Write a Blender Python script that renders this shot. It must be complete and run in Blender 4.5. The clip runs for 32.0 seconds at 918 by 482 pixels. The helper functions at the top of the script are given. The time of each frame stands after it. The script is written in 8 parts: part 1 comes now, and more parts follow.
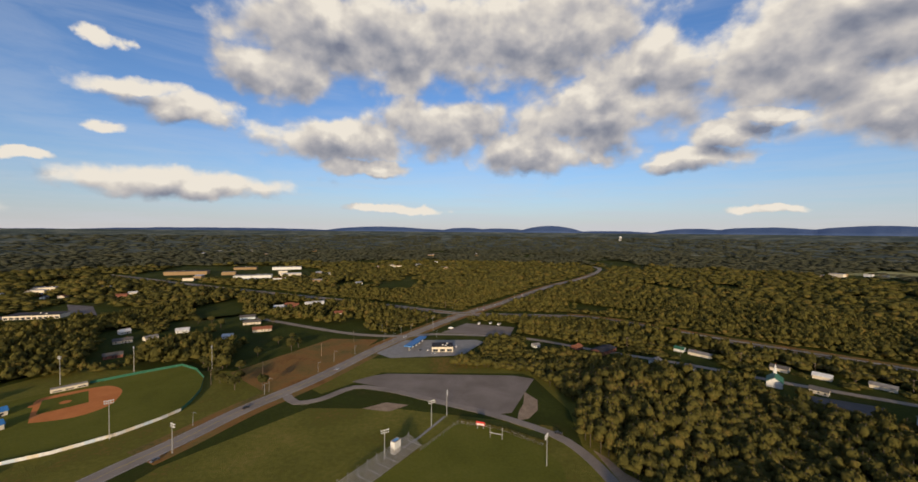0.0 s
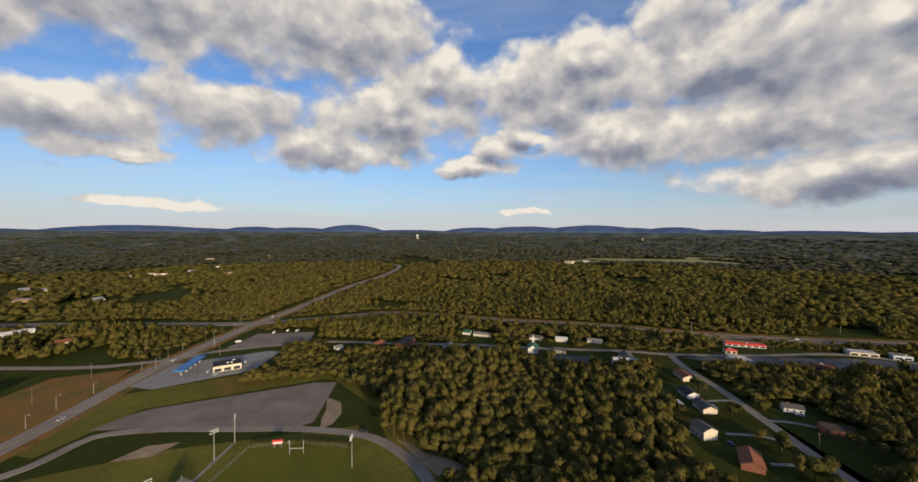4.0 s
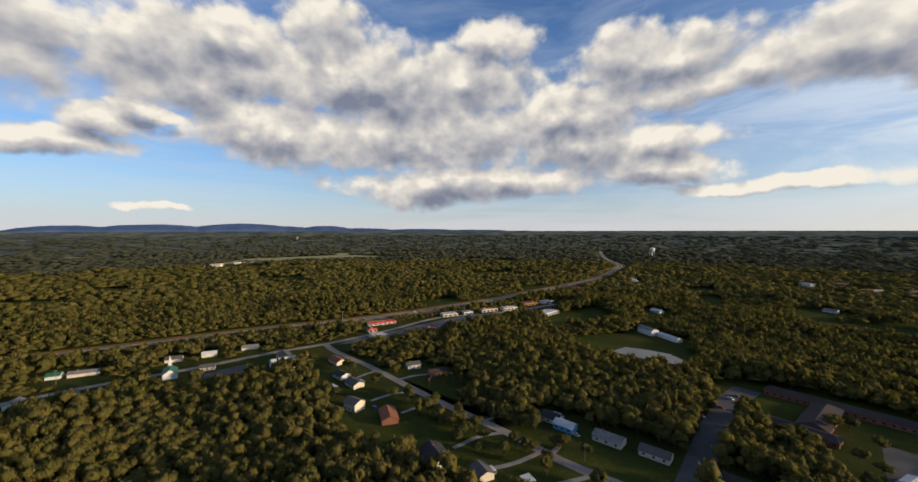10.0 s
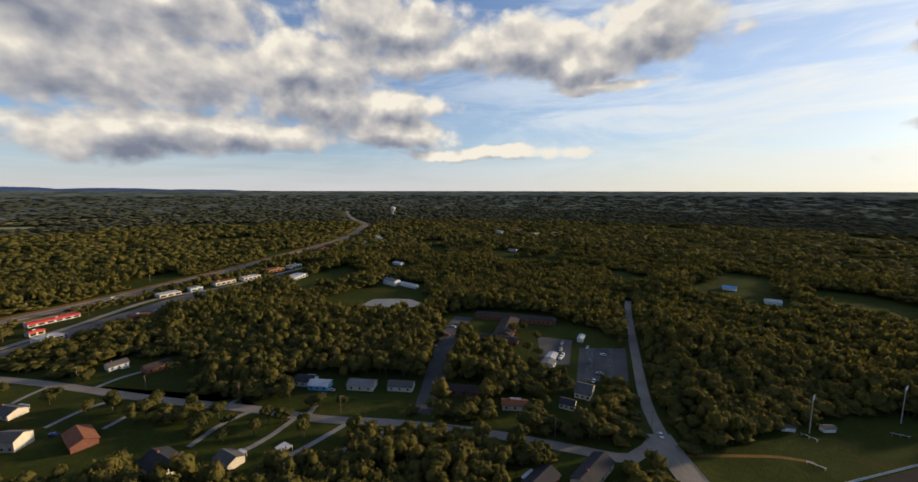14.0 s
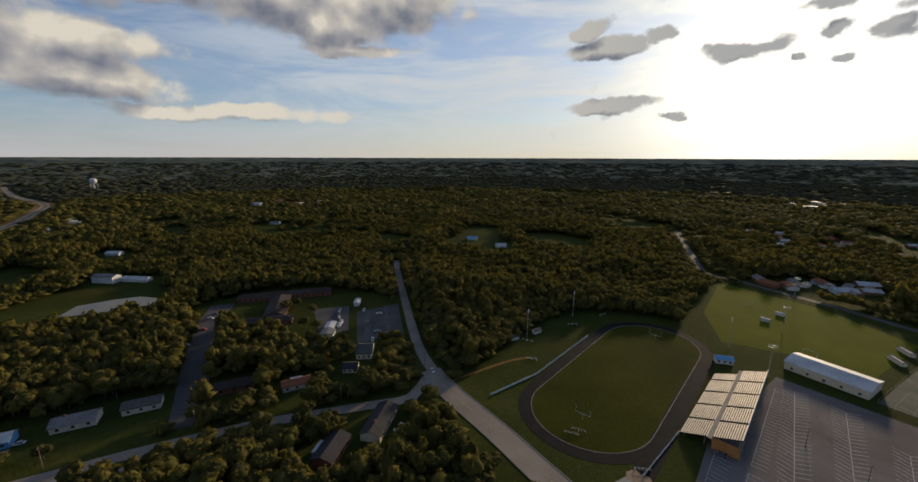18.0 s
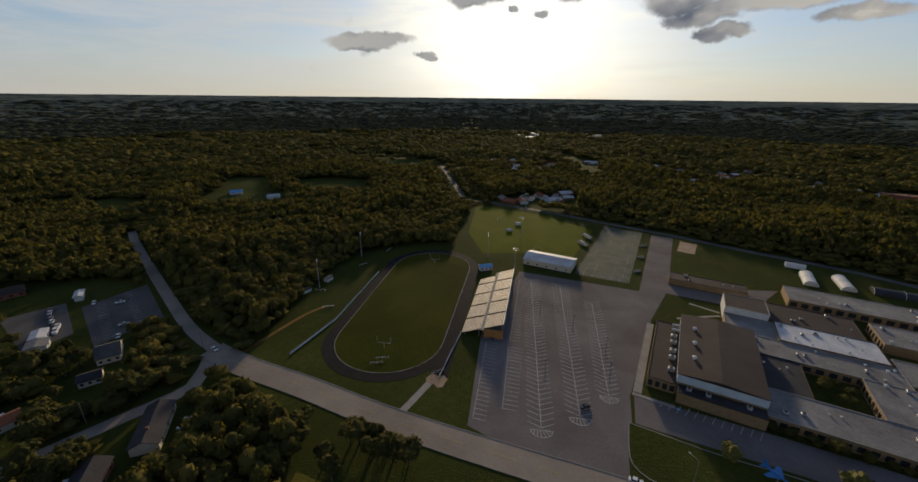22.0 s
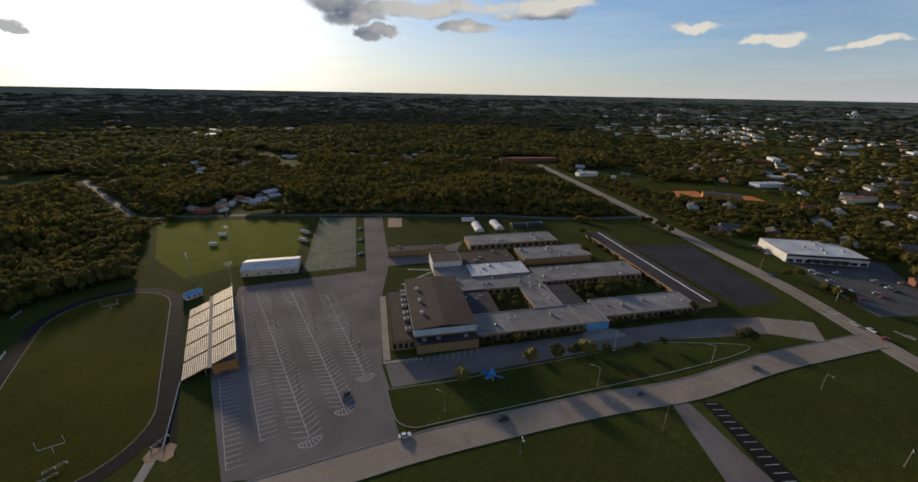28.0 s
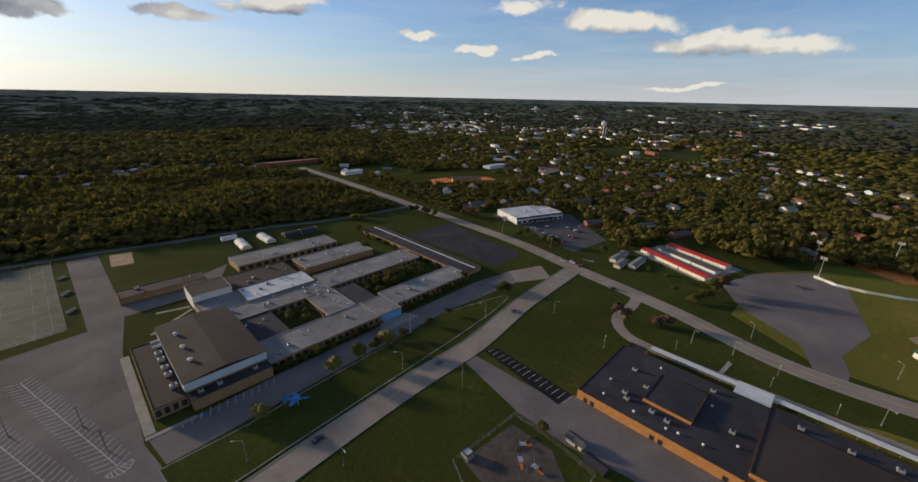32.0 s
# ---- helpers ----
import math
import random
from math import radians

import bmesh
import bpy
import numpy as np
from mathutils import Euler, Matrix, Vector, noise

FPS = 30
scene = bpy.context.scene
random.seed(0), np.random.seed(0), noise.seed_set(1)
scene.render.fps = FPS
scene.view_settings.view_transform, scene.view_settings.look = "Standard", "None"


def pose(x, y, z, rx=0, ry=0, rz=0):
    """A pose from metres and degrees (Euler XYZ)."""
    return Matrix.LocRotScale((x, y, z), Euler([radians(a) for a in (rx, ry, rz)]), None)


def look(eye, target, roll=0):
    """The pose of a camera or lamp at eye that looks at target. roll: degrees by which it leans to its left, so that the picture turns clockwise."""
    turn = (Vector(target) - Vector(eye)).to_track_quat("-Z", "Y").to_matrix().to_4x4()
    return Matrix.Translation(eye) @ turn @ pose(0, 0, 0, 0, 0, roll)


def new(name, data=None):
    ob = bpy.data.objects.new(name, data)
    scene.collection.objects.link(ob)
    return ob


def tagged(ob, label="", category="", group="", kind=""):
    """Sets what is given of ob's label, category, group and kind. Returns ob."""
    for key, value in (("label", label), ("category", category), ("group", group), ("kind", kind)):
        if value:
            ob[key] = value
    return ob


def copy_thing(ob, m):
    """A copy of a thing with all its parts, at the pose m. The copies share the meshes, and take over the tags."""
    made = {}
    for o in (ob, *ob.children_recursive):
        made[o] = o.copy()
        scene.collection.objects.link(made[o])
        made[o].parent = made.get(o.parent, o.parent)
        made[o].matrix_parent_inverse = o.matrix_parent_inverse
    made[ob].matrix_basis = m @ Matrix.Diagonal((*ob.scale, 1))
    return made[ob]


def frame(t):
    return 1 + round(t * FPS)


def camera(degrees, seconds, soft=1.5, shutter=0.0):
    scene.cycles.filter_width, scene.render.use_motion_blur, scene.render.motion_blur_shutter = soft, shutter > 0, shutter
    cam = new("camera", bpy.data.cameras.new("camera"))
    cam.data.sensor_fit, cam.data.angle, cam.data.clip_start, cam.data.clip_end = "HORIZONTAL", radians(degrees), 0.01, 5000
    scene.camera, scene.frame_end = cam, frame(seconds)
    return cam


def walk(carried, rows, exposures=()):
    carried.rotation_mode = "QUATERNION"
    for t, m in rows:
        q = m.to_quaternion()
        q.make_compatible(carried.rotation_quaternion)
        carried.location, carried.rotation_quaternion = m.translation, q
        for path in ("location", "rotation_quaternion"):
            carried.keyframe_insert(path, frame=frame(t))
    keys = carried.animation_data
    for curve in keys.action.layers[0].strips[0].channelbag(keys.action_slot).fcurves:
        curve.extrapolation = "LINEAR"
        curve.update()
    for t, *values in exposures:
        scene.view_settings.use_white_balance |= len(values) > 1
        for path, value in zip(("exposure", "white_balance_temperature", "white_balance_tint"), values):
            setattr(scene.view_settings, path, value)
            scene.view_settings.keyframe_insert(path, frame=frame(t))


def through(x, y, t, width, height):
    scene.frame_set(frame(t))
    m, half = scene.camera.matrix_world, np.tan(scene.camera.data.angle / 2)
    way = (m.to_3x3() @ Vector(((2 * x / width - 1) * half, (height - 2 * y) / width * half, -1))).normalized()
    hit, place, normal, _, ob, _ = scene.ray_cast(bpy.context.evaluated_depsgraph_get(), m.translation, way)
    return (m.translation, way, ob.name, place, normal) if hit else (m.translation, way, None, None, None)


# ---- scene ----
def view(yaw, pitch, roll):
    """The hovering camera's pose: yaw to the left of north, pitch up, roll, in degrees."""
    return Matrix.Translation((0, 0, 120)) @ Euler((0, 0, radians(yaw))).to_matrix().to_4x4() @ pose(0, 0, 0, 90 + pitch) @ pose(0, 0, 0, 0, 0, roll)


cam = camera(98.8, 32.0, 1.6)
PATH = [
    (0, view(0.00, -1.43, 0.50)),
    (0.5, view(-3.39, -1.41, 0.49)),
    (1, view(-7.06, -1.42, 0.50)),
    (1.5, view(-10.50, -1.39, 0.50)),
    (2, view(-14.16, -1.40, 0.46)),
    (2.5, view(-17.56, -1.39, 0.41)),
    (3, view(-21.31, -1.39, 0.37)),
    (3.5, view(-24.89, -1.40, 0.29)),
    (5.5, view(-39.03, -1.47, 0.08)),
    (6, view(-42.92, -1.48, 0.03)),
    (6.5, view(-46.78, -1.48, -0.07)),
    (7, view(-50.83, -1.53, -0.12)),
    (7.5, view(-54.62, -1.56, -0.12)),
    (8, view(-58.74, -1.58, -0.13)),
    (8.5, view(-62.57, -1.57, -0.10)),
    (9, view(-66.62, -1.55, -0.09)),
    (9.5, view(-70.87, -1.60, -0.10)),
    (10, view(-75.69, -1.57, -0.10)),
    (10.5, view(-80.16, -1.60, -0.08)),
    (11, view(-85.01, -2.67, -0.07)),
    (11.5, view(-89.53, -3.80, -0.05)),
    (12, view(-94.19, -4.61, -0.05)),
    (12.5, view(-98.54, -5.17, -0.06)),
    (13, view(-103.02, -5.51, 0.00)),
    (13.5, view(-107.02, -6.04, 0.01)),
    (14, view(-111.38, -7.34, 0.08)),
    (14.5, view(-115.34, -8.54, 0.14)),
    (16.5, view(-132.04, -10.45, 0.14)),
    (17, view(-136.13, -10.66, 0.18)),
    (17.5, view(-140.02, -11.34, 0.21)),
    (18, view(-144.55, -12.03, 0.18)),
    (18.5, view(-148.60, -12.43, 0.21)),
    (19, view(-153.08, -12.79, 0.25)),
    (19.5, view(-157.27, -13.62, 0.29)),
    (20, view(-161.64, -14.78, 0.35)),
    (20.5, view(-165.32, -16.73, 0.39)),
    (21, view(-169.18, -18.42, 0.51)),
    (21.5, view(-172.82, -19.46, 0.57)),
    (22, view(-176.63, -20.11, 0.61)),
    (22.5, view(-180.09, -20.46, 0.66)),
    (23, view(-183.68, -20.69, 0.68)),
    (23.5, view(-187.05, -20.79, 0.67)),
    (24, view(-190.53, -20.82, 0.70)),
    (24.5, view(-193.76, -20.84, 0.75)),
    (25, view(-197.26, -20.87, 0.84)),
    (25.5, view(-200.47, -20.84, 0.83)),
    (27.5, view(-214.35, -20.66, 0.99)),
    (28, view(-218.20, -20.61, 1.04)),
    (28.5, view(-222.00, -20.53, 1.06)),
    (29, view(-226.17, -20.46, 1.08)),
    (29.5, view(-230.15, -20.40, 1.07)),
    (30, view(-234.47, -20.36, 1.09)),
    (30.5, view(-238.51, -20.32, 1.06)),
    (31, view(-243.10, -20.21, 1.02)),
    (31.5, view(-247.09, -20.15, 1.06)),
    (32, view(-251.48, -20.10, 1.16)),
]
EXPOSURES = [(0, 0.05, 6250, 12), (7, 0.15, 6200, 11), (13, 0.2, 6250, 10), (17, -0.08, 6350, 10), (20, -0.42, 6350, 10), (25, -0.3, 6150, 10), (32, 0.0, 6000, 10)]
walk(cam, PATH, EXPOSURES)

# ---- world and sun ----
SUN_AZ, SUN_EL = radians(176), radians(10.5)
SUN_DIR = Vector((-math.sin(SUN_AZ) * math.cos(SUN_EL), math.cos(SUN_AZ) * math.cos(SUN_EL), math.sin(SUN_EL)))


class Nodes:
    """Short hand for a node tree."""

    def __init__(self, tree):
        self.t = tree
        tree.nodes.clear()

    def add(self, kind):
        return self.t.nodes.new(kind)

    def link(self, a, b):
        self.t.links.new(a, b)

    def put(self, socket, v):
        if isinstance(v, bpy.types.NodeSocket):
            self.link(v, socket)
        else:
            socket.default_value = v

    def math(self, op, a, b=0.0, c=0.0, clamp=False):
        n = self.add("ShaderNodeMath")
        n.operation, n.use_clamp = op, clamp
        for s, v in zip(n.inputs, (a, b, c)):
            self.put(s, v)
        return n.outputs[0]

    def vec(self, op, a, b=(0, 0, 0)):
        n = self.add("ShaderNodeVectorMath")
        n.operation = op
        self.put(n.inputs[0], a)
        self.put(n.inputs[1], b)
        return n

    def noise(self, vector, scale, detail=4.0, rough=0.55, distort=0.0):
        n = self.add("ShaderNodeTexNoise")
        self.put(n.inputs["Vector"], vector)
        n.inputs["Scale"].default_value, n.inputs["Detail"].default_value = scale, detail
        n.inputs["Roughness"].default_value, n.inputs["Distortion"].default_value = rough, distort
        return n.outputs["Fac"]

    def ramp(self, fac, stops):
        n = self.add("ShaderNodeValToRGB")
        self.put(n.inputs[0], fac)
        e = n.color_ramp.elements
        while len(e) < len(stops):
            e.new(0.5)
        for el, (p, c) in zip(e, stops):
            el.position, el.color = p, (*c, 1)
        return n.outputs[0]

    def mix(self, fac, a, b, blend="MIX"):
        n = self.add("ShaderNodeMix")
        n.data_type, n.blend_type = "RGBA", blend
        self.put(n.inputs[0], fac)
        self.put(n.inputs[6], a)
        self.put(n.inputs[7], b)
        return n.outputs[2]

    def smooth(self, v, lo, hi):
        n = self.add("ShaderNodeMapRange")
        n.interpolation_type = "SMOOTHSTEP"
        self.put(n.inputs[0], v)
        n.inputs[1].default_value, n.inputs[2].default_value = lo, hi
        return n.outputs[0]


def direction(az, el):
    az, el = radians(az), radians(el)
    return Vector((-math.sin(az) * math.cos(el), math.cos(az) * math.cos(el), math.sin(el)))


def cloud_field(n, vector, detail):
    """Heaped cloud: broad billows with smaller ones on them."""
    broad = n.noise(vector, 6.0, detail, 0.58, 0.15)
    cells = n.add("ShaderNodeTexVoronoi")
    cells.feature = "SMOOTH_F1"
    cells.inputs["Scale"].default_value, cells.inputs["Smoothness"].default_value = 17.0, 0.7
    cells.inputs["Detail"].default_value, cells.inputs["Roughness"].default_value = 1.5, 0.5
    n.put(cells.inputs["Vector"], vector)
    return n.math("MULTIPLY_ADD", cells.outputs["Distance"], -0.24, n.math("ADD", broad, 0.10))


# the sky's clouds: bearing (from 125 degrees right of north), height, half width, half height, in degrees
NORTH_CLOUDS = [(143.5, 25.2, 9.8, 3.87), (129.0, 25.4, 15.5, 5.07), (113.1, 25.8, 13.5, 4.62), (99.5, 20.9, 5.8, 3.62), (150.0, 19.6, 5.9, 2.55), (106.7, 15.4, 14.3, 3.34), (141.1, 12.3, 10.9, 2.01), (126.3, 14.1, 9.2, 3.16), (113.7, 11.0, 8.9, 2.39), (94.1, 9.1, 4.5, 1.41), (86.2, 13.2, 3.1, 0.87), (90.5, 11.5, 3.0, 1.2), (83.4, 17.7, 6.2, 3.42), (77.7, 12.2, 3.5, 1.97), (78.3, 19.0, 4.4, 2.83), (166.3, 19.6, 1.7, 0.61), (167.5, 10.8, 1.9, 0.54), (164.4, 15.3, 5.6, 1.09), (160.1, 13.9, 5.1, 1.3), (159.0, 5.5, 9.4, 1.39), (137.1, 8.8, 5.7, 0.97), (134.7, 3.2, 8.2, 0.5), (87.0, 2.6, 4.8, 0.33), (173.2, 7.3, 2.3, 0.39)]
EAST_CLOUDS = [(105.1, 17.6, 4.4, 3.13), (99.4, 20.3, 3.8, 2.77), (106.4, 10.2, 1.5, 0.98), (98.0, 9.0, 1.8, 1.27), (93.7, 9.2, 2.7, 1.34), (91.9, 11.8, 3.5, 1.48), (87.9, 13.7, 3.2, 1.04), (85.9, 20.0, 8.0, 3.6), (77.7, 22.5, 6.7, 3.69), (68.7, 25.7, 4.9, 3.98), (63.7, 19.6, 13.9, 4.79), (72.0, 12.8, 11.9, 3.11), (55.3, 12.3, 13.3, 3.61), (48.7, 20.2, 8.9, 3.62), (43.9, 25.6, 4.9, 1.96), (34.1, 15.2, 10.5, 3.56), (43.7, 7.2, 17.1, 1.93), (22.7, 11.4, 6.2, 2.23), (19.4, 8.0, 3.1, 1.68), (26.9, 22.0, 5.5, 2.75), (19.1, 17.2, 9.7, 2.13), (11.9, 18.6, 4.4, 2.58), (14.2, 5.3, 6.6, 1.02)]
SOUTH_EAST_CLOUDS = [(45.9, 13.1, 11.1, 4.42), (53.4, 6.2, 11.9, 2.1), (32.2, 11.4, 12.4, 3.26), (23.8, 8.0, 7.2, 1.72), (21.2, 20.4, 11.7, 2.98), (6.7, 18.5, 11.8, 3.09), (-1.9, 16.3, 6.8, 2.21), (-10.9, 19.5, 7.3, 3.08), (9.8, 5.2, 13.9, 0.89)]
SOUTH_CLOUDS = [(-5.4, 13.8, 8.4, 0.78), (-36.9, 15.8, 2.1, 0.89), (-39.3, 13.4, 4.5, 1.06), (-45.7, 14.2, 1.6, 0.58), (-54.2, 11.8, 3.7, 0.91), (-59.9, 14.8, 3.5, 0.71), (-61.3, 12.6, 1.5, 0.67), (-66.1, 11.8, 1.6, 0.77), (-57.5, 10.3, 1.2, 0.39), (-62.8, 9.8, 1.1, 0.32), (-40.2, 6.7, 5.7, 0.59), (-68.9, 13.6, 3.5, 0.89), (-78.3, 11.1, 5.6, 1.34), (-80.7, 8.8, 4.4, 0.87), (-82.2, 7.1, 2.7, 0.51)]
SOUTH_WEST_CLOUDS = [(-39.4, 6.4, 4.8, 0.62), (-46.3, 5.0, 1.1, 0.25), (-86.1, 9.6, 9.0, 0.98), (-93.5, 7.6, 3.6, 0.43), (-103.6, 8.9, 5.1, 0.66)]
WEST_CLOUDS = [(-104.1, 10.0, 7.0, 0.74), (-120.4, 7.4, 2.7, 0.4), (-128.7, 6.3, 2.5, 0.47), (-136.1, 4.9, 2.4, 0.2), (-133.2, 10.8, 4.8, 0.6), (-146.2, 8.8, 7.5, 1.15), (-155.1, 6.6, 7.7, 1.08), (-161.4, 5.4, 4.8, 1.01), (-154.9, 1.4, 4.6, 0.18)]


def make_world():
    w = bpy.data.worlds.new("world")
    scene.world = w
    w.use_nodes = True
    n = Nodes(w.node_tree)
    out = n.add("ShaderNodeOutputWorld")
    sky = n.add("ShaderNodeTexSky")
    sky.sky_type, sky.sun_disc, sky.sun_elevation, sky.sun_rotation = "NISHITA", False, SUN_EL, -SUN_AZ
    sky.altitude, sky.air_density, sky.dust_density, sky.ozone_density = 200, 1.0, 0.6, 4.0
    d = n.add("ShaderNodeTexCoord").outputs["Generated"]
    sep = n.add("ShaderNodeSeparateXYZ")
    n.link(d, sep.inputs[0])
    z = sep.outputs[2]
    c = direction(-125, 0)
    ahead = n.vec("DOT_PRODUCT", d, tuple(c)).outputs["Value"]
    left = n.vec("DOT_PRODUCT", d, (-c.y, c.x, 0)).outputs["Value"]
    bearing = n.math("MULTIPLY", n.math("ARCTAN2", left, ahead), 57.2958)
    height = n.math("MULTIPLY", n.math("ARCSINE", z), 57.2958)
    # the outline of each cloud wavers
    flat = n.vec("MULTIPLY", d, (1.0, 1.0, 1.2)).outputs[0]
    warp = n.add("ShaderNodeTexNoise")
    warp.inputs["Scale"].default_value, warp.inputs["Detail"].default_value, warp.inputs["Roughness"].default_value = 7.0, 5.0, 0.6
    n.put(warp.inputs["Vector"], flat)
    place = n.add("ShaderNodeCombineXYZ")
    n.put(place.inputs[0], bearing)
    n.put(place.inputs[1], height)
    spot = n.vec("ADD", place.outputs[0], n.vec("MULTIPLY", n.vec("SUBTRACT", warp.outputs["Color"], (0.5, 0.5, 0.5)).outputs[0], (9.0, 4.0, 0.0)).outputs[0]).outputs[0]
    clouds = NORTH_CLOUDS + EAST_CLOUDS + SOUTH_EAST_CLOUDS + SOUTH_CLOUDS + SOUTH_WEST_CLOUDS + WEST_CLOUDS

    def banks(vector, rows):
        """How deep inside the nearest cloud a direction lies, 0 to 1."""
        deep = 0.0
        for az, el, wide, tall in rows:
            grow = 1.25 if tall < 1.2 else 1.7
            wide, tall = wide * grow + 0.4, tall * grow + 0.3
            m = n.add("ShaderNodeMapping")
            m.inputs["Location"].default_value = (-az / wide, -el / tall, 0)
            m.inputs["Scale"].default_value = (1 / wide, 1 / tall, 0)
            n.link(vector, m.inputs["Vector"])
            g = n.add("ShaderNodeTexGradient")
            g.gradient_type = "SPHERICAL"
            n.link(m.outputs[0], g.inputs[0])
            deep = n.math("MAXIMUM", deep, g.outputs["Fac"])
        return deep

    bank = banks(spot, clouds)
    higher = n.vec("ADD", spot, (0, 1.7, 0)).outputs[0]
    rim = n.math("SUBTRACT", banks(higher, clouds), bank)
    puff = cloud_field(n, flat, 8.0)
    body = cloud_field(n, flat, 4.5)
    above = cloud_field(n, n.vec("ADD", flat, (0.004, 0.010, 0.035)).outputs[0], 4.5)
    amount = n.math("MULTIPLY_ADD", n.math("SUBTRACT", puff, 0.5), 1.7, n.math("MULTIPLY_ADD", n.math("POWER", bank, 0.8), 1.35, -0.30))
    density = n.smooth(amount, -0.13, 0.36)
    thick = n.smooth(amount, 0.10, 0.85)
    # lit heads, shaded bases
    fine = n.noise(flat, 15.0, 5, 0.6)
    shade = n.math("MULTIPLY_ADD", n.math("SUBTRACT", above, body), 1.9, n.math("MULTIPLY_ADD", thick, 0.30, 0.30))
    shade = n.math("MULTIPLY_ADD", rim, 1.15, shade)
    shade = n.math("MULTIPLY_ADD", n.math("SUBTRACT", fine, 0.5), 0.42, shade, clamp=True)
    cloud = n.ramp(shade, [(0.0, (0.90, 0.82, 0.68)), (0.18, (0.72, 0.66, 0.57)), (0.38, (0.56, 0.525, 0.49)), (0.62, (0.40, 0.39, 0.40)), (0.85, (0.275, 0.285, 0.325)), (1.0, (0.205, 0.22, 0.275))])
    dots = n.math("MAXIMUM", n.vec("DOT_PRODUCT", d, tuple(SUN_DIR)).outputs["Value"], 0.0)
    # thin veils, streaked along the horizon
    veil = n.smooth(n.noise(n.vec("MULTIPLY", d, (1.0, 1.0, 5.0)).outputs[0], 2.6, 7, 0.62, 0.9), 0.36, 0.68)
    streak = n.smooth(n.noise(n.vec("MULTIPLY", d, (1.0, 1.0, 14.0)).outputs[0], 3.4, 7, 0.6, 0.4), 0.42, 0.66)
    clear = n.mix(1.0, sky.outputs[0], (0.150, 0.150, 0.162, 1), "MULTIPLY")
    east = n.smooth(n.vec("LENGTH", n.vec("MULTIPLY", n.vec("SUBTRACT", place.outputs[0], (-28, 9, 0)).outputs[0], (1 / 52, 1 / 24, 0)).outputs[0]).outputs["Value"], 1.5, 0.2)
    air = n.mix(n.math("MULTIPLY", east, n.math("MULTIPLY_ADD", veil, 0.62, 0.25)), clear, (0.80, 0.84, 0.86, 1))
    air = n.mix(n.math("MULTIPLY", veil, 0.20), air, (0.62, 0.66, 0.72, 1))
    low = n.math("POWER", n.math("SUBTRACT", 1.0, n.math("MAXIMUM", z, 0.0), clamp=True), 7.0)
    tint = n.mix(n.math("POWER", dots, 2.0), (0.56, 0.62, 0.66, 1), (0.90, 0.86, 0.68, 1))
    air = n.mix(n.math("MULTIPLY", low, n.math("MULTIPLY_ADD", streak, 0.34, 0.56)), air, tint)
    lowest = n.math("POWER", n.math("SUBTRACT", 1.0, n.math("MAXIMUM", z, 0.0), clamp=True), 26.0)
    air = n.mix(n.math("MULTIPLY", lowest, 0.75), air, n.mix(n.math("POWER", dots, 2.0), (0.66, 0.61, 0.58, 1), (0.95, 0.84, 0.56, 1)))
    glow = n.math("MULTIPLY", n.math("POWER", dots, 7.0), n.math("MULTIPLY_ADD", veil, 0.55, 0.40), clamp=True)
    heart = n.math("MULTIPLY", n.math("POWER", dots, 34.0), n.math("MULTIPLY_ADD", veil, 0.7, 0.6), clamp=True)
    air = n.mix(glow, air, (0.96, 0.93, 0.84, 1))
    air = n.mix(heart, air, (2.2, 2.05, 1.70, 1))
    # against the light the clouds turn to grey
    cloud = n.mix(n.math("MULTIPLY", n.math("POWER", dots, 5.0), 0.9, clamp=True), cloud, n.mix(n.math("MULTIPLY", shade, 1.2, clamp=True), (0.46, 0.46, 0.46, 1), (0.16, 0.18, 0.22, 1)))
    color = n.mix(density, air, cloud)
    bg = n.add("ShaderNodeBackground")
    n.link(color, bg.inputs[0])
    bg.inputs[1].default_value = 0.92
    n.link(bg.outputs[0], out.inputs[0])


make_world()
sun = new("sun", bpy.data.lights.new("sun", "SUN"))
sun.data.energy, sun.data.angle, sun.data.color = 5.0, radians(4.0), (1.0, 0.76, 0.47)
sun.matrix_world = look(SUN_DIR * 1000, (0, 0, 0))


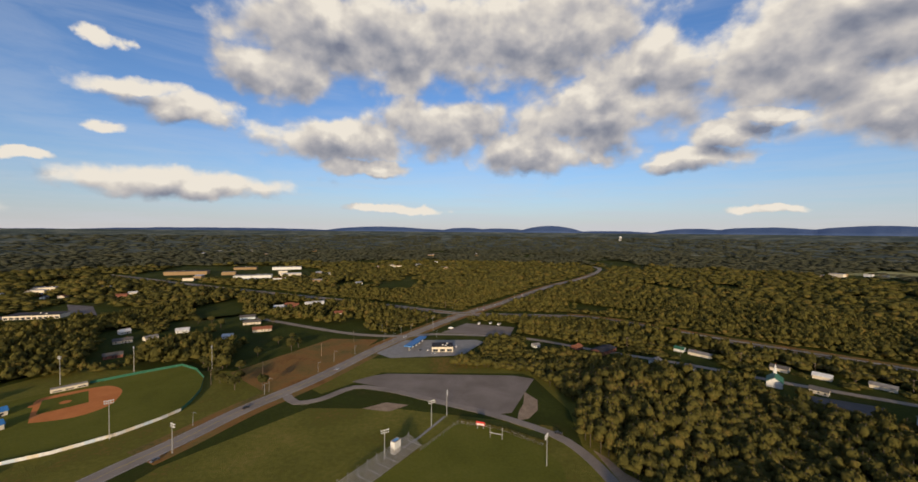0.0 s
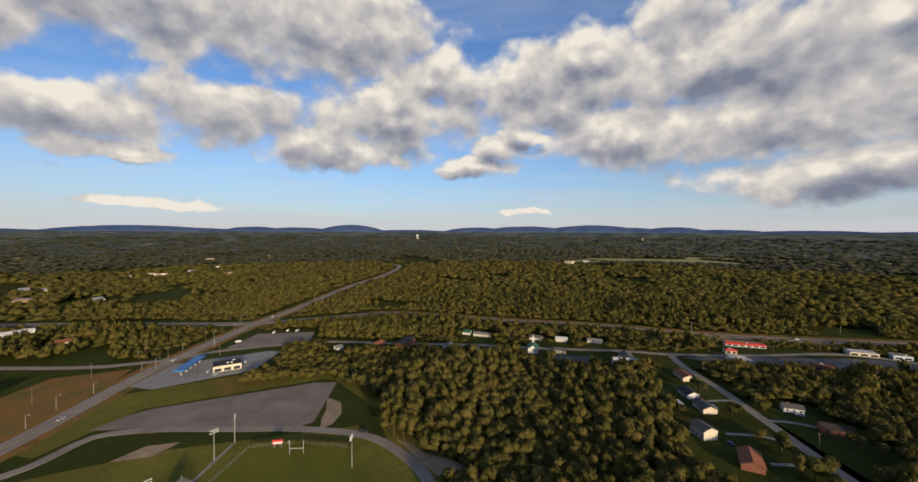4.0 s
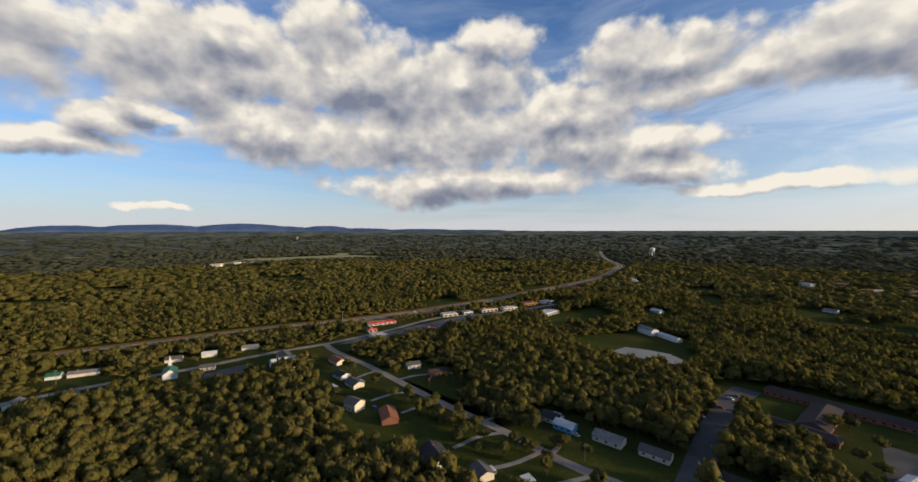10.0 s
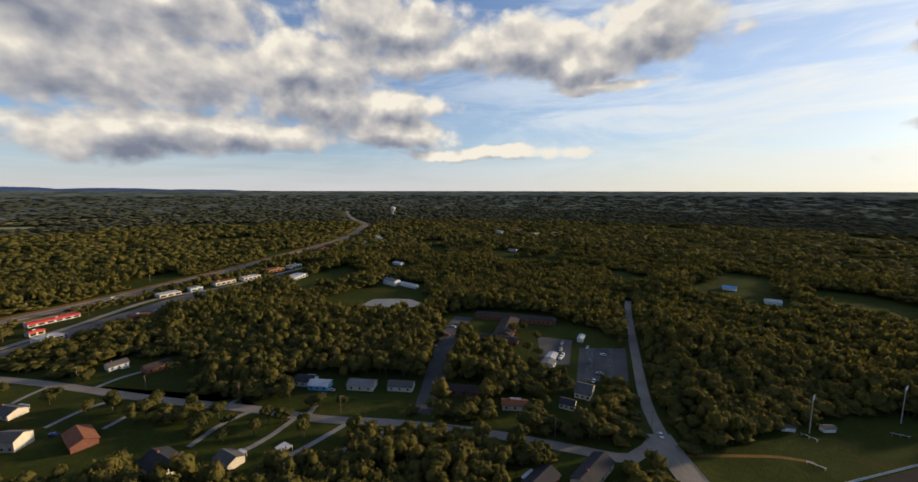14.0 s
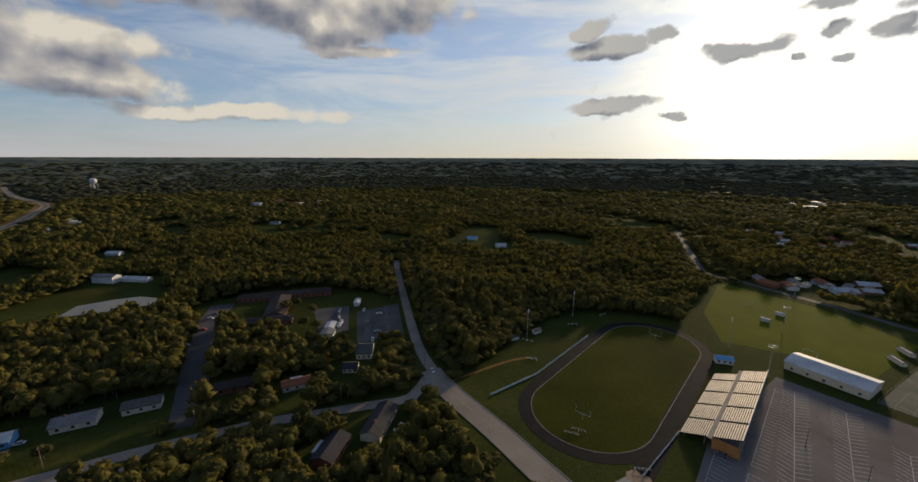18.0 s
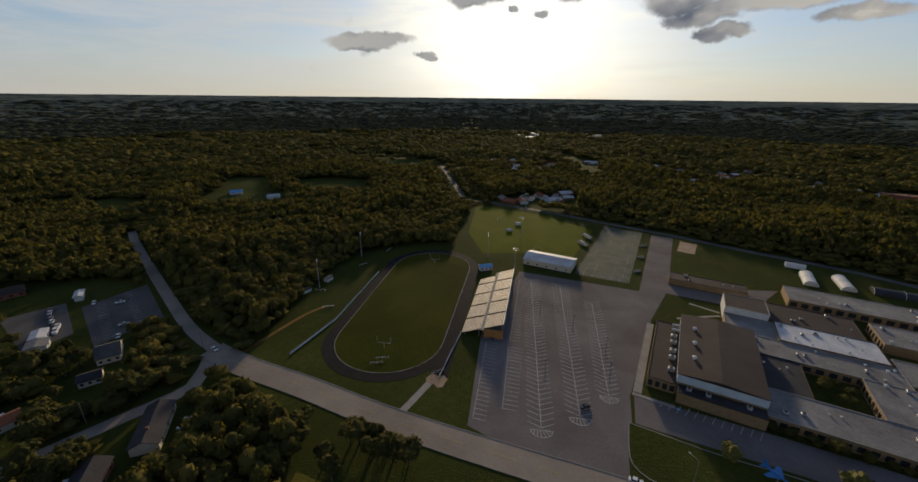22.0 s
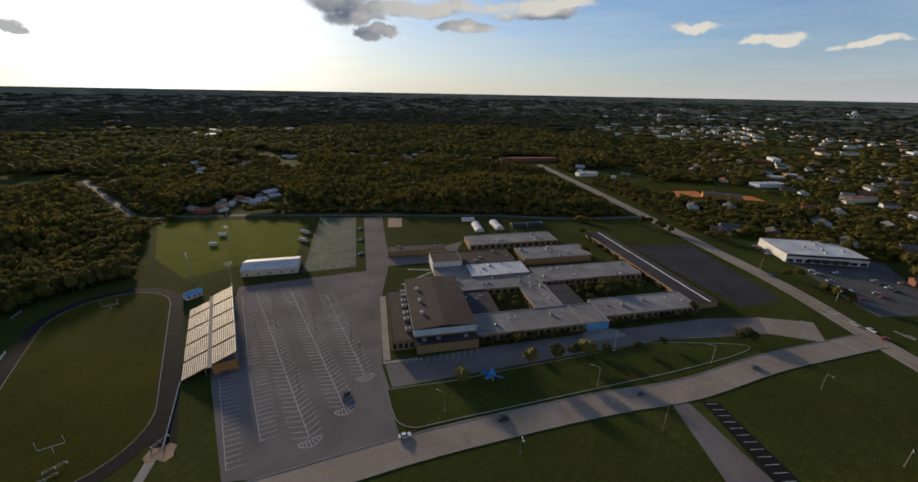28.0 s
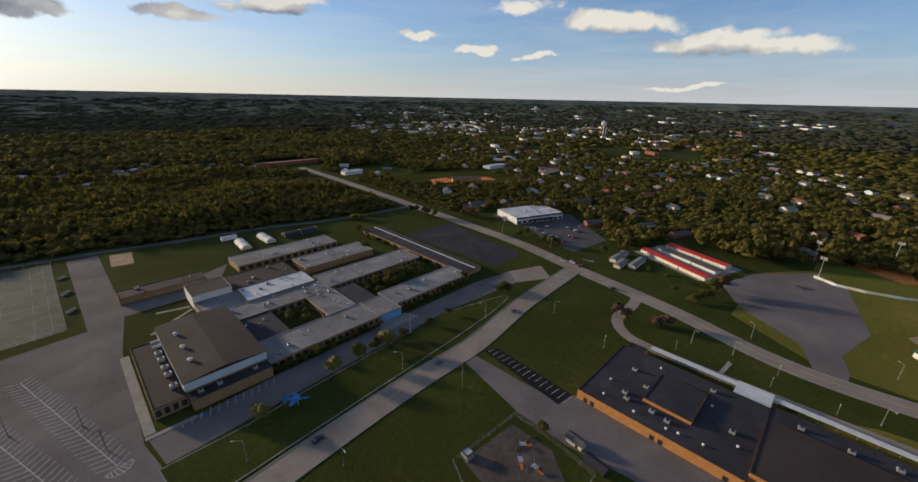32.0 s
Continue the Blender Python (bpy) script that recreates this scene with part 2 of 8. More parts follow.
# ---- materials ----
def material(name, colors, scale=1.0, rough=0.85, bump=0.0, fine=8.0, metal=0.0, spots=(0.35, 0.65), island=0.0, each=0.0, bump_scale=None, spec=0.3, through=0.0, sheen=0.0):
    """A two-scale surface: colors from dark to light over broad noise, a fine grain over that."""
    m = bpy.data.materials.new(name)
    m.use_nodes = True
    n = Nodes(m.node_tree)
    out, b = n.add("ShaderNodeOutputMaterial"), n.add("ShaderNodeBsdfPrincipled")
    n.link(b.outputs[0], out.inputs[0])
    co = n.add("ShaderNodeTexCoord").outputs["Object"]
    broad = n.noise(co, scale, 5, 0.6, 0.4)
    grain = n.noise(co, scale * fine, 4, 0.65)
    fac = n.math("ADD", n.math("MULTIPLY", broad, 0.62), n.math("MULTIPLY", grain, 0.38))
    if island:
        fac = n.math("ADD", fac, n.math("MULTIPLY", n.math("SUBTRACT", n.add("ShaderNodeNewGeometry").outputs["Random Per Island"], 0.5), island))
    if each:
        fac = n.math("ADD", fac, n.math("MULTIPLY", n.math("SUBTRACT", n.add("ShaderNodeObjectInfo").outputs["Random"], 0.5), each))
    lo, hi = spots
    stops = [(lo + (hi - lo) * i / max(1, len(colors) - 1), c) for i, c in enumerate(colors)]
    tint = n.ramp(fac, stops)
    n.link(tint, b.inputs["Base Color"])
    if through:
        # leaves let some light through
        tr, mx = n.add("ShaderNodeBsdfTranslucent"), n.add("ShaderNodeMixShader")
        n.link(n.mix(1.0, tint, (1.25, 1.2, 0.6, 1), "MULTIPLY"), tr.inputs[0])
        mx.inputs[0].default_value = through
        n.link(b.outputs[0], mx.inputs[1])
        n.link(tr.outputs[0], mx.inputs[2])
        n.link(mx.outputs[0], out.inputs[0])
    b.inputs["Metallic"].default_value = metal
    if sheen:
        b.inputs["Sheen Weight"].default_value, b.inputs["Sheen Roughness"].default_value = sheen, 0.45
        b.inputs["Sheen Tint"].default_value = (0.42, 0.52, 0.10, 1)
    b.inputs["Specular IOR Level"].default_value = spec
    n.put(b.inputs["Roughness"], n.math("ADD", rough - 0.08, n.math("MULTIPLY", grain, 0.16), clamp=True))
    if bump:
        bn = n.add("ShaderNodeBump")
        bn.inputs["Strength"].default_value = bump
        bn.inputs["Distance"].default_value = 1.0 if bump_scale is None else 0.6
        n.link(grain if bump_scale is None else n.noise(co, bump_scale, 4, 0.7), bn.inputs["Height"])
        n.link(bn.outputs[0], b.inputs["Normal"])
    return m


TURF = [(0.066, 0.056, 0.015), (0.038, 0.046, 0.010), (0.050, 0.059, 0.012), (0.078, 0.073, 0.019)]
LAND = material("land", TURF, 0.016, 0.95, 0.8, 22, spec=0.02, bump_scale=1.1)
GRASS = material("grass", TURF, 0.016, 0.95, 0.8, 22, spec=0.02, bump_scale=1.1)
# olive turf of the north lawns, lightened to paint in the front light
MEADOW = material("dry_olive_grass_front_lit", [(0.192, 0.122, 0.031), (0.118, 0.110, 0.021), (0.154, 0.139, 0.027), (0.208, 0.162, 0.039)], 0.016, 0.95, 0.8, 22, spec=0.02, bump_scale=1.1)
# PITCH raised in tone for the north fields: sunlight painted into the grass
PARK = material("park_grass_front_lit", [(0.093, 0.094, 0.016), (0.123, 0.122, 0.020), (0.156, 0.143, 0.028)], 0.02, 0.95, 0.6, 30, spec=0.02, bump_scale=1.3)
PITCH = material("mown_grass", [(0.033, 0.036, 0.005), (0.046, 0.050, 0.006), (0.065, 0.063, 0.008)], 0.02, 0.95, 0.6, 30, spec=0.02, bump_scale=1.3)
# lighter than PITCH: the glow of backlit blades is put into the colour
SOCCER = material("mown_grass_backlit", [(0.062, 0.072, 0.005), (0.086, 0.095, 0.005), (0.114, 0.113, 0.009)], 0.025, 0.95, 0.1, 26, spec=0.02, sheen=0.05)
DRY = material("dry_grass", [(0.152, 0.076, 0.023), (0.246, 0.124, 0.037), (0.176, 0.119, 0.036), (0.082, 0.085, 0.021)], 0.03, 0.95, 0.8, 14, spec=0.06, bump_scale=1.1)
FARFIELD = material("far_pasture", [(0.22, 0.21, 0.07), (0.34, 0.30, 0.10)], 0.01, 0.95)
CLAY = material("infield_clay", [(0.46, 0.135, 0.024), (0.58, 0.20, 0.045)], 0.1, 0.9, 0.05)
SAND = material("bare_earth", [(0.22, 0.15, 0.09), (0.38, 0.27, 0.17)], 0.15, 0.95, 0.1)
ASPHALT = material("asphalt", [(0.055, 0.053, 0.052), (0.085, 0.08, 0.076), (0.11, 0.10, 0.095)], 0.06, 0.85, 0.05, 30, spec=0.15)
BLACKTOP = material("black_asphalt", [(0.026, 0.025, 0.028), (0.040, 0.038, 0.041), (0.058, 0.055, 0.057)], 0.05, 0.85, 0.05, 24, spec=0.1)
PLAYTOP = material("worn_play_surface", [(0.060, 0.049, 0.040), (0.092, 0.076, 0.062), (0.14, 0.115, 0.09)], 0.2, 0.95, 0.1, 8, spec=0.05)
ROADTOP = material("worn_road", [(0.191, 0.156, 0.122), (0.254, 0.210, 0.167), (0.316, 0.262, 0.207)], 0.05, 0.85, 0.05, 30, spec=0.15)
GRAVEL = material("worn_gravel_lot", [(0.165, 0.132, 0.105), (0.215, 0.176, 0.142), (0.27, 0.225, 0.185)], 0.04, 0.92, 0.05, 40, spec=0.05)
LOTTOP = material("old_lot_asphalt", [(0.115, 0.097, 0.089), (0.157, 0.136, 0.126), (0.205, 0.178, 0.162)], 0.035, 0.92, 0.05, 40, spec=0.05)
CONCRETE = material("concrete", [(0.20, 0.183, 0.160), (0.30, 0.28, 0.25)], 0.2, 0.85, 0.05)
TRACK = material("track_surface", [(0.013, 0.012, 0.013), (0.022, 0.021, 0.021)], 0.1, 0.9, spec=0.06)
COURT = material("worn_court", [(0.035, 0.051, 0.035), (0.058, 0.074, 0.055), (0.098, 0.105, 0.090)], 0.09, 0.85, 0.0, 14, spec=0.15)
WATER = material("water", [(0.012, 0.016, 0.016), (0.02, 0.024, 0.02)], 0.1, 0.1, 0.0, spec=0.6)
LEAF = material("leaves", [(0.068, 0.064, 0.020), (0.094, 0.087, 0.024), (0.124, 0.110, 0.029), (0.178, 0.125, 0.038)], 0.05, 0.9, 0.55, 16, spots=(0.25, 0.78), island=0.36, bump_scale=0.9, spec=0.03, through=0.34)
# haze of distance painted in: paler and bluer than LEAF
LEAF_FAR = material("haze_tinted_leaves", [(0.074, 0.084, 0.059), (0.105, 0.112, 0.075), (0.145, 0.141, 0.092)], 0.006, 0.95, 0.0, 14, spots=(0.25, 0.78), island=0.22, spec=0.0, through=0.55)
LEAF_NEAR = material("leaves_near", [(0.046, 0.047, 0.015), (0.070, 0.068, 0.020), (0.101, 0.091, 0.026), (0.152, 0.117, 0.038)], 0.25, 0.9, 0.6, 8, spots=(0.25, 0.78), each=0.3, bump_scale=1.6, spec=0.06, through=0.38)
# tree tops lightened and blued, so the colour carries the distant haze
CANOPY = material("haze_tinted_tree_tops", [(0.053, 0.069, 0.062), (0.098, 0.115, 0.096), (0.183, 0.188, 0.144)], 0.006, 0.95, 0.0, 6, spots=(0.40, 0.62), spec=0.0)
BARK = material("bark", [(0.06, 0.045, 0.032), (0.13, 0.10, 0.075)], 1.5, 0.95, 0.3)
ROOF_BROWN = material("brown_roofing", [(0.030, 0.021, 0.018), (0.045, 0.032, 0.027), (0.058, 0.043, 0.037)], 0.05, 0.9, 0.05, 20)
ROOF_DARK = material("black_roofing", [(0.018, 0.017, 0.02), (0.032, 0.03, 0.034), (0.05, 0.046, 0.05)], 0.08, 0.85, 0.05, 14)
ROOF_GREY = material("weathered_grey_roofing", [(0.12, 0.115, 0.11), (0.19, 0.18, 0.17), (0.28, 0.265, 0.25)], 0.07, 0.9, 0.05, 10)
ROOF_WHITE = material("white_coated_roofing", [(0.34, 0.34, 0.34), (0.50, 0.50, 0.50), (0.62, 0.62, 0.61)], 0.1, 0.7, 0.02, 10)
BRICK_TAN = material("tan_brick_wall", [(0.204, 0.136, 0.068), (0.286, 0.197, 0.102)], 0.5, 0.9, 0.1, 16)
BRICK_ORANGE = material("orange_brick_wall", [(0.34, 0.15, 0.045), (0.48, 0.23, 0.075)], 0.5, 0.9, 0.1, 16)
BRICK_RED = material("red_brick_wall", [(0.16, 0.06, 0.04), (0.26, 0.11, 0.07)], 0.6, 0.9, 0.1, 16)
WHITE = material("white_paint", [(0.48, 0.48, 0.46), (0.66, 0.66, 0.64)], 0.4, 0.7, 0.0)
CREAM = material("cream_siding", [(0.50, 0.44, 0.34), (0.64, 0.58, 0.46)], 0.4, 0.8, 0.0)
PALE_BLUE = material("pale_blue_metal", [(0.42, 0.50, 0.56), (0.54, 0.61, 0.66)], 0.3, 0.5, 0.0)
BLUE = material("blue_paint", [(0.03, 0.13, 0.34), (0.05, 0.20, 0.46)], 0.4, 0.5)
SKYBLUE = material("light_blue_paint", [(0.10, 0.28, 0.50), (0.16, 0.38, 0.62)], 0.4, 0.5)
RED = material("red_metal_roof", [(0.38, 0.02, 0.015), (0.52, 0.04, 0.025)], 0.3, 0.6)
TERRACOTTA = material("red_brown_shingles", [(0.17, 0.065, 0.032), (0.27, 0.10, 0.05)], 0.4, 0.9, 0.1)
SHINGLE = material("grey_shingles", [(0.07, 0.065, 0.06), (0.12, 0.11, 0.10)], 0.4, 0.9, 0.1)
GREEN = material("green_metal_roof", [(0.02, 0.10, 0.06), (0.04, 0.15, 0.09)], 0.3, 0.6)
METAL = material("galvanised_metal", [(0.38, 0.38, 0.38), (0.55, 0.55, 0.54)], 0.8, 0.45, 0.0, metal=0.6)
BENCH = material("weathered_bench_metal", [(0.34, 0.30, 0.25), (0.52, 0.47, 0.40)], 0.5, 0.6, 0.0, 12, metal=0.2)
DARK = material("dark_trim", [(0.02, 0.02, 0.022), (0.04, 0.04, 0.042)], 0.5, 0.6)
WOOD = material("pole_wood", [(0.14, 0.10, 0.07), (0.24, 0.18, 0.13)], 0.8, 0.9)
LINE = material("worn_white_line", [(0.34, 0.34, 0.33), (0.52, 0.52, 0.50)], 0.6, 0.8, 0.0, 6)
FAINT = material("faint_court_line", [(0.13, 0.14, 0.12), (0.24, 0.25, 0.22)], 0.3, 0.8, 0.0, 6)
YELLOW = material("worn_yellow_line", [(0.45, 0.32, 0.06), (0.60, 0.44, 0.10)], 0.6, 0.8)
GLASS = material("window_glass", [(0.02, 0.025, 0.03), (0.04, 0.045, 0.05)], 0.3, 0.12, 0.0, spec=0.6)
RUBBER = material("tyre_rubber", [(0.012, 0.012, 0.012), (0.02, 0.02, 0.02)], 1.0, 0.9)
# the ridge's blue is aerial haze, painted as base colour
HILLS = material("haze_blue_hills", [(0.05, 0.085, 0.18), (0.064, 0.10, 0.20), (0.08, 0.115, 0.21)], 0.004, 0.95, 0.0, 10, spec=0.0)


# ---- mesh helpers ----
def mesh_of(name, bm):
    me = bpy.data.meshes.new(name)
    bm.normal_update()
    bm.to_mesh(me)
    bm.free()
    return me


def part(name, bm, mat, parent=None, label=""):
    """One mesh object under a thing or a part."""
    ob = new(name, mesh_of(name, bm) if isinstance(bm, bmesh.types.BMesh) else bm)
    if not ob.data.materials:
        ob.data.materials.append(mat)
    if parent is not None:
        ob.parent = parent
    return tagged(ob, label)


def thing(name, at=(0, 0, 0), turn=0.0, label="", category="", group="", kind=""):
    e = new(name)
    e.empty_display_size = 0.5
    e.location, e.rotation_euler = at, (0, 0, turn)
    return tagged(e, label, category, group, kind)


def bm_box(x0, x1, y0, y1, z0, z1, bm=None, bevel=0.0):
    bm = bm or bmesh.new()
    vs = [bm.verts.new((x, y, z)) for z in (z0, z1) for x, y in ((x0, y0), (x1, y0), (x1, y1), (x0, y1))]
    for f in ((3, 2, 1, 0), (4, 5, 6, 7), (0, 1, 5, 4), (1, 2, 6, 5), (2, 3, 7, 6), (3, 0, 4, 7)):
        bm.faces.new([vs[i] for i in f])
    if bevel:
        bmesh.ops.bevel(bm, geom=list(bm.edges), offset=bevel, segments=1, affect="EDGES")
    return bm


def bm_prism(points, z0, z1, bm=None):
    """A flat-topped prism over a polygon."""
    bm = bm or bmesh.new()
    area = sum(a[0] * b[1] - b[0] * a[1] for a, b in zip(points, points[1:] + points[:1]))
    if area < 0:
        points = points[::-1]
    lo, hi = [bm.verts.new((x, y, z0)) for x, y in points], [bm.verts.new((x, y, z1)) for x, y in points]
    bm.faces.new(hi)
    bm.faces.new(lo[::-1])
    k = len(points)
    for i in range(k):
        bm.faces.new((lo[i], lo[(i + 1) % k], hi[(i + 1) % k], hi[i]))
    return bm


def bm_tube(p, q, r0, r1=None, sides=8, bm=None):
    """A round bar from p to q."""
    bm = bm or bmesh.new()
    p, q, r1 = Vector(p), Vector(q), r0 if r1 is None else r1
    w = (q - p).normalized()
    u = w.orthogonal().normalized()
    v = w.cross(u)
    rings = [[bm.verts.new(c + (u * math.cos(a) + v * math.sin(a)) * r) for a in [2 * math.pi * i / sides for i in range(sides)]] for c, r in ((p, r0), (q, r1))]
    for i in range(sides):
        bm.faces.new((rings[0][i], rings[0][(i + 1) % sides], rings[1][(i + 1) % sides], rings[1][i]))
    bm.faces.new(rings[0][::-1])
    bm.faces.new(rings[1])
    return bm


def bm_pipe(points, r, sides=6):
    """One bent round bar through the points."""
    bm, rings = bmesh.new(), []
    pts = [Vector(p) for p in points]
    for i, p in enumerate(pts):
        w = (pts[min(i + 1, len(pts) - 1)] - pts[max(i - 1, 0)]).normalized()
        u = w.orthogonal().normalized() if not rings else (u - w * u.dot(w)).normalized()
        v = w.cross(u)
        rings.append([bm.verts.new(p + (u * math.cos(a) + v * math.sin(a)) * r) for a in [2 * math.pi * k / sides for k in range(sides)]])
    for a, b in zip(rings, rings[1:]):
        for i in range(sides):
            bm.faces.new((a[i], a[(i + 1) % sides], b[(i + 1) % sides], b[i]))
    bm.faces.new(rings[0][::-1])
    bm.faces.new(rings[-1])
    return bm


def smooth_line(points, step=6.0):
    """Points along a smooth curve through the given ones."""
    out, p = [], [Vector(q) for q in points]
    for i in range(len(p) - 1):
        a, b, c, d = p[max(i - 1, 0)], p[i], p[i + 1], p[min(i + 2, len(p) - 1)]
        k = max(1, int((c - b).length / step))
        for j in range(k):
            t = j / k
            out.append(0.5 * ((2 * b) + (c - a) * t + (2 * a - 5 * b + 4 * c - d) * t * t + (3 * b - a - 3 * c + d) * t ** 3))
    return out + [p[-1]]


def bm_ribbon(points, width, z0, z1, side=0.0, bm=None, closed=False):
    """A strip of that width along a line, moved sideways by side."""
    bm = bm or bmesh.new()
    rows, k = [], len(points)
    for i, q in enumerate(points):
        a, b = (points[(i - 1) % k], points[(i + 1) % k]) if closed else (points[max(i - 1, 0)], points[min(i + 1, k - 1)])
        w = (b - a).normalized()
        nrm = Vector((-w.y, w.x))
        h = rise(math.hypot(q.x, q.y))
        rows.append([bm.verts.new((*(q + nrm * (side + s * width / 2)), h + z)) for s, z in ((-1, z0), (-1, z1), (1, z1), (1, z0))])
    for i in range(k if closed else k - 1):
        a, b = rows[i], rows[(i + 1) % k]
        for j in range(3):
            bm.faces.new((a[j], b[j], b[j + 1], a[j + 1]))
    if not closed:
        bm.faces.new(rows[0])
        bm.faces.new(rows[-1][::-1])
    bmesh.ops.recalc_face_normals(bm, faces=bm.faces)
    return bm


# Land is level for R0 metres; farther off it rises so that it ends on the horizon.
R0 = 2400.0


def far(x, y):
    """Where a point of the level map lies on the land."""
    d = math.hypot(x, y)
    if d <= R0:
        return Vector((x, y, 0))
    r = 2 * R0 - R0 * R0 / d
    return Vector((x * r / d, y * r / d, rise(r)))


def rise(r):
    if r <= R0:
        return 0.0
    d = R0 * R0 / (2 * R0 - r)
    return 120 - 120 * r / d


def inside(poly, x, y):
    """Which of the points x, y (arrays) lie in the polygon."""
    hit = np.zeros(np.shape(x), bool)
    for (ax, ay), (bx, by) in zip(poly, poly[1:] + poly[:1]):
        if ay == by:
            continue
        cross = ((ay > y) != (by > y)) & (x < (bx - ax) * (y - ay) / (by - ay) + ax)
        hit ^= cross
    return hit


def near_line(points, x, y, reach):
    """Which of the points lie within reach of the line."""
    hit = np.zeros(np.shape(x), bool)
    for a, b in zip(points, points[1:]):
        dx, dy = b[0] - a[0], b[1] - a[1]
        t = np.clip(((x - a[0]) * dx + (y - a[1]) * dy) / (dx * dx + dy * dy + 1e-9), 0, 1)
        hit |= (x - a[0] - t * dx) ** 2 + (y - a[1] - t * dy) ** 2 < reach * reach
    return hit


# ---- ground, roads ----
def ground():
    bm = bmesh.new()
    rings = [0.01, 150, 300, 450, 600, 900, 1200, 1600, 2000, 2400, 2700, 3000, 3300, 3600, 3900, 4150, 4350, 4500, 4600, 4680]
    rows = [[bm.verts.new((r * math.cos(a), r * math.sin(a), rise(r))) for a in [2 * math.pi * i / 144 for i in range(144)]] for r in rings]
    for a, b in zip(rows, rows[1:]):
        for i in range(144):
            bm.faces.new((a[i], b[i], b[(i + 1) % 144], a[(i + 1) % 144]))
    part("ground", bm, LAND)
    tagged(bpy.data.objects["ground"], "dark green wooded land reaching to the horizon", "ground", kind="structure")


ground()

ROADS = {
    "highway": ([(-560, -480), (-470, -310), (-406, -195), (-356, -105), (-323, -50), (-287, -3), (-243, 56), (-200, 107), (-174, 182), (-158, 218), (-142, 260), (-115, 313), (-82, 397), (-54, 454), (6, 562), (71, 657), (201, 866), (317, 1018), (420, 1190), (470, 1330), (430, 1420), (350, 1440)], 12.5),
    "divided_highway": ([(-900, 1010), (-480, 800), (-174, 659), (-72, 607), (6, 570), (90, 562), (190, 545), (297, 440), (402, 345), (474, 262), (600, 158), (740, 66), (1000, -80), (1250, -160), (1444, -200), (1800, -190), (2350, -225)], 17.0),
    "front_road": ([(-287, -3), (-260, -14), (-217, -31), (-168, -46), (-131, -63), (-93, -78.5), (-55, -92.5), (-15, -104.5), (13, -113), (40, -122), (76, -136), (108, -147), (133, -158)], 12.0),
    "woods_road": ([(128, -157), (157, -176), (200, -213), (262, -268), (300, -303), (322, -325)], 6.5),
    "house_street": ([(131, -155), (124, -133), (139, -112), (167, -76), (192, -34), (208, -2), (230, 30), (262, 84), (310, 156), (345, 215), (366, 240)], 6.5),
    "frontage_road": ([(-28, 455), (21, 452), (79, 438), (137, 400), (213, 354), (267, 312), (332, 268), (366, 238), (430, 200), (516, 158), (555, 97), (655, 2)], 7.0),
    "side_road": ([(-300, 545), (-226, 505), (-135, 458), (-91, 446), (-58, 446), (-28, 455)], 8.0),
    "park_drive": ([(-124, 282), (-112, 270), (-97, 276), (-79, 298), (-55, 294), (-38, 287), (-8, 271), (25, 254), (57, 230), (70, 207), (76, 175), (70, 150)], 6.5),
    "back_road": ([(78, -740), (59, -648), (30, -520), (19, -480), (-16, -463), (-76, -428), (-119, -398), (-182, -356), (-226, -322), (-273, -290), (-319, -246), (-365, -215), (-406, -195)], 6.5),
}
ROAD_LABELS = {"highway": "worn grey two-lane highway through the town", "divided_highway": "pale grey divided highway between the woods", "front_road": "wide pale concrete road before the school", "woods_road": "narrow grey road leading into the woods", "house_street": "narrow grey street past the houses", "frontage_road": "grey frontage road beside the shops", "side_road": "grey side road meeting the highway", "park_drive": "narrow grey drive round the playing field", "back_road": "narrow dark country road behind the school"}
LINES = {k: smooth_line(v[0], 8) for k, v in ROADS.items()}
for i, (k, (_, w)) in enumerate(ROADS.items()):
    ob = part("road", bm_ribbon(LINES[k], w, -0.3, 0.10 + 0.006 * i), ROADTOP if k != "back_road" else ASPHALT)
    tagged(ob, ROAD_LABELS[k], "road", kind="structure")


def patch(name, points, mat, z, label, category="ground", parent=None):
    ob = part(name, bm_prism(points, -0.2, z), mat, parent)
    return tagged(ob, label, category, kind="structure")


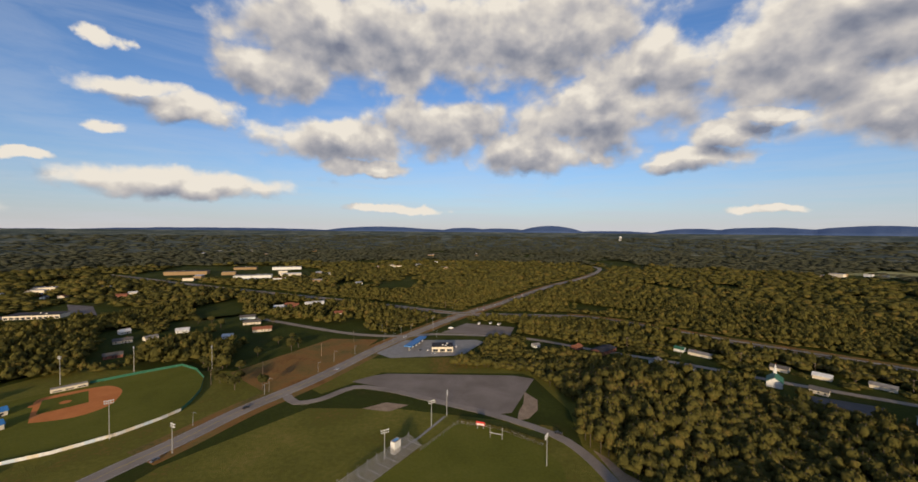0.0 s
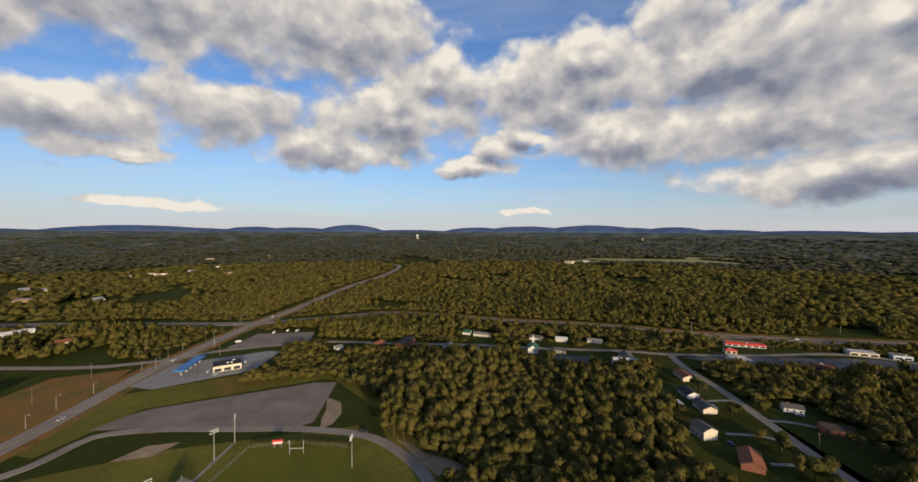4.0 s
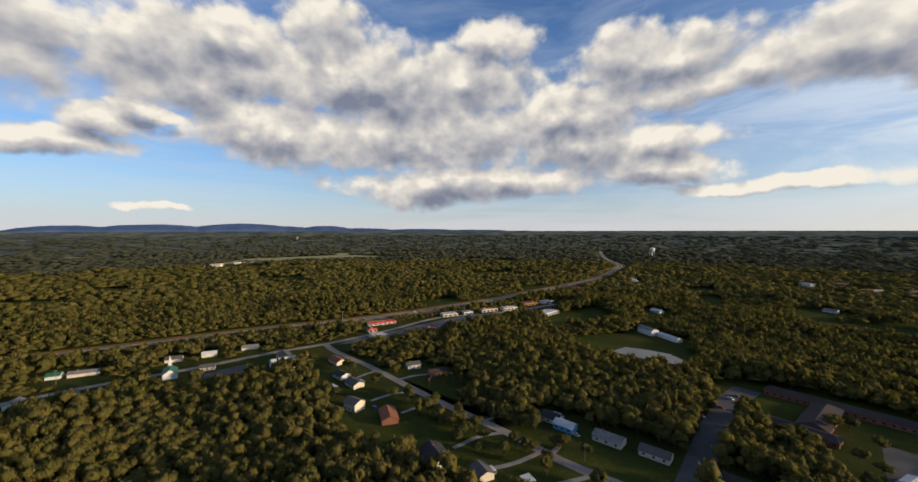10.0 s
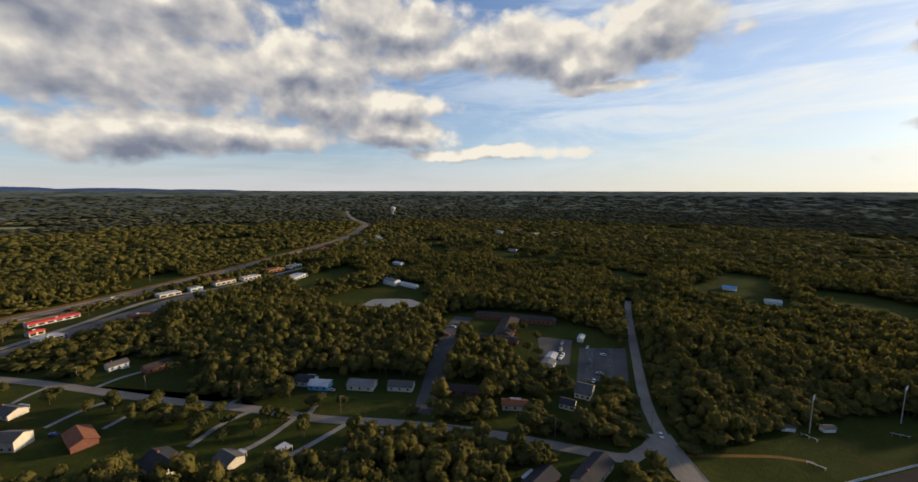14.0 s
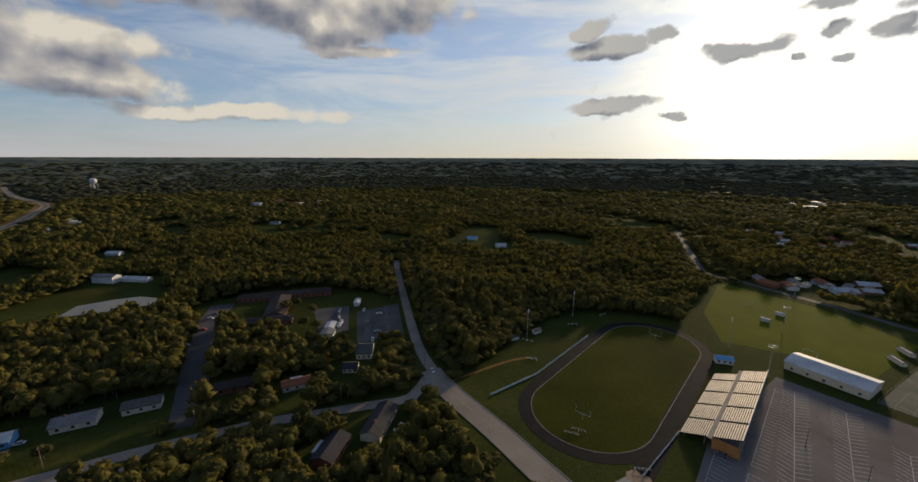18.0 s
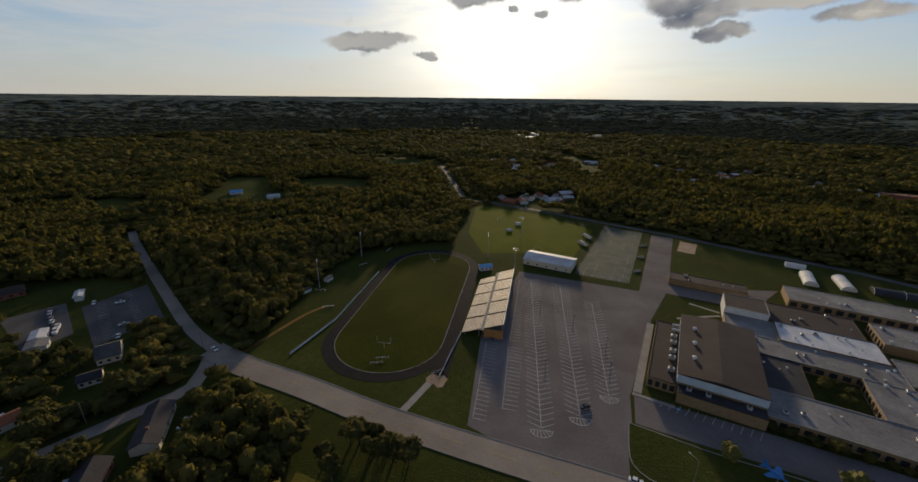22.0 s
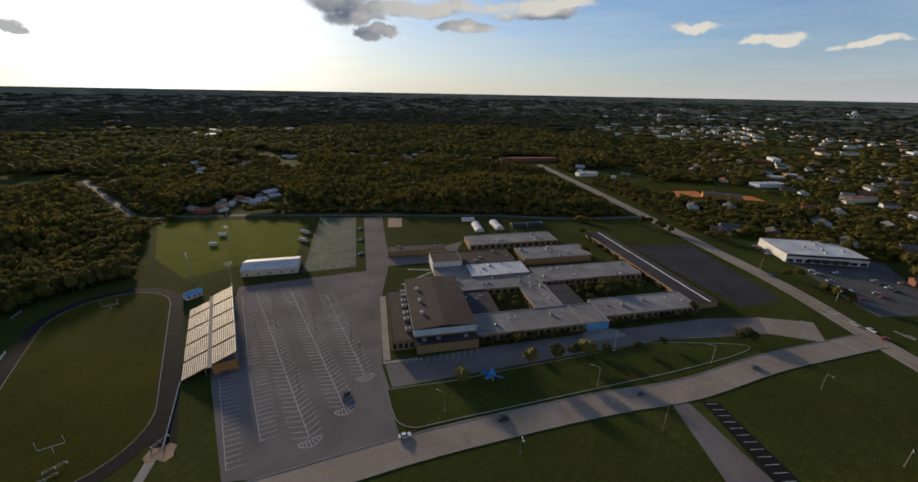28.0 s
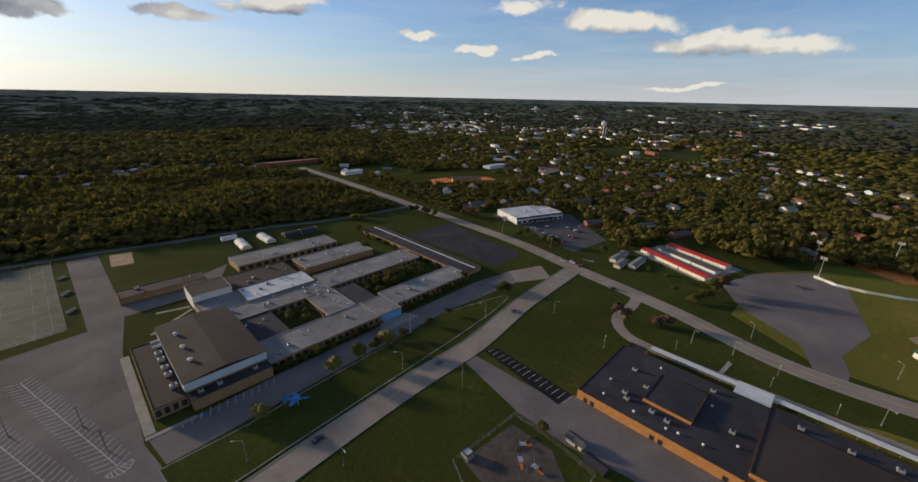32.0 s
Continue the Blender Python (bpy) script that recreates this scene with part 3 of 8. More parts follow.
PATCHES = [
    ("lawn", [(76, 172), (60, 240), (-40, 262), (-100, 262), (-150, 195), (-168, 120), (-165, 60), (-60, -55), (60, -95), (66, 20)], MEADOW, 0.02, "open green lawn beside the playing field"),
    ("lawn", [(-170, 195), (-152, 250), (-130, 300), (-170, 330), (-330, 330), (-370, 210), (-330, 130), (-250, 90), (-210, 115)], MEADOW, 0.02, "green grass round the baseball field"),
    ("lawn", [(-60, -70), (-160, -35), (-270, 5), (-240, 45), (-195, 100), (-165, 60), (-100, 20), (-40, -20)], GRASS, 0.025, "dark green lawn beside the low brick school"),
    ("lawn", [(135, -150), (34, -116), (-14, -103), (-150, -60), (-280, -8), (-330, -60), (-352, -128), (-395, -195), (-325, -235), (-180, -352), (-75, -424), (10, -462), (30, -350), (60, -318), (110, -300), (122, -225)], GRASS, 0.03, "green lawns round the school and stadium"),
    ("dry_field", [(-190, 325), (-140, 432), (-88, 430), (-100, 370), (-128, 312), (-140, 285)], DRY, 0.03, "brown dry grass field beside the highway"),
    ("verge", [(-100, 285), (-75, 315), (-64, 330), (55, 330), (62, 322), (75, 262), (70, 215), (64, 150), (90, 150), (96, 270), (70, 350), (0, 372), (-85, 365), (-118, 300)], MEADOW, 0.015, "rough olive grass along the woods"),
    ("lawn", [(-210, 520), (-240, 440), (-330, 430), (-380, 500), (-300, 560)], GRASS, 0.02, "green yards between the houses"),
    ("lawn", [(248, 40), (240, 140), (290, 210), (345, 215), (300, 140), (222, 20), (196, -30), (170, 20)], GRASS, 0.02, "green house yards along the street"),
    ("lawn", [(345, 200), (400, 150), (330, 60), (290, -60), (200, -45), (240, 30)], GRASS, 0.02, "green yards across the street"),
    ("lawn", [(131, -150), (170, -75), (192, -45), (250, -72), (340, -110), (345, -200), (262, -262), (160, -175)], GRASS, 0.02, "green grounds of the nursing home"),
    ("verge", [(410, 355), (480, 275), (610, 170), (700, 110), (690, 85), (600, 140), (470, 240), (400, 310)], GRASS, 0.02, "green verge beside the divided highway"),
    ("lawn", [(395, 10), (460, -40), (440, -140), (370, -130), (360, -80)], GRASS, 0.02, "green bank round the pond"),
    ("lawn", [(560, 20), (640, -60), (560, -80), (470, 10)], GRASS, 0.02, "green clearing in the woods"),
    ("lawn", [(-496, -258), (-534, -300), (-622, -270), (-668, -208), (-640, -110), (-556, -116), (-535, -185)], PITCH, 0.03, "green outfield of the far ball park"),
    ("gas_apron", [(-80, 382), (-58, 428), (20, 432), (28, 424), (4, 378), (-64, 368)], CONCRETE, 0.09, "pale concrete forecourt of the filling station"),
    ("truck_apron", [(-20, 462), (10, 510), (70, 490), (60, 452)], GRAVEL, 0.08, "pale gravel apron with parked trucks"),
    ("gravel_lot", [(-84, 309), (-70, 322), (-58, 327), (46, 325), (62, 318), (36, 258), (24, 255), (-8, 275), (-38, 291)], GRAVEL, 0.07, "empty worn grey parking lot by the woods"),
    ("school_lot", [(3, -119), (-2, -184), (-29, -266), (-106, -241), (-160, -360), (-176, -352), (-126, -244), (-100, -205), (-66, -140), (-62, -126), (-56, -112), (-52, -98), (-14, -109)], LOTTOP, 0.08, "large empty school parking lot with painted stalls"),
    ("school_drive", [(-68, -141), (-116, -122), (-168, -99), (-236, -67), (-262, -49), (-247, -40), (-236, -46), (-190, -74), (-110, -106), (-72, -121), (-63, -125)], LOTTOP, 0.085, "grey drive along the front of the school"),
    ("side_lot", [(-309, -157), (-357, -129), (-300, -47), (-268, -60)], BLACKTOP, 0.07, "empty dark asphalt lot behind the school wing"),
    ("drive_link", [(-262, -50), (-247, -40), (-262, -18), (-282, -28)], ROADTOP, 0.075, "grey drive joining the road"),
    ("store_lot", [(-408, -96), (-380, -62), (-337, -24), (-322, -6), (-362, 20), (-440, -18), (-420, -60)], ASPHALT, 0.07, "dark parking lot full of cars beside the store"),
    ("storage_yard", [(-342, 42), (-296, 82), (-330, 118), (-376, 76)], CONCRETE, 0.06, "pale gravel yard between the storage units"),
    ("round_lot", [(-296, 96), (-326, 124), (-345, 172), (-320, 178), (-252, 158), (-222, 132), (-206, 128), (-192, 120), (-198, 112), (-228, 116), (-262, 98)], LOTTOP, 0.06, "worn grey parking lot by the ball fields"),
    ("elementary_drive", [(-160, -48), (-154, -50), (-128, -16), (-118, 4), (-104, 50), (-96, 90), (-108, 94), (-126, 46), (-146, 5), (-140, -2)], LOTTOP, 0.07, "grey service drive beside the low school"),
    ("staff_stalls", [(-163, -40), (-168, -35), (-146, 4), (-138, -1)], TRACK, 0.075, "dark strip of marked parking stalls"),
    ("play_pad", [(-121, -17), (-99, -30), (-92, -20), (-100, 6), (-114, -1)], PLAYTOP, 0.07, "worn playground surface inside the fence"),
    ("nursing_lot", [(190, -58), (228, -82), (258, -98), (310, -126), (332, -145), (342, -130), (318, -112), (264, -82), (196, -50)], ASPHALT, 0.06, "narrow dark car park of the nursing home"),
    ("nursing_lot", [(236, -192), (222, -224), (180, -186), (193, -156)], ASPHALT, 0.065, "marked car park by the road"),
    ("nursing_yard", [(268, -175), (250, -196), (214, -166), (222, -148)], ASPHALT, 0.06, "service yard with parked cars"),
    ("church_lot", [(296, 270), (262, 290), (238, 268), (270, 240)], ASPHALT, 0.06, "dark church car park"),
    ("shop_lot", [(366, 228), (440, 188), (520, 140), (548, 92), (600, 40), (585, 24), (520, 80), (440, 140), (390, 180)], LOTTOP, 0.06, "grey forecourt before the row of shops"),
    ("pond", [(430, -66), (424, -88), (416, -104), (398, -112), (384, -104), (392, -82), (410, -50)], WATER, 0.05, "still dark pond reflecting the sky", "water"),
    ("bare_patch", [(50, 292), (57, 278), (54, 262), (46, 250), (38, 247), (41, 260), (46, 272)], SAND, 0.055, "bare pale earth at the lot's edge"),
    ("bare_patch", [(75, 214), (80, 206), (84, 193), (94, 181), (101, 163), (98, 152), (88, 158), (82, 170), (79, 184), (77, 200)], SAND, 0.055, "bare pale earth beside the drive"),
    ("lawn", [(-399, 578), (-381, 668), (-315, 585), (-300, 545), (-338, 508)], GRASS, 0.02, "sloping green pasture among trees"),
    ("lawn", [(-185, 470), (-125, 520), (-112, 500), (-118, 440), (-170, 438)], GRASS, 0.024, "green yard beside the side road"),
    ("lawn", [(-458, 516), (-440, 560), (-480, 580), (-500, 540)], GRASS, 0.02, "green strip beside the flat building"),
    ("west_lot", [(-527, 531), (-470, 512), (-560, 600), (-612, 612)], LOTTOP, 0.06, "grey car park beside a flat building"),
    ("bare_patch", [(-64, 262), (-50, 272), (-34, 268), (-46, 258)], SAND, 0.05, "pale worn patch in the grass"),
]
for row in PATCHES:
    patch(*row)
for pts in ([(1130, 1180), (1640, 700), (1740, 1010), (1390, 1290)], [(1700, 1050), (2150, 500), (2250, 560), (1850, 1150)], [(900, 1250), (1080, 1230), (1000, 1400)]):
    ob = part("far_field", bm_prism(pts, -0.2, 0.4), FARFIELD)
    tagged(ob, "pale dry pasture among far woods", "field", kind="structure")


# ---- woods ----
def lumpy_ball(level, seed, squash=0.8, lump=0.28, freq=1.7):
    """Vertices and triangles of an uneven crown of radius 1."""
    bm = bmesh.new()
    bmesh.ops.create_icosphere(bm, subdivisions=level, radius=1.0)
    off = Vector((seed * 7.3, seed * 3.1, seed * 5.7))
    for v in bm.verts:
        k = 1 + lump * 1.6 * noise.noise(v.co * freq + off) + lump * 0.7 * noise.noise(v.co * freq * 2.6 + off)
        v.co *= k
        v.co.z *= squash if v.co.z > 0 else squash * 0.6
    bm.verts.ensure_lookup_table()
    v = np.array([tuple(q.co) for q in bm.verts])
    f = np.array([[q.index for q in t.verts] for t in bm.faces])
    bm.free()
    return v, f


def rough_gem(seed):
    """A coarse, uneven clump of eight faces, for woods far off."""
    rng = np.random.default_rng(seed)
    v = np.array([(1, 0, 0), (0, 1, 0), (-1, 0, 0), (0, -1, 0), (0, 0, 1), (0, 0, -0.5)]) * rng.uniform(0.7, 1.25, (6, 1)) + rng.normal(0, 0.12, (6, 3))
    return v, np.array([(0, 1, 4), (1, 2, 4), (2, 3, 4), (3, 0, 4), (1, 0, 5), (2, 1, 5), (3, 2, 5), (0, 3, 5)])


def leafy_crown(seed, cards=90, lumps=5, level=1):
    """A crown of several uneven lumps with sprays of leaves that break its outline."""
    rng = np.random.default_rng(seed)
    vs, fs, k = [], [], 0
    for i in range(lumps):
        v, f = lumpy_ball(level, seed * 11 + i, 0.85, 0.42, 2.2)
        r = 0.66 if i == 0 else rng.uniform(0.40, 0.60)
        a, h = rng.uniform(0, 6.28), rng.uniform(-0.35, 0.42)
        c = np.array([0, 0, 0.1]) if i == 0 else np.array([math.cos(a) * 0.50, math.sin(a) * 0.50, h])
        vs.append(v * r + c)
        fs.append(f + k)
        k += len(v)
    body = np.concatenate(vs)
    pick = rng.integers(0, len(body), cards)
    for p in body[pick]:
        out = p / (np.linalg.norm(p) + 1e-6)
        q = p * 1.02 + out * rng.uniform(-0.02, 0.10)
        u = np.cross(out, rng.normal(size=3))
        u /= np.linalg.norm(u) + 1e-6
        w = np.cross(out, u) + out * rng.uniform(-0.6, 0.6)
        s = rng.uniform(0.08, 0.17) if cards > 100 else rng.uniform(0.16, 0.30)
        vs.append(np.array([q - u * s, q + u * s, q + w * s * 1.5]))
        fs.append(np.array([[k, k + 1, k + 2]]))
        k += 3
    return np.concatenate(vs), np.concatenate(fs)


def joined(name, templates, places, mat, label, category="woods"):
    """One mesh of many crowns: places are rows of x, y, z, radius, height, turn, template."""
    vs, fs, k = [], [], 0
    for i, (v, f) in enumerate(templates):
        rows = places[places[:, 6].astype(int) == i]
        if not len(rows):
            continue
        c, s = np.cos(rows[:, 5])[:, None], np.sin(rows[:, 5])[:, None]
        x = (v[:, 0] * c - v[:, 1] * s) * rows[:, 3:4] + rows[:, 0:1]
        y = (v[:, 0] * s + v[:, 1] * c) * rows[:, 3:4] + rows[:, 1:2]
        z = v[:, 2] * rows[:, 4:5] + rows[:, 2:3]
        vs.append(np.stack([x, y, z], -1).reshape(-1, 3))
        fs.append((f[None] + (np.arange(len(rows)) * len(v))[:, None, None]).reshape(-1, 3) + k)
        k += len(rows) * len(v)
    v, f = np.concatenate(vs), np.concatenate(fs)
    me = bpy.data.meshes.new(name)
    me.vertices.add(len(v))
    me.vertices.foreach_set("co", v.astype(np.float32).ravel())
    me.loops.add(f.size)
    me.loops.foreach_set("vertex_index", f.astype(np.int32).ravel())
    me.polygons.add(len(f))
    me.polygons.foreach_set("loop_start", np.arange(0, f.size, 3, dtype=np.int32))
    me.polygons.foreach_set("loop_total", np.full(len(f), 3, np.int32))
    me.polygons.foreach_set("use_smooth", np.ones(len(f), bool))
    me.update(calc_edges=True)
    ob = part(name, me, mat)
    return tagged(ob, label, category, kind="stuff")


OPEN = [
    [(74, 180), (66, 225), (84, 262), (62, 335), (-10, 348), (20, 372), (36, 428), (70, 455), (80, 500), (10, 525), (-70, 470), (-88, 440), (-240, 470), (-200, 330), (-172, 320), (-235, 348), (-345, 300), (-370, 200), (-352, 130), (-385, 76), (-345, 35), (-450, -15), (-415, -110), (-350, -110), (-335, -20), (-290, -20), (-200, -50), (-60, -112), (60, -130), (66, 0)],
    [(60, -105), (135, -150), (117, -162), (111, -185), (112, -225), (100, -290), (88, -300), (60, -316), (24, -322), (26, -350), (10, -462), (-75, -424), (-185, -356), (-325, -250), (-330, -218), (-400, -200), (-365, -140), (-300, -10), (-200, -30), (-60, -90)],
    [(240, 60), (232, 140), (285, 215), (345, 225), (300, 130), (235, 25), (205, -20), (178, -10), (172, 30)],
    [(176, -190), (190, -145), (225, -128), (262, -140), (300, -112), (342, -105), (350, -145), (312, -214), (240, -232)],
    [(350, 255), (300, 300), (230, 310), (225, 275), (262, 230), (330, 215), (430, 160), (520, 80), (585, 15), (640, 0), (560, 120), (480, 205)],
    [(395, -25), (425, -28), (448, -50), (440, -112), (418, -126), (374, -118), (372, -75)],
    [(560, 20), (640, -60), (560, -80), (470, 10)],
    [(430, 350), (480, 280), (640, 150), (610, 125), (470, 235), (400, 310)],
    [(-496, -258), (-534, -300), (-622, -270), (-668, -208), (-640, -110), (-556, -116), (-535, -185)],
    [(-210, 500), (-240, 440), (-330, 440), (-370, 500), (-300, 550)],
    [(1130, 1180), (1640, 700), (1740, 1010), (1390, 1290)], [(1700, 1050), (2150, 500), (2250, 560), (1850, 1150)],
    [(-800, 940), (-460, 900), (-380, 1000), (-390, 1150), (-500, 1240), (-900, 1280)],
    [(-15, -470), (-110, -440), (-120, -500), (-60, -520)],
    [(-150, 405), (-100, 470), (-240, 520), (-330, 560), (-260, 470)],
    [(70, 400), (120, 380), (150, 405), (80, 450)],
    [(-399, 578), (-381, 668), (-315, 585), (-300, 545), (-338, 508)],
    [(-185, 470), (-125, 520), (-112, 500), (-118, 440), (-170, 438)],
    [(239, 153), (252, 125), (234, 83), (220, 33), (207, 12), (186, -18), (168, -8), (170, 26), (191, 52), (198, 80), (185, 88), (202, 122)],
    [(287, 122), (329, 129), (332, 87), (299, 61), (264, 70)],
    [(215, 6), (235, -1), (230, -59), (213, -61), (196, -50), (205, -14)],
    [(448, -3), (499, -95), (438, -131), (365, -104), (369, -53)],
    [(-440, 495), (-440, 575), (-480, 585), (-620, 620), (-610, 500), (-540, 480)],
]
TOWN = [[(-420, -200), (-700, -420), (-1500, -900), (-2200, -700), (-2000, 0), (-1000, 260), (-800, 560), (-560, 420), (-400, 80), (-460, 0)], [(-1500, 500), (-420, 620), (-480, 420), (-900, 300)]]
CLEAR = []  # round clearings: x, y, reach


def wooded(x, y, margin=1.0):
    ok = np.ones(np.shape(x), bool)
    for p in OPEN:
        ok &= ~inside(p, x, y)
    for k, reach in (("highway", 20), ("divided_highway", 22), ("front_road", 10), ("woods_road", 7), ("house_street", 8), ("frontage_road", 8), ("side_road", 8), ("park_drive", 7), ("back_road", 8)):
        ok &= ~near_line([tuple(q) for q in LINES[k][::2]] + [tuple(LINES[k][-1])], x, y, reach * margin)
    for row in PATCHES:
        if row[2] in (LOTTOP, GRAVEL, ASPHALT, BLACKTOP, PLAYTOP, CONCRETE, WATER, SAND):
            ok &= ~inside(row[1], x, y)
    for cx, cy, reach in CLEAR:
        ok &= (x - cx) ** 2 + (y - cy) ** 2 > reach * reach
    return ok


def scatter(r0, r1, step, rng, grow=0.0):
    """Uneven places between two distances; grow: the step as a share of the distance."""
    out, r = [], r0
    while r < r1:
        s = max(step, grow * r)
        k = int(2 * math.pi * r / s)
        a = (np.arange(k) + rng.uniform(0, 1) + rng.uniform(-0.38, 0.38, k)) * 2 * math.pi / k
        q = r + rng.uniform(-0.42, 0.42, k) * s
        out.append(np.stack([q * np.cos(a), q * np.sin(a), np.full(k, s)], -1))
        r += s * 0.92
    return np.concatenate(out)


def woods():
    rng = np.random.default_rng(5)
    near_t = [leafy_crown(i, 120, 2, 2) for i in range(10)]
    mid_t = [leafy_crown(20 + i, 30, 1, 1) for i in range(8)]
    low_t = [leafy_crown(40 + i, 8, 1, 1) for i in range(6)]
    far_t = [rough_gem(60 + i) for i in range(8)]
    for name, r0, r1, step, grow, tall, tmpl, label in (
        ("near_woods", 70, 350, 5.3, 0, (7, 14), near_t, "dense green broadleaf woods in evening light"),
        ("middle_woods", 350, 760, 6.9, 0, (7, 14), mid_t, "dense dark green woods beyond the roads"),
        ("outer_woods", 760, 1500, 9, 0.0135, (6, 14), low_t, "dark green woods spreading towards the hills"),
        ("far_woods", 1500, 4100, 14, 0.0118, (5, 12), far_t, "far dark woods reaching the horizon"),
    ):
        p = scatter(r0, r1, step, rng, grow)
        x, y, s = p.T
        ok = wooded(x, y)
        town = np.zeros(len(x), bool)
        for t in TOWN:
            town |= inside(t, x, y)
        ok &= ~town | (rng.uniform(0, 1, len(x)) < np.where(x < -1000, 0.50, 0.74))
        # open glades between the farther stands
        glade = np.array([noise.noise((a * 0.0042, b * 0.0042, 2)) + 0.45 * noise.noise((a * 0.013, b * 0.013, 6)) for a, b in p[:, :2]])
        ok &= (glade < 0.40) | (np.hypot(x, y) < 620)
        p = p[ok]
        k = len(p)
        rad = p[:, 2] * rng.uniform(0.56, 1.06, k)
        top = rng.uniform(*tall, k)
        # stands of taller and lower trees
        top *= np.array([1 + 0.75 * noise.noise((a * 0.010, b * 0.010, 3)) + 0.25 * noise.noise((a * 0.05, b * 0.05, 8)) for a, b in p[:, :2]])
        # lower growth beside the roads and in the town
        for key, reach, share in (("divided_highway", 40, 0.55), ("highway", 40, 0.55), ("back_road", 26, 0.5), ("house_street", 22, 0.6), ("frontage_road", 26, 0.55), ("front_road", 24, 0.7), ("woods_road", 22, 0.7)):
            top[near_line([tuple(q) for q in LINES[key][::2]] + [tuple(LINES[key][-1])], p[:, 0], p[:, 1], reach)] *= share
        for t in TOWN:
            top[inside(t, p[:, 0], p[:, 1])] *= 0.62
        d = np.hypot(p[:, 0], p[:, 1])
        z = np.array([rise(v) for v in d])
        high = np.minimum(np.minimum(rad, 6.5) * rng.uniform(1.1, 2.1, k), top * 0.62)
        if r0 >= 1500:
            high = np.minimum(rad * 0.22, 4.0) * rng.uniform(0.7, 1.3, k)
        places = np.stack([p[:, 0], p[:, 1], z + top - high * 0.75, rad, high, rng.uniform(0, 6.28, k), rng.integers(0, len(tmpl), k)], -1)
        if r0 < 800:
            # outlying shrubs under the crowns close the wood's edge
            low = places.copy()
            low[:, 2], low[:, 3], low[:, 4] = z + top * 0.36, rad * 1.05, top * 0.30
            keep = rng.uniform(0, 1, k) < 0.6
            low[:, 0] += rng.uniform(-3, 3, k)
            low[:, 1] += rng.uniform(-3, 3, k)
            low = low[keep & (wooded(low[:, 0], low[:, 1], 0.8))]
            low[:, 6] = rng.integers(0, 3, len(low))
            joined("undergrowth", [rough_gem(80 + i) for i in range(3)], low, LEAF, "dark green bushes under the woods", "bushes")
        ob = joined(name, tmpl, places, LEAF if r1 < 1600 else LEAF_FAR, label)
        if r0 == 70:
            # trunks of the near woods
            bmv, bmf = [], []
            tube = bm_tube((0, 0, 0), (0, 0, 1), 0.022, 0.014, 5)
            tube.verts.ensure_lookup_table()
            bmv = np.array([tuple(v.co) for v in tube.verts])
            bmesh.ops.triangulate(tube, faces=tube.faces)
            bmf = np.array([[v.index for v in f.verts] for f in tube.faces])
            tube.free()
            tr = places.copy()
            tr[:, 2], tr[:, 3], tr[:, 4], tr[:, 6] = 0, 11.0, top, 0
            joined("wood_trunks", [(bmv, bmf)], tr, BARK, "slim grey trunks of the near woods", "trunks")


def far_canopy():
    """The closed, gently lumpy roof of the woods beyond the town."""
    k, rings, r = 720, [], 2400
    while r < 4690:
        rings.append(r)
        r += 17 + (r - 2400) * 0.02
    a = np.arange(k) * 2 * math.pi / k
    v = []
    for i, r in enumerate(rings):
        for q in a:
            x, y = r * math.cos(q), r * math.sin(q)
            lump = noise.noise((x * 0.012, y * 0.012, 1)) * 1.8 + noise.noise((x * 0.031, y * 0.031, 5)) * 1.3
            v.append((x, y, rise(r) + (0.5 if i == 0 else 7.0 + lump * (1 if r < 4400 else 0.6))))
    f = []
    for i in range(len(rings) - 1):
        for j in range(k):
            p, q = i * k + j, i * k + (j + 1) % k
            f.append((p, p + k, q + k, q))
    me = bpy.data.meshes.new("far_canopy")
    me.from_pydata(v, [], f)
    me.polygons.foreach_set("use_smooth", np.ones(len(f), bool))
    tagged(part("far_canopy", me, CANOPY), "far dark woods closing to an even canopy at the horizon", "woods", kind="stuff")


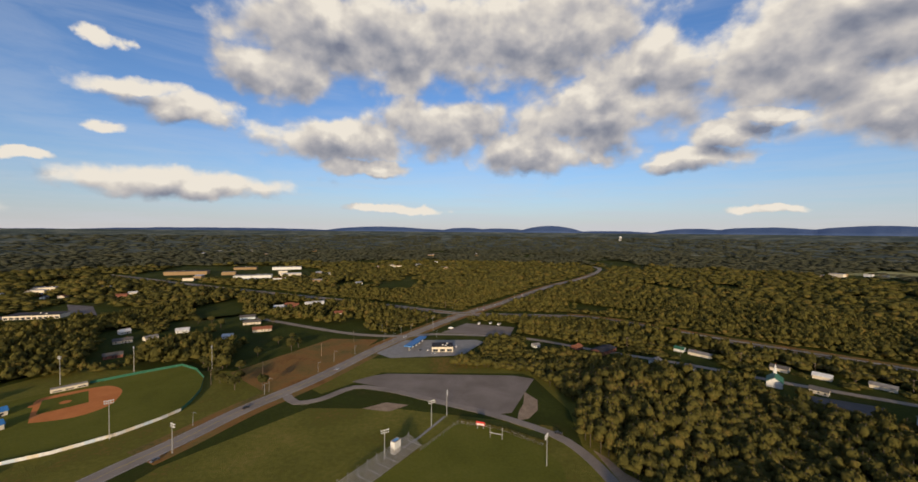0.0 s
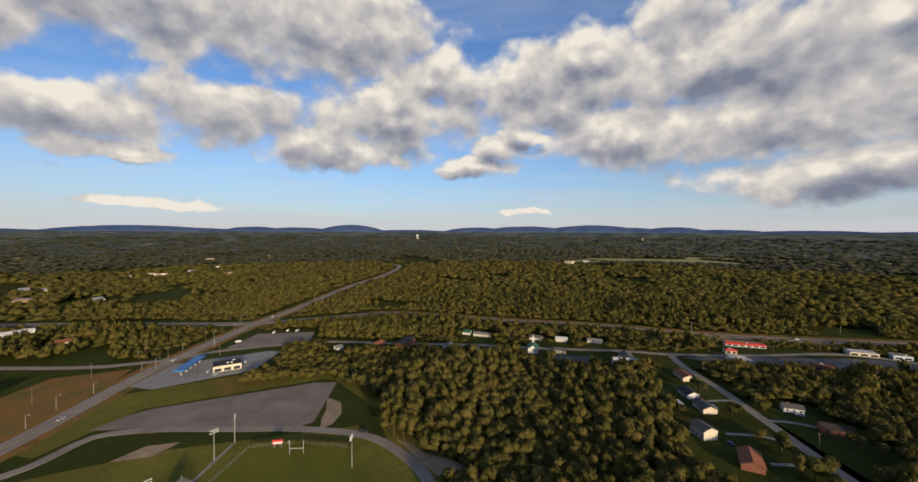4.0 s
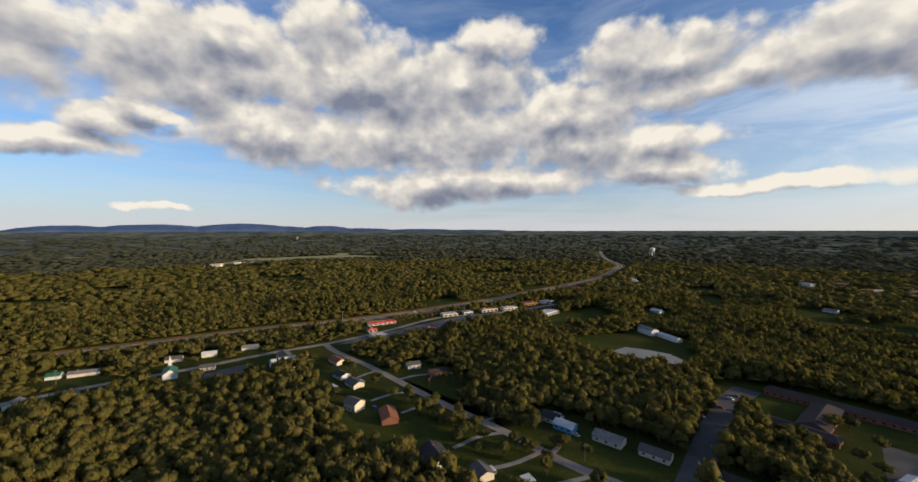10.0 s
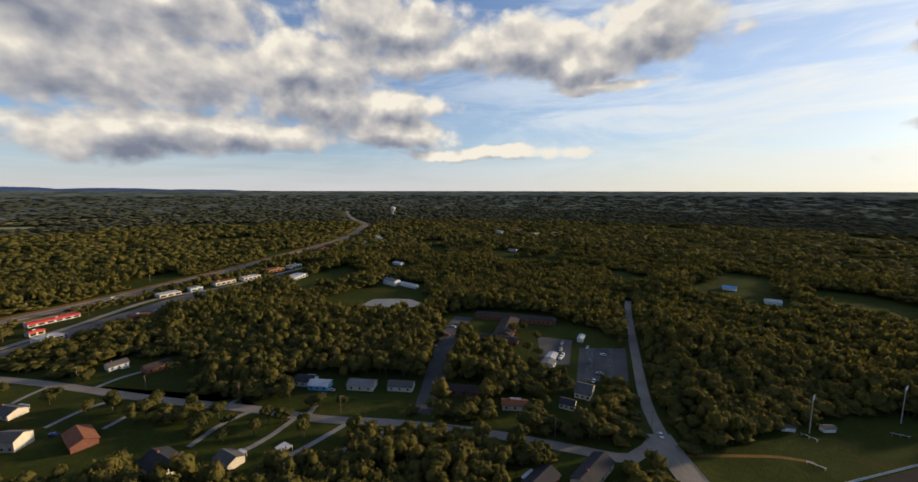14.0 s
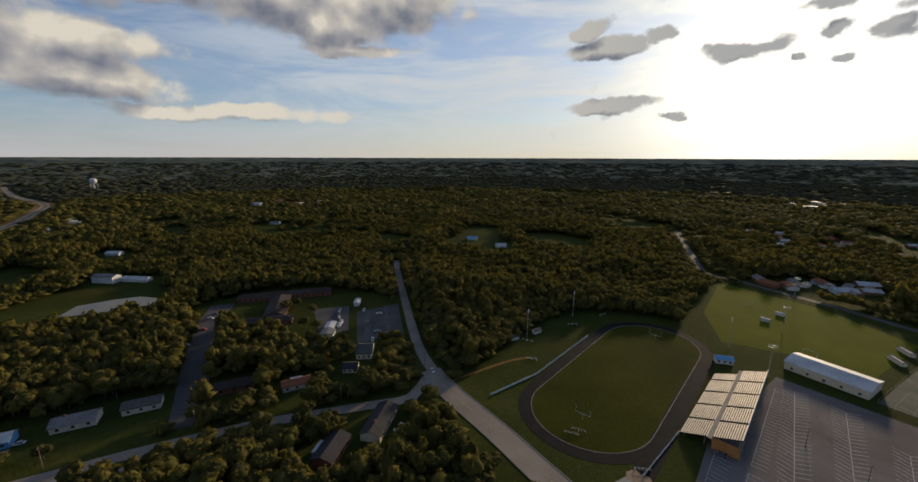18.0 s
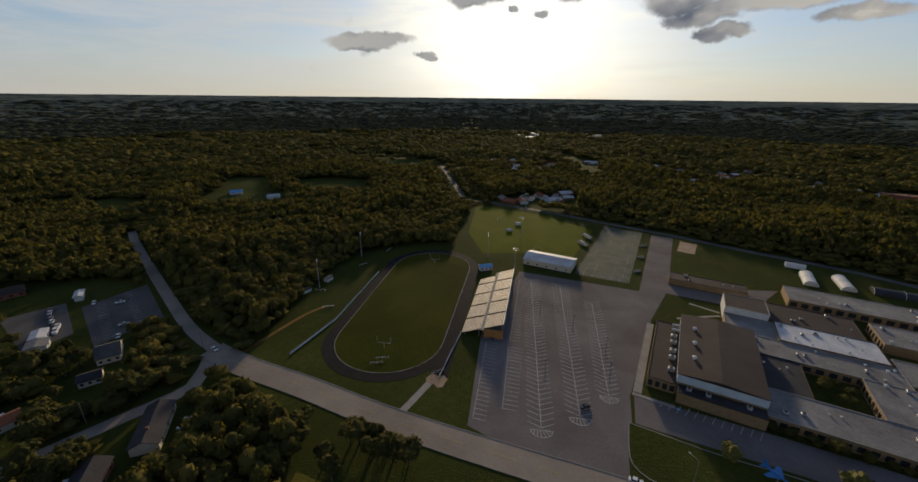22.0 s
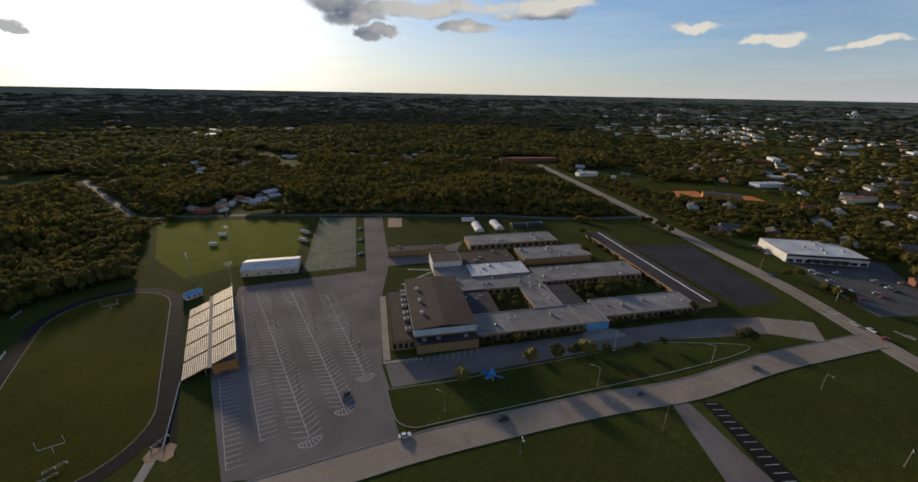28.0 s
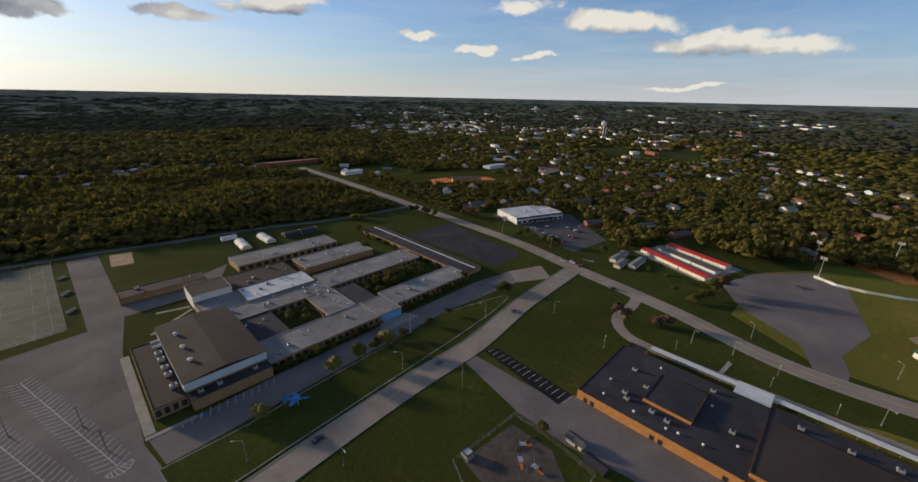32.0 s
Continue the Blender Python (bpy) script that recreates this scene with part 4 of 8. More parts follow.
# ---- hills ----
def hills():
    # ridges: bearing, half width, height over the level horizon, all in degrees
    ridges = [(30, 14, 0.22), (11, 8, 0.5), (5, 5, 0.28), (-1, 4, 0.45), (-6, 5, 0.4), (-13, 4.5, 0.72), (-21, 6, 0.2), (-31, 5, 0.5), (-38, 7, 0.62), (-47, 7, 0.75), (-52, 4, 0.5), (-57, 4, 0.55), (-62, 5, 0.3), (-70, 6, 0.22), (-78, 5, 0.12)]
    bm, rows, r, k = bmesh.new(), [], 4840, 420
    for i in range(k + 1):
        az = 54 - 140 * i / k
        el = max(1.3 * h * max(0.0, 1 - ((az - c) / w) ** 2) ** 0.8 for c, w, h in ridges) + 0.05 * noise.noise((az * 0.5, 1, 0)) + 0.025 * noise.noise((az * 2.3, 4, 0)) - 0.08
        h = 120 + r * math.tan(radians(el))
        dx, dy = -math.sin(radians(az)), math.cos(radians(az))
        wob = 30 * noise.noise((az * 0.7, 7, 0))
        rows.append([bm.verts.new((dx * q, dy * q, z)) for q, z in ((r - 260, 70), (r - 170 + wob, 106 + max(0, h - 106) * 0.3), (r - 70 + wob, 106 + max(0, h - 106) * 0.72), (r, h), (r + 60, 60))])
    for a, b in zip(rows, rows[1:]):
        for j in range(4):
            bm.faces.new((a[j], b[j], b[j + 1], a[j + 1]))
    bmesh.ops.recalc_face_normals(bm, faces=bm.faces)
    tagged(part("far_hills", bm, HILLS), "long wooded ridge on the horizon, painted blue for haze", "hills", kind="structure")


hills()

# ---- the school ----
SU, SV, S0 = Vector((-0.9, 0.436)), Vector((-0.436, -0.9)), Vector((-84, -138))
SCHOOL_TURN = math.atan2(SU.y, SU.x)


def at_school(a, b, z=0.0):
    p = S0 + SU * a + SV * b
    return (p.x, p.y, z)


def wing(parent, name, a0, a1, b0, b1, h, wall, roof, rim=0.35, parapet=0.3, windows=()):
    """A flat-roofed block in its building's own axes: walls, a roof deck inside a parapet."""
    bm = bm_box(a0, a1, b0, b1, -0.3, h)
    body = part(name, bm, wall, parent)
    part("roof", bm_box(a0 + rim, a1 - rim, b0 + rim, b1 - rim, h - 0.4, h + 0.06), roof, body)
    cap = bmesh.new() if parapet else None
    for x0, x1, y0, y1 in () if not parapet else ((a0 - 0.05, a1 + 0.05, b0 - 0.05, b0 + rim), (a0 - 0.05, a1 + 0.05, b1 - rim, b1 + 0.05), (a0 - 0.05, a0 + rim, b0 + rim, b1 - rim), (a1 - rim, a1 + 0.05, b0 + rim, b1 - rim)):
        bm_box(x0, x1, y0, y1, h, h + parapet, cap)
    if parapet:
        part("parapet", cap, CONCRETE if roof is ROOF_GREY or wall is WHITE else ROOF_BROWN, body)
    for side, count in windows:
        for i in range(count):
            t = (i + 0.5) / count
            if side in "sn":
                w = (a1 - a0) / count * 0.62
                x, y = a0 + (a1 - a0) * t, b0 if side == "s" else b1
                box = bm_box(x - w / 2, x + w / 2, y - 0.05, y + 0.05, 1.0, h - 1.1)
            else:
                w = (b1 - b0) / count * 0.62
                x, y = a0 if side == "w" else a1, b0 + (b1 - b0) * t
                box = bm_box(x - 0.05, x + 0.05, y - w / 2, y + w / 2, 1.0, h - 1.1)
            part("window", box, GLASS, body)
    return body


def roof_unit(parent, x, y, z, w, d, h):
    """A rooftop air unit: casing, fan ring and curb."""
    u = part("roof_unit", bm_box(x - w / 2, x + w / 2, y - d / 2, y + d / 2, z + 0.2, z + h, bevel=0.06), METAL, parent, "grey metal rooftop air unit")
    part("curb", bm_box(x - w / 2 + 0.1, x + w / 2 - 0.1, y - d / 2 + 0.1, y + d / 2 - 0.1, z - 0.1, z + 0.2), DARK, u)
    part("fan_ring", bm_tube((x, y, z + h), (x, y, z + h + 0.22), min(w, d) * 0.36, None, 14), DARK, u)


def vent(parent, x, y, z, r=0.8):
    """A mushroom ventilator."""
    bm = bm_tube((x, y, z - 0.1), (x, y, z + r * 0.9), r * 0.6, None, 12)
    bm_tube((x, y, z + r * 0.9), (x, y, z + r * 1.15), r, r * 0.95, 12, bm)
    bm_tube((x, y, z + r * 1.15), (x, y, z + r * 1.6), r * 0.95, r * 0.35, 12, bm)
    part("roof_vent", bm, WHITE, parent, "white mushroom roof vent")


def school():
    t = thing("school_building", (*S0, 0), SCHOOL_TURN, "sprawling tan brick school with flat roofs and courtyards", "school")
    # own axes: x along the front, y away from the road

    def w(name, a0, a1, b0, b1, *rest, **more):
        return wing(t, name, a0, a1, b0, b1, *rest, **more)

    w("front_annex", 0, 31, 0, 6, 5, BRICK_TAN, ROOF_DARK)
    w("side_annex", -12, -0.5, 5, 59, 5, BRICK_TAN, ROOF_BROWN, windows=(("s", 4),))
    gym = part("gymnasium", bm_box(-0.3, 30.5, 6.2, 62, -0.3, 10.2), BRICK_TAN, t)
    part("fascia", bm_box(-0.9, 31.1, 5.75, 62.4, 6.4, 10.3), PALE_BLUE, gym, "pale blue metal upper wall")
    rf = bmesh.new()
    prof = [(-1.2, 10.3), (15.1, 11.6), (31.4, 10.3), (31.4, 10.0), (-1.2, 10.0)]
    lo, hi = [rf.verts.new((x, 62.6, z)) for x, z in prof], [rf.verts.new((x, 5.7, z)) for x, z in prof]
    rf.faces.new(lo)
    rf.faces.new(hi[::-1])
    for i in range(5):
        rf.faces.new((lo[i], hi[i], hi[(i + 1) % 5], lo[(i + 1) % 5]))
    bmesh.ops.recalc_face_normals(rf, faces=rf.faces)
    part("roof", rf, ROOF_BROWN, gym)
    for b in (20, 33, 47):
        vent(gym, 5, b, 10.7, 1.1)
    for b in (14, 24, 30, 38, 44):
        roof_unit(t, -3.2, b, 5.06, 2.6, 2.2, 1.8)
    for b in (50, 55):
        bm = bm_tube((-4.5, b, 6.4), (-0.6, b, 6.4), 0.9, None, 12)
        part("duct", bm, METAL, t, "round metal roof duct")
    for a in (4, 11, 25):
        roof_unit(t, a, 3.4, 5.06, 1.8, 1.6, 1.4)
    w("front_wing", 31, 91, 4, 24, 4.4, BRICK_TAN, ROOF_GREY, windows=(("s", 16),))
    w("court_wing", 31, 49.5, 24, 52, 4.2, BRICK_TAN, ROOF_DARK)
    w("link_wing", 31, 88, 52, 69, 4.5, BRICK_TAN, ROOF_GREY, windows=(("s", 12),))
    w("cross_wing", 71, 88.5, 24, 52, 4.6, BRICK_TAN, ROOF_GREY, windows=(("w", 8),))
    w("dark_wing", 88.5, 103, 24, 52, 4.0, BRICK_TAN, ROOF_DARK)
    ent = w("entrance_hall", 91, 106, 4, 24, 4.5, BRICK_TAN, ROOF_GREY)
    part("blue_front", bm_box(92, 105.5, 3.6, 4, 0, 4.2), SKYBLUE, ent, "light blue entrance front")
    w("east_wing", 106, 168, 9, 28, 4.4, BRICK_TAN, ROOF_GREY, windows=(("s", 16),))
    w("middle_wing", 88, 163, 56, 78, 4.4, BRICK_TAN, ROOF_GREY, windows=(("s", 18),))
    w("white_roofed_hall", 44, 86, 69, 90, 5.2, BRICK_TAN, ROOF_WHITE)
    w("rear_hall", 43, 83, 90, 115, 5.0, BRICK_TAN, ROOF_BROWN)
    w("stage_block", 21, 42, 90, 109, 8.2, WHITE, ROOF_BROWN)
    w("corridor", 21, 44, 62, 90, 4.2, BRICK_TAN, ROOF_GREY)
    w("workshop", -9, 36, 125, 138, 4.0, BRICK_TAN, ROOF_BROWN)
    w("rear_wing", 57, 133, 127, 149, 5.0, BRICK_TAN, ROOF_GREY, windows=(("s", 14),))
    w("shop_wing", 90, 145, 92, 115, 5.0, BRICK_TAN, ROOF_GREY, windows=(("w", 6),))
    w("long_wing", 168, 185.5, 13, 142, 3.7, BRICK_TAN, ROOF_DARK, windows=(("w", 12),))
    part("ridge_strip", bm_box(179.4, 180.0, 13, 142, 3.6, 4.1), WHITE, t, "white roof edge strip")
    rng = random.Random(3)
    for a0, a1, b0, b1, z, k in ((46, 84, 71, 88, 5.3, 9), (73, 87, 26, 66, 4.7, 8), (92, 143, 94, 112, 5.1, 12), (60, 130, 129, 147, 5.1, 9), (33, 90, 54, 67, 4.6, 8), (90, 160, 58, 76, 4.5, 8), (33, 88, 6, 22, 4.5, 5), (108, 166, 11, 26, 4.5, 5), (0, 30, 127, 136, 4.1, 4), (45, 80, 92, 112, 5.1, 4), (33, 48, 26, 50, 4.3, 3)):
        for _ in range(k):
            a, b = rng.uniform(a0, a1), rng.uniform(b0, b1)
            if rng.random() < 0.45:
                roof_unit(t, a, b, z, rng.uniform(1.2, 2.4), rng.uniform(1.1, 1.8), rng.uniform(0.7, 1.4))
            else:
                vent(t, a, b, z, rng.uniform(0.4, 0.8))
    return t


school()

# ---- the elementary school ----
E0 = Vector((-145, 6))


def elementary():
    # own axes: x along -SV, y along SU
    t = thing("elementary_school", (*E0, 0), math.atan2(-SV.y, -SV.x), "low orange brick school with black flat roofs", "school")

    def w(name, p0, p1, q0, q1, *rest, **more):
        return wing(t, name, p0, p1, q0, q1, *rest, **more)

    w("classroom_wing", 0, 60, 0, 46, 4.5, BRICK_ORANGE, ROOF_DARK)
    w("corner_block", 2, 10, 46, 51, 4.5, BRICK_ORANGE, ROOF_DARK)
    w("hall", 60, 108, 3, 36, 6.2, BRICK_ORANGE, ROOF_BROWN)
    w("rear_wing", 60, 125, 36, 48, 4.4, BRICK_ORANGE, ROOF_DARK)
    w("clerestory", 22, 40, 13, 34, 6.0, BRICK_ORANGE, ROOF_DARK)
    cover = part("walkway_cover", bm_box(10, 112, 55, 58, 2.8, 3.05), WHITE, t, "long white covered walkway roof")
    for i in range(18):
        part("post", bm_box(12 + i * 5.7, 12.15 + i * 5.7, 56.4, 56.55, 0, 2.8), METAL, cover)
    part("entrance_cover", bm_box(47, 60, 45, 58.4, 3.2, 3.6), WHITE, t, "square white entrance roof")
    for p, q in ((15, 12), (17, 9), (20, 22), (27, 9), (33, 8), (41, 40), (12, 30), (52, 20), (70, 41), (84, 40), (96, 42)):
        roof_unit(t, p, q, 4.56, 2.0, 1.7, 1.2)
    for p, q in ((7, 16), (9, 5), (22, 4), (34, 4), (38, 5), (43, 30), (46, 6), (20, 40), (55, 14)):
        vent(t, p, q, 4.56, 0.55)
    for i, x in enumerate((3, 6, 30, 33, 54)):
        part("door", bm_box(x, x + 1.6, -0.12, 0.06, 0, 2.3), DARK, t)
    return t


elementary()

# ---- general things ----
def house(x, y, turn, w, d, h, roof, wall, label, rise_=None, hip=0.0, porch=False, name="house", windows=3, chimney=False):
    """A gabled house: walls, two-pitched roof with eaves, windows, door."""
    t = thing(name, (x, y, rise(math.hypot(x, y))), radians(turn), label, name.replace("_", " "))
    rr = d * 0.22 if rise_ is None else rise_
    bm = bmesh.new()
    prof = [(-d / 2, -0.3), (d / 2, -0.3), (d / 2, h), (0, h + rr), (-d / 2, h)]
    lo, hi = [bm.verts.new((-w / 2, q, z)) for q, z in prof], [bm.verts.new((w / 2, q, z)) for q, z in prof]
    bm.faces.new(lo[::-1])
    bm.faces.new(hi)
    for i in range(5):
        bm.faces.new((lo[i], lo[(i + 1) % 5], hi[(i + 1) % 5], hi[i]))
    bmesh.ops.recalc_face_normals(bm, faces=bm.faces)
    body = part("wall", bm, wall, t)
    e, k = 0.5, rr / (d / 2)
    rf = bmesh.new()
    prof = [(-d / 2 - e, h - e * k + 0.02), (0, h + rr + 0.02), (d / 2 + e, h - e * k + 0.02), (d / 2 + e, h - e * k + 0.24), (0, h + rr + 0.26), (-d / 2 - e, h - e * k + 0.24)]
    hx = w / 2 + e
    lo = [rf.verts.new((-hx + (hip if i in (1, 4) else 0), q, z)) for i, (q, z) in enumerate(prof)]
    hi = [rf.verts.new((hx - (hip if i in (1, 4) else 0), q, z)) for i, (q, z) in enumerate(prof)]
    for i in range(6):
        rf.faces.new((lo[i], lo[(i + 1) % 6], hi[(i + 1) % 6], hi[i]))
    for q in (lo, hi):
        rf.faces.new((q[0], q[1], q[4], q[5]))
        rf.faces.new((q[1], q[2], q[3], q[4]))
    bmesh.ops.recalc_face_normals(rf, faces=rf.faces)
    part("roof", rf, roof, t)
    for i in range(windows):
        q = -w / 2 + w * (i + 0.5) / windows
        for s in (-1, 1) if math.hypot(x, y) < 420 else (-1,):
            part("window", bm_box(q - 0.6, q + 0.6, s * d / 2 - 0.05, s * d / 2 + 0.05, 1.0, min(2.2, h - 0.3)), GLASS, t)
    part("door", bm_box(w * 0.12, w * 0.12 + 1.0, -d / 2 - 0.08, -d / 2 + 0.02, 0, 2.1), DARK, t)
    if chimney:
        part("chimney", bm_box(w * 0.2, w * 0.2 + 0.8, -0.4, 0.4, h, h + rr + 1.0), BRICK_RED, t)
    if porch:
        p = part("porch_roof", bm_box(-w * 0.25, w * 0.2, -d / 2 - 2.6, -d / 2, 2.4, 2.58), WHITE, t)
        for q in (-w * 0.24, w * 0.18):
            part("post", bm_box(q - 0.07, q + 0.07, -d / 2 - 2.5, -d / 2 - 2.36, 0, 2.4), WHITE, p)
    return t


def flat_building(x, y, turn, w, d, h, roof, wall, label, name="shop_building", front=None, units=2):
    """A flat-roofed shop: walls, roof inside a parapet, glazed front, rooftop units."""
    t = thing(name, (x, y, rise(math.hypot(x, y))), radians(turn), label, name.replace("_", " "))
    b = wing(t, "wall", -w / 2, w / 2, -d / 2, d / 2, h, wall, roof, parapet=0.3 if math.hypot(x, y) < 1000 else 0)
    if front:
        part("fascia_band", bm_box(-w / 2 - 0.15, w / 2 + 0.15, -d / 2 - 0.2, -d / 2 - 0.055, h - 1.2, h + 0.5), front, t)
    k = max(2, int(w / 6)) if math.hypot(x, y) < 850 else 0
    for i in range(k):
        q = -w / 2 + w * (i + 0.5) / k
        part("window", bm_box(q - w / k * 0.36, q + w / k * 0.36, -d / 2 - 0.06, -d / 2 + 0.03, 0.5, min(h - 1.4, 3.0)), GLASS, b)
    rng = random.Random(int(x * 7 + y))
    for _ in range(units):
        roof_unit(t, rng.uniform(-w * 0.35, w * 0.35), rng.uniform(-d * 0.3, d * 0.3), h + 0.06, 1.8, 1.6, 1.1)
    return t


PAINTS = {}


def car_paint(name, c):
    if name not in PAINTS:
        PAINTS[name] = material(name + "_car_paint", [tuple(v * 0.85 for v in c), c], 0.6, 0.3, 0.0, spec=0.5)
    return PAINTS[name]


CARS = {}


def car(x, y, turn, color="silver", van=False):
    """A parked car: body, cabin glass, roof, four wheels. One is built for each colour, the rest are copies."""
    tones = {"white": (0.75, 0.75, 0.74), "silver": (0.45, 0.45, 0.46), "black": (0.02, 0.02, 0.022), "red": (0.35, 0.03, 0.025), "blue": (0.03, 0.07, 0.30), "grey": (0.14, 0.14, 0.15), "tan": (0.35, 0.28, 0.19)}
    key, m = (color, van), pose(x, y, 0.13, 0, 0, turn)
    if key in CARS:
        return copy_thing(CARS[key], m)
    t = thing("van" if van else "car", (0, 0, 0), 0, f"{color} parked {'delivery van' if van else 'car'} on the asphalt", "van" if van else "car", "parked vehicles")
    p, h = car_paint(color, tones[color]), 1.9 if van else 0.92
    L, W = (5.6, 2.0) if van else (4.6, 1.8)
    body = part("body", bm_box(-L / 2, L / 2, -W / 2, W / 2, 0.28, h, bevel=0.12), p, t)
    cab = bmesh.new()
    z1 = h + (0.55 if not van else 0.5)
    base, top = [(-L * 0.36, -W * 0.46), (L * 0.22, -W * 0.46), (L * 0.22, W * 0.46), (-L * 0.36, W * 0.46)], [(-L * 0.24, -W * 0.38), (L * 0.08, -W * 0.38), (L * 0.08, W * 0.38), (-L * 0.24, W * 0.38)]
    lo, hi = [cab.verts.new((*q, h - 0.02)) for q in base], [cab.verts.new((*q, z1)) for q in top]
    cab.faces.new(hi)
    for i in range(4):
        cab.faces.new((lo[i], lo[(i + 1) % 4], hi[(i + 1) % 4], hi[i]))
    part("cabin_glass", cab, GLASS, t)
    part("roof", bm_box(-L * 0.24, L * 0.08, -W * 0.38, W * 0.38, z1, z1 + 0.04), p, body)
    for sx in (-1, 1):
        for sy in (-1, 1):
            part("wheel", bm_tube((sx * L * 0.31, sy * (W / 2 - 0.22), 0.32), (sx * L * 0.31, sy * (W / 2 + 0.01), 0.32), 0.32, None, 12), RUBBER, t)
        part("lamp", bm_box(sx * L / 2 - 0.03, sx * L / 2 + 0.03, -W * 0.42, -W * 0.22, 0.6, 0.76), WHITE if sx > 0 else RED, body)
        part("lamp", bm_box(sx * L / 2 - 0.03, sx * L / 2 + 0.03, W * 0.22, W * 0.42, 0.6, 0.76), WHITE if sx > 0 else RED, body)
    t.matrix_basis = m
    CARS[key] = t
    return t


LAMPS = {}


def street_lamp(x, y, turn, h=9.5, reach=3.0):
    key = (h, reach)
    if key in LAMPS:
        return copy_thing(LAMPS[key], pose(x, y, 0, 0, 0, turn))
    t = thing("street_lamp", (0, 0, 0), 0, "tall grey metal street lamp with a curved arm", "street lamp", "street lamps")
    pole = part("pole", bm_tube((0, 0, 0), (0, 0, h), 0.13, 0.08), METAL, t)
    arm = bm_pipe([(0, 0, h - 0.1), (reach * 0.2, 0, h + 0.28), (reach * 0.5, 0, h + 0.48), (reach, 0, h + 0.55)], 0.06, 8)
    part("arm", arm, METAL, pole)
    part("lamp_head", bm_box(reach - 0.1, reach + 0.8, -0.18, 0.18, h + 0.46, h + 0.64, bevel=0.05), WHITE, t)
    part("base", bm_tube((0, 0, 0), (0, 0, 0.4), 0.28, None, 10), CONCRETE, t)
    t.matrix_basis = pose(x, y, 0, 0, 0, turn)
    LAMPS[key] = t
    return t


def stadium_light(x, y, turn, h=21):
    key = ("stadium", h)
    if key in LAMPS:
        return copy_thing(LAMPS[key], pose(x, y, 0, 0, 0, turn))
    t = thing("stadium_light", (0, 0, 0), 0, "tall floodlight mast with a rack of lamps beside the field", "floodlight", "floodlights")
    part("mast", bm_tube((0, 0, 0), (0, 0, h), 0.26, 0.14, 10), METAL, t)
    rack = bmesh.new()
    for z in (h - 1.6, h - 0.3):
        bm_box(-0.1, 0.1, -2.2, 2.2, z - 0.06, z + 0.06, rack)
    r = part("lamp_rack", rack, METAL, t)
    for z in (h - 1.6, h - 0.3):
        for i in range(5):
            q = -1.9 + i * 0.95
            part("floodlight", bm_tube((0.05, q, z + 0.3), (0.45, q, z + 0.22), 0.2, 0.36, 10), WHITE, r)
    t.matrix_basis = pose(x, y, 0, 0, 0, turn)
    LAMPS[key] = t
    return t


def utility_pole(x, y, turn, h=11):
    key = ("utility", h)
    if key in LAMPS:
        return copy_thing(LAMPS[key], pose(x, y, 0, 0, 0, turn))
    t = thing("utility_pole", (0, 0, 0), 0, "weathered wooden utility pole with a crossarm", "utility pole", "utility poles")
    part("pole", bm_tube((0, 0, 0), (0, 0, h), 0.17, 0.11), WOOD, t)
    arm = part("crossarm", bm_box(-0.06, 0.06, -1.3, 1.3, h - 0.9, h - 0.75), WOOD, t)
    for q in (-1.15, -0.45, 0.45, 1.15):
        part("insulator", bm_tube((0, q, h - 0.75), (0, q, h - 0.5), 0.05, 0.04, 6), DARK, arm)
    t.matrix_basis = pose(x, y, 0, 0, 0, turn)
    LAMPS[key] = t
    return t


def wire(a, b, sag=1.2, r=0.035):
    """A hanging cable between two points."""
    a, b = Vector(a), Vector(b)
    bm = bm_pipe([a.lerp(b, i / 8) - Vector((0, 0, sag * 4 * (i / 8) * (1 - i / 8))) for i in range(9)], r, 4)
    return tagged(part("power_cable", bm, DARK), "thin dark power cable slung between poles", "cable", "power cables")


CROWNS = [leafy_crown(100 + i, 190, 5, 2) for i in range(6)]
CROWN_MESHES = []
for v, f in CROWNS:
    me = bpy.data.meshes.new("crown")
    me.from_pydata([tuple(q) for q in v], [], [tuple(q) for q in f])
    me.materials.append(LEAF_NEAR)
    CROWN_MESHES.append(me)
LEAF_GOLD = material("yellow_leaves", [(0.06, 0.06, 0.010), (0.12, 0.105, 0.018), (0.20, 0.15, 0.03)], 0.25, 0.9, 0.6, 8, spots=(0.25, 0.78), bump_scale=1.6)
LEAF_RUST = material("rusty_leaves", [(0.035, 0.022, 0.010), (0.07, 0.04, 0.016), (0.10, 0.062, 0.025)], 0.25, 0.9, 0.6, 8, spots=(0.25, 0.78), bump_scale=1.6)
TREE_COUNT = [0]


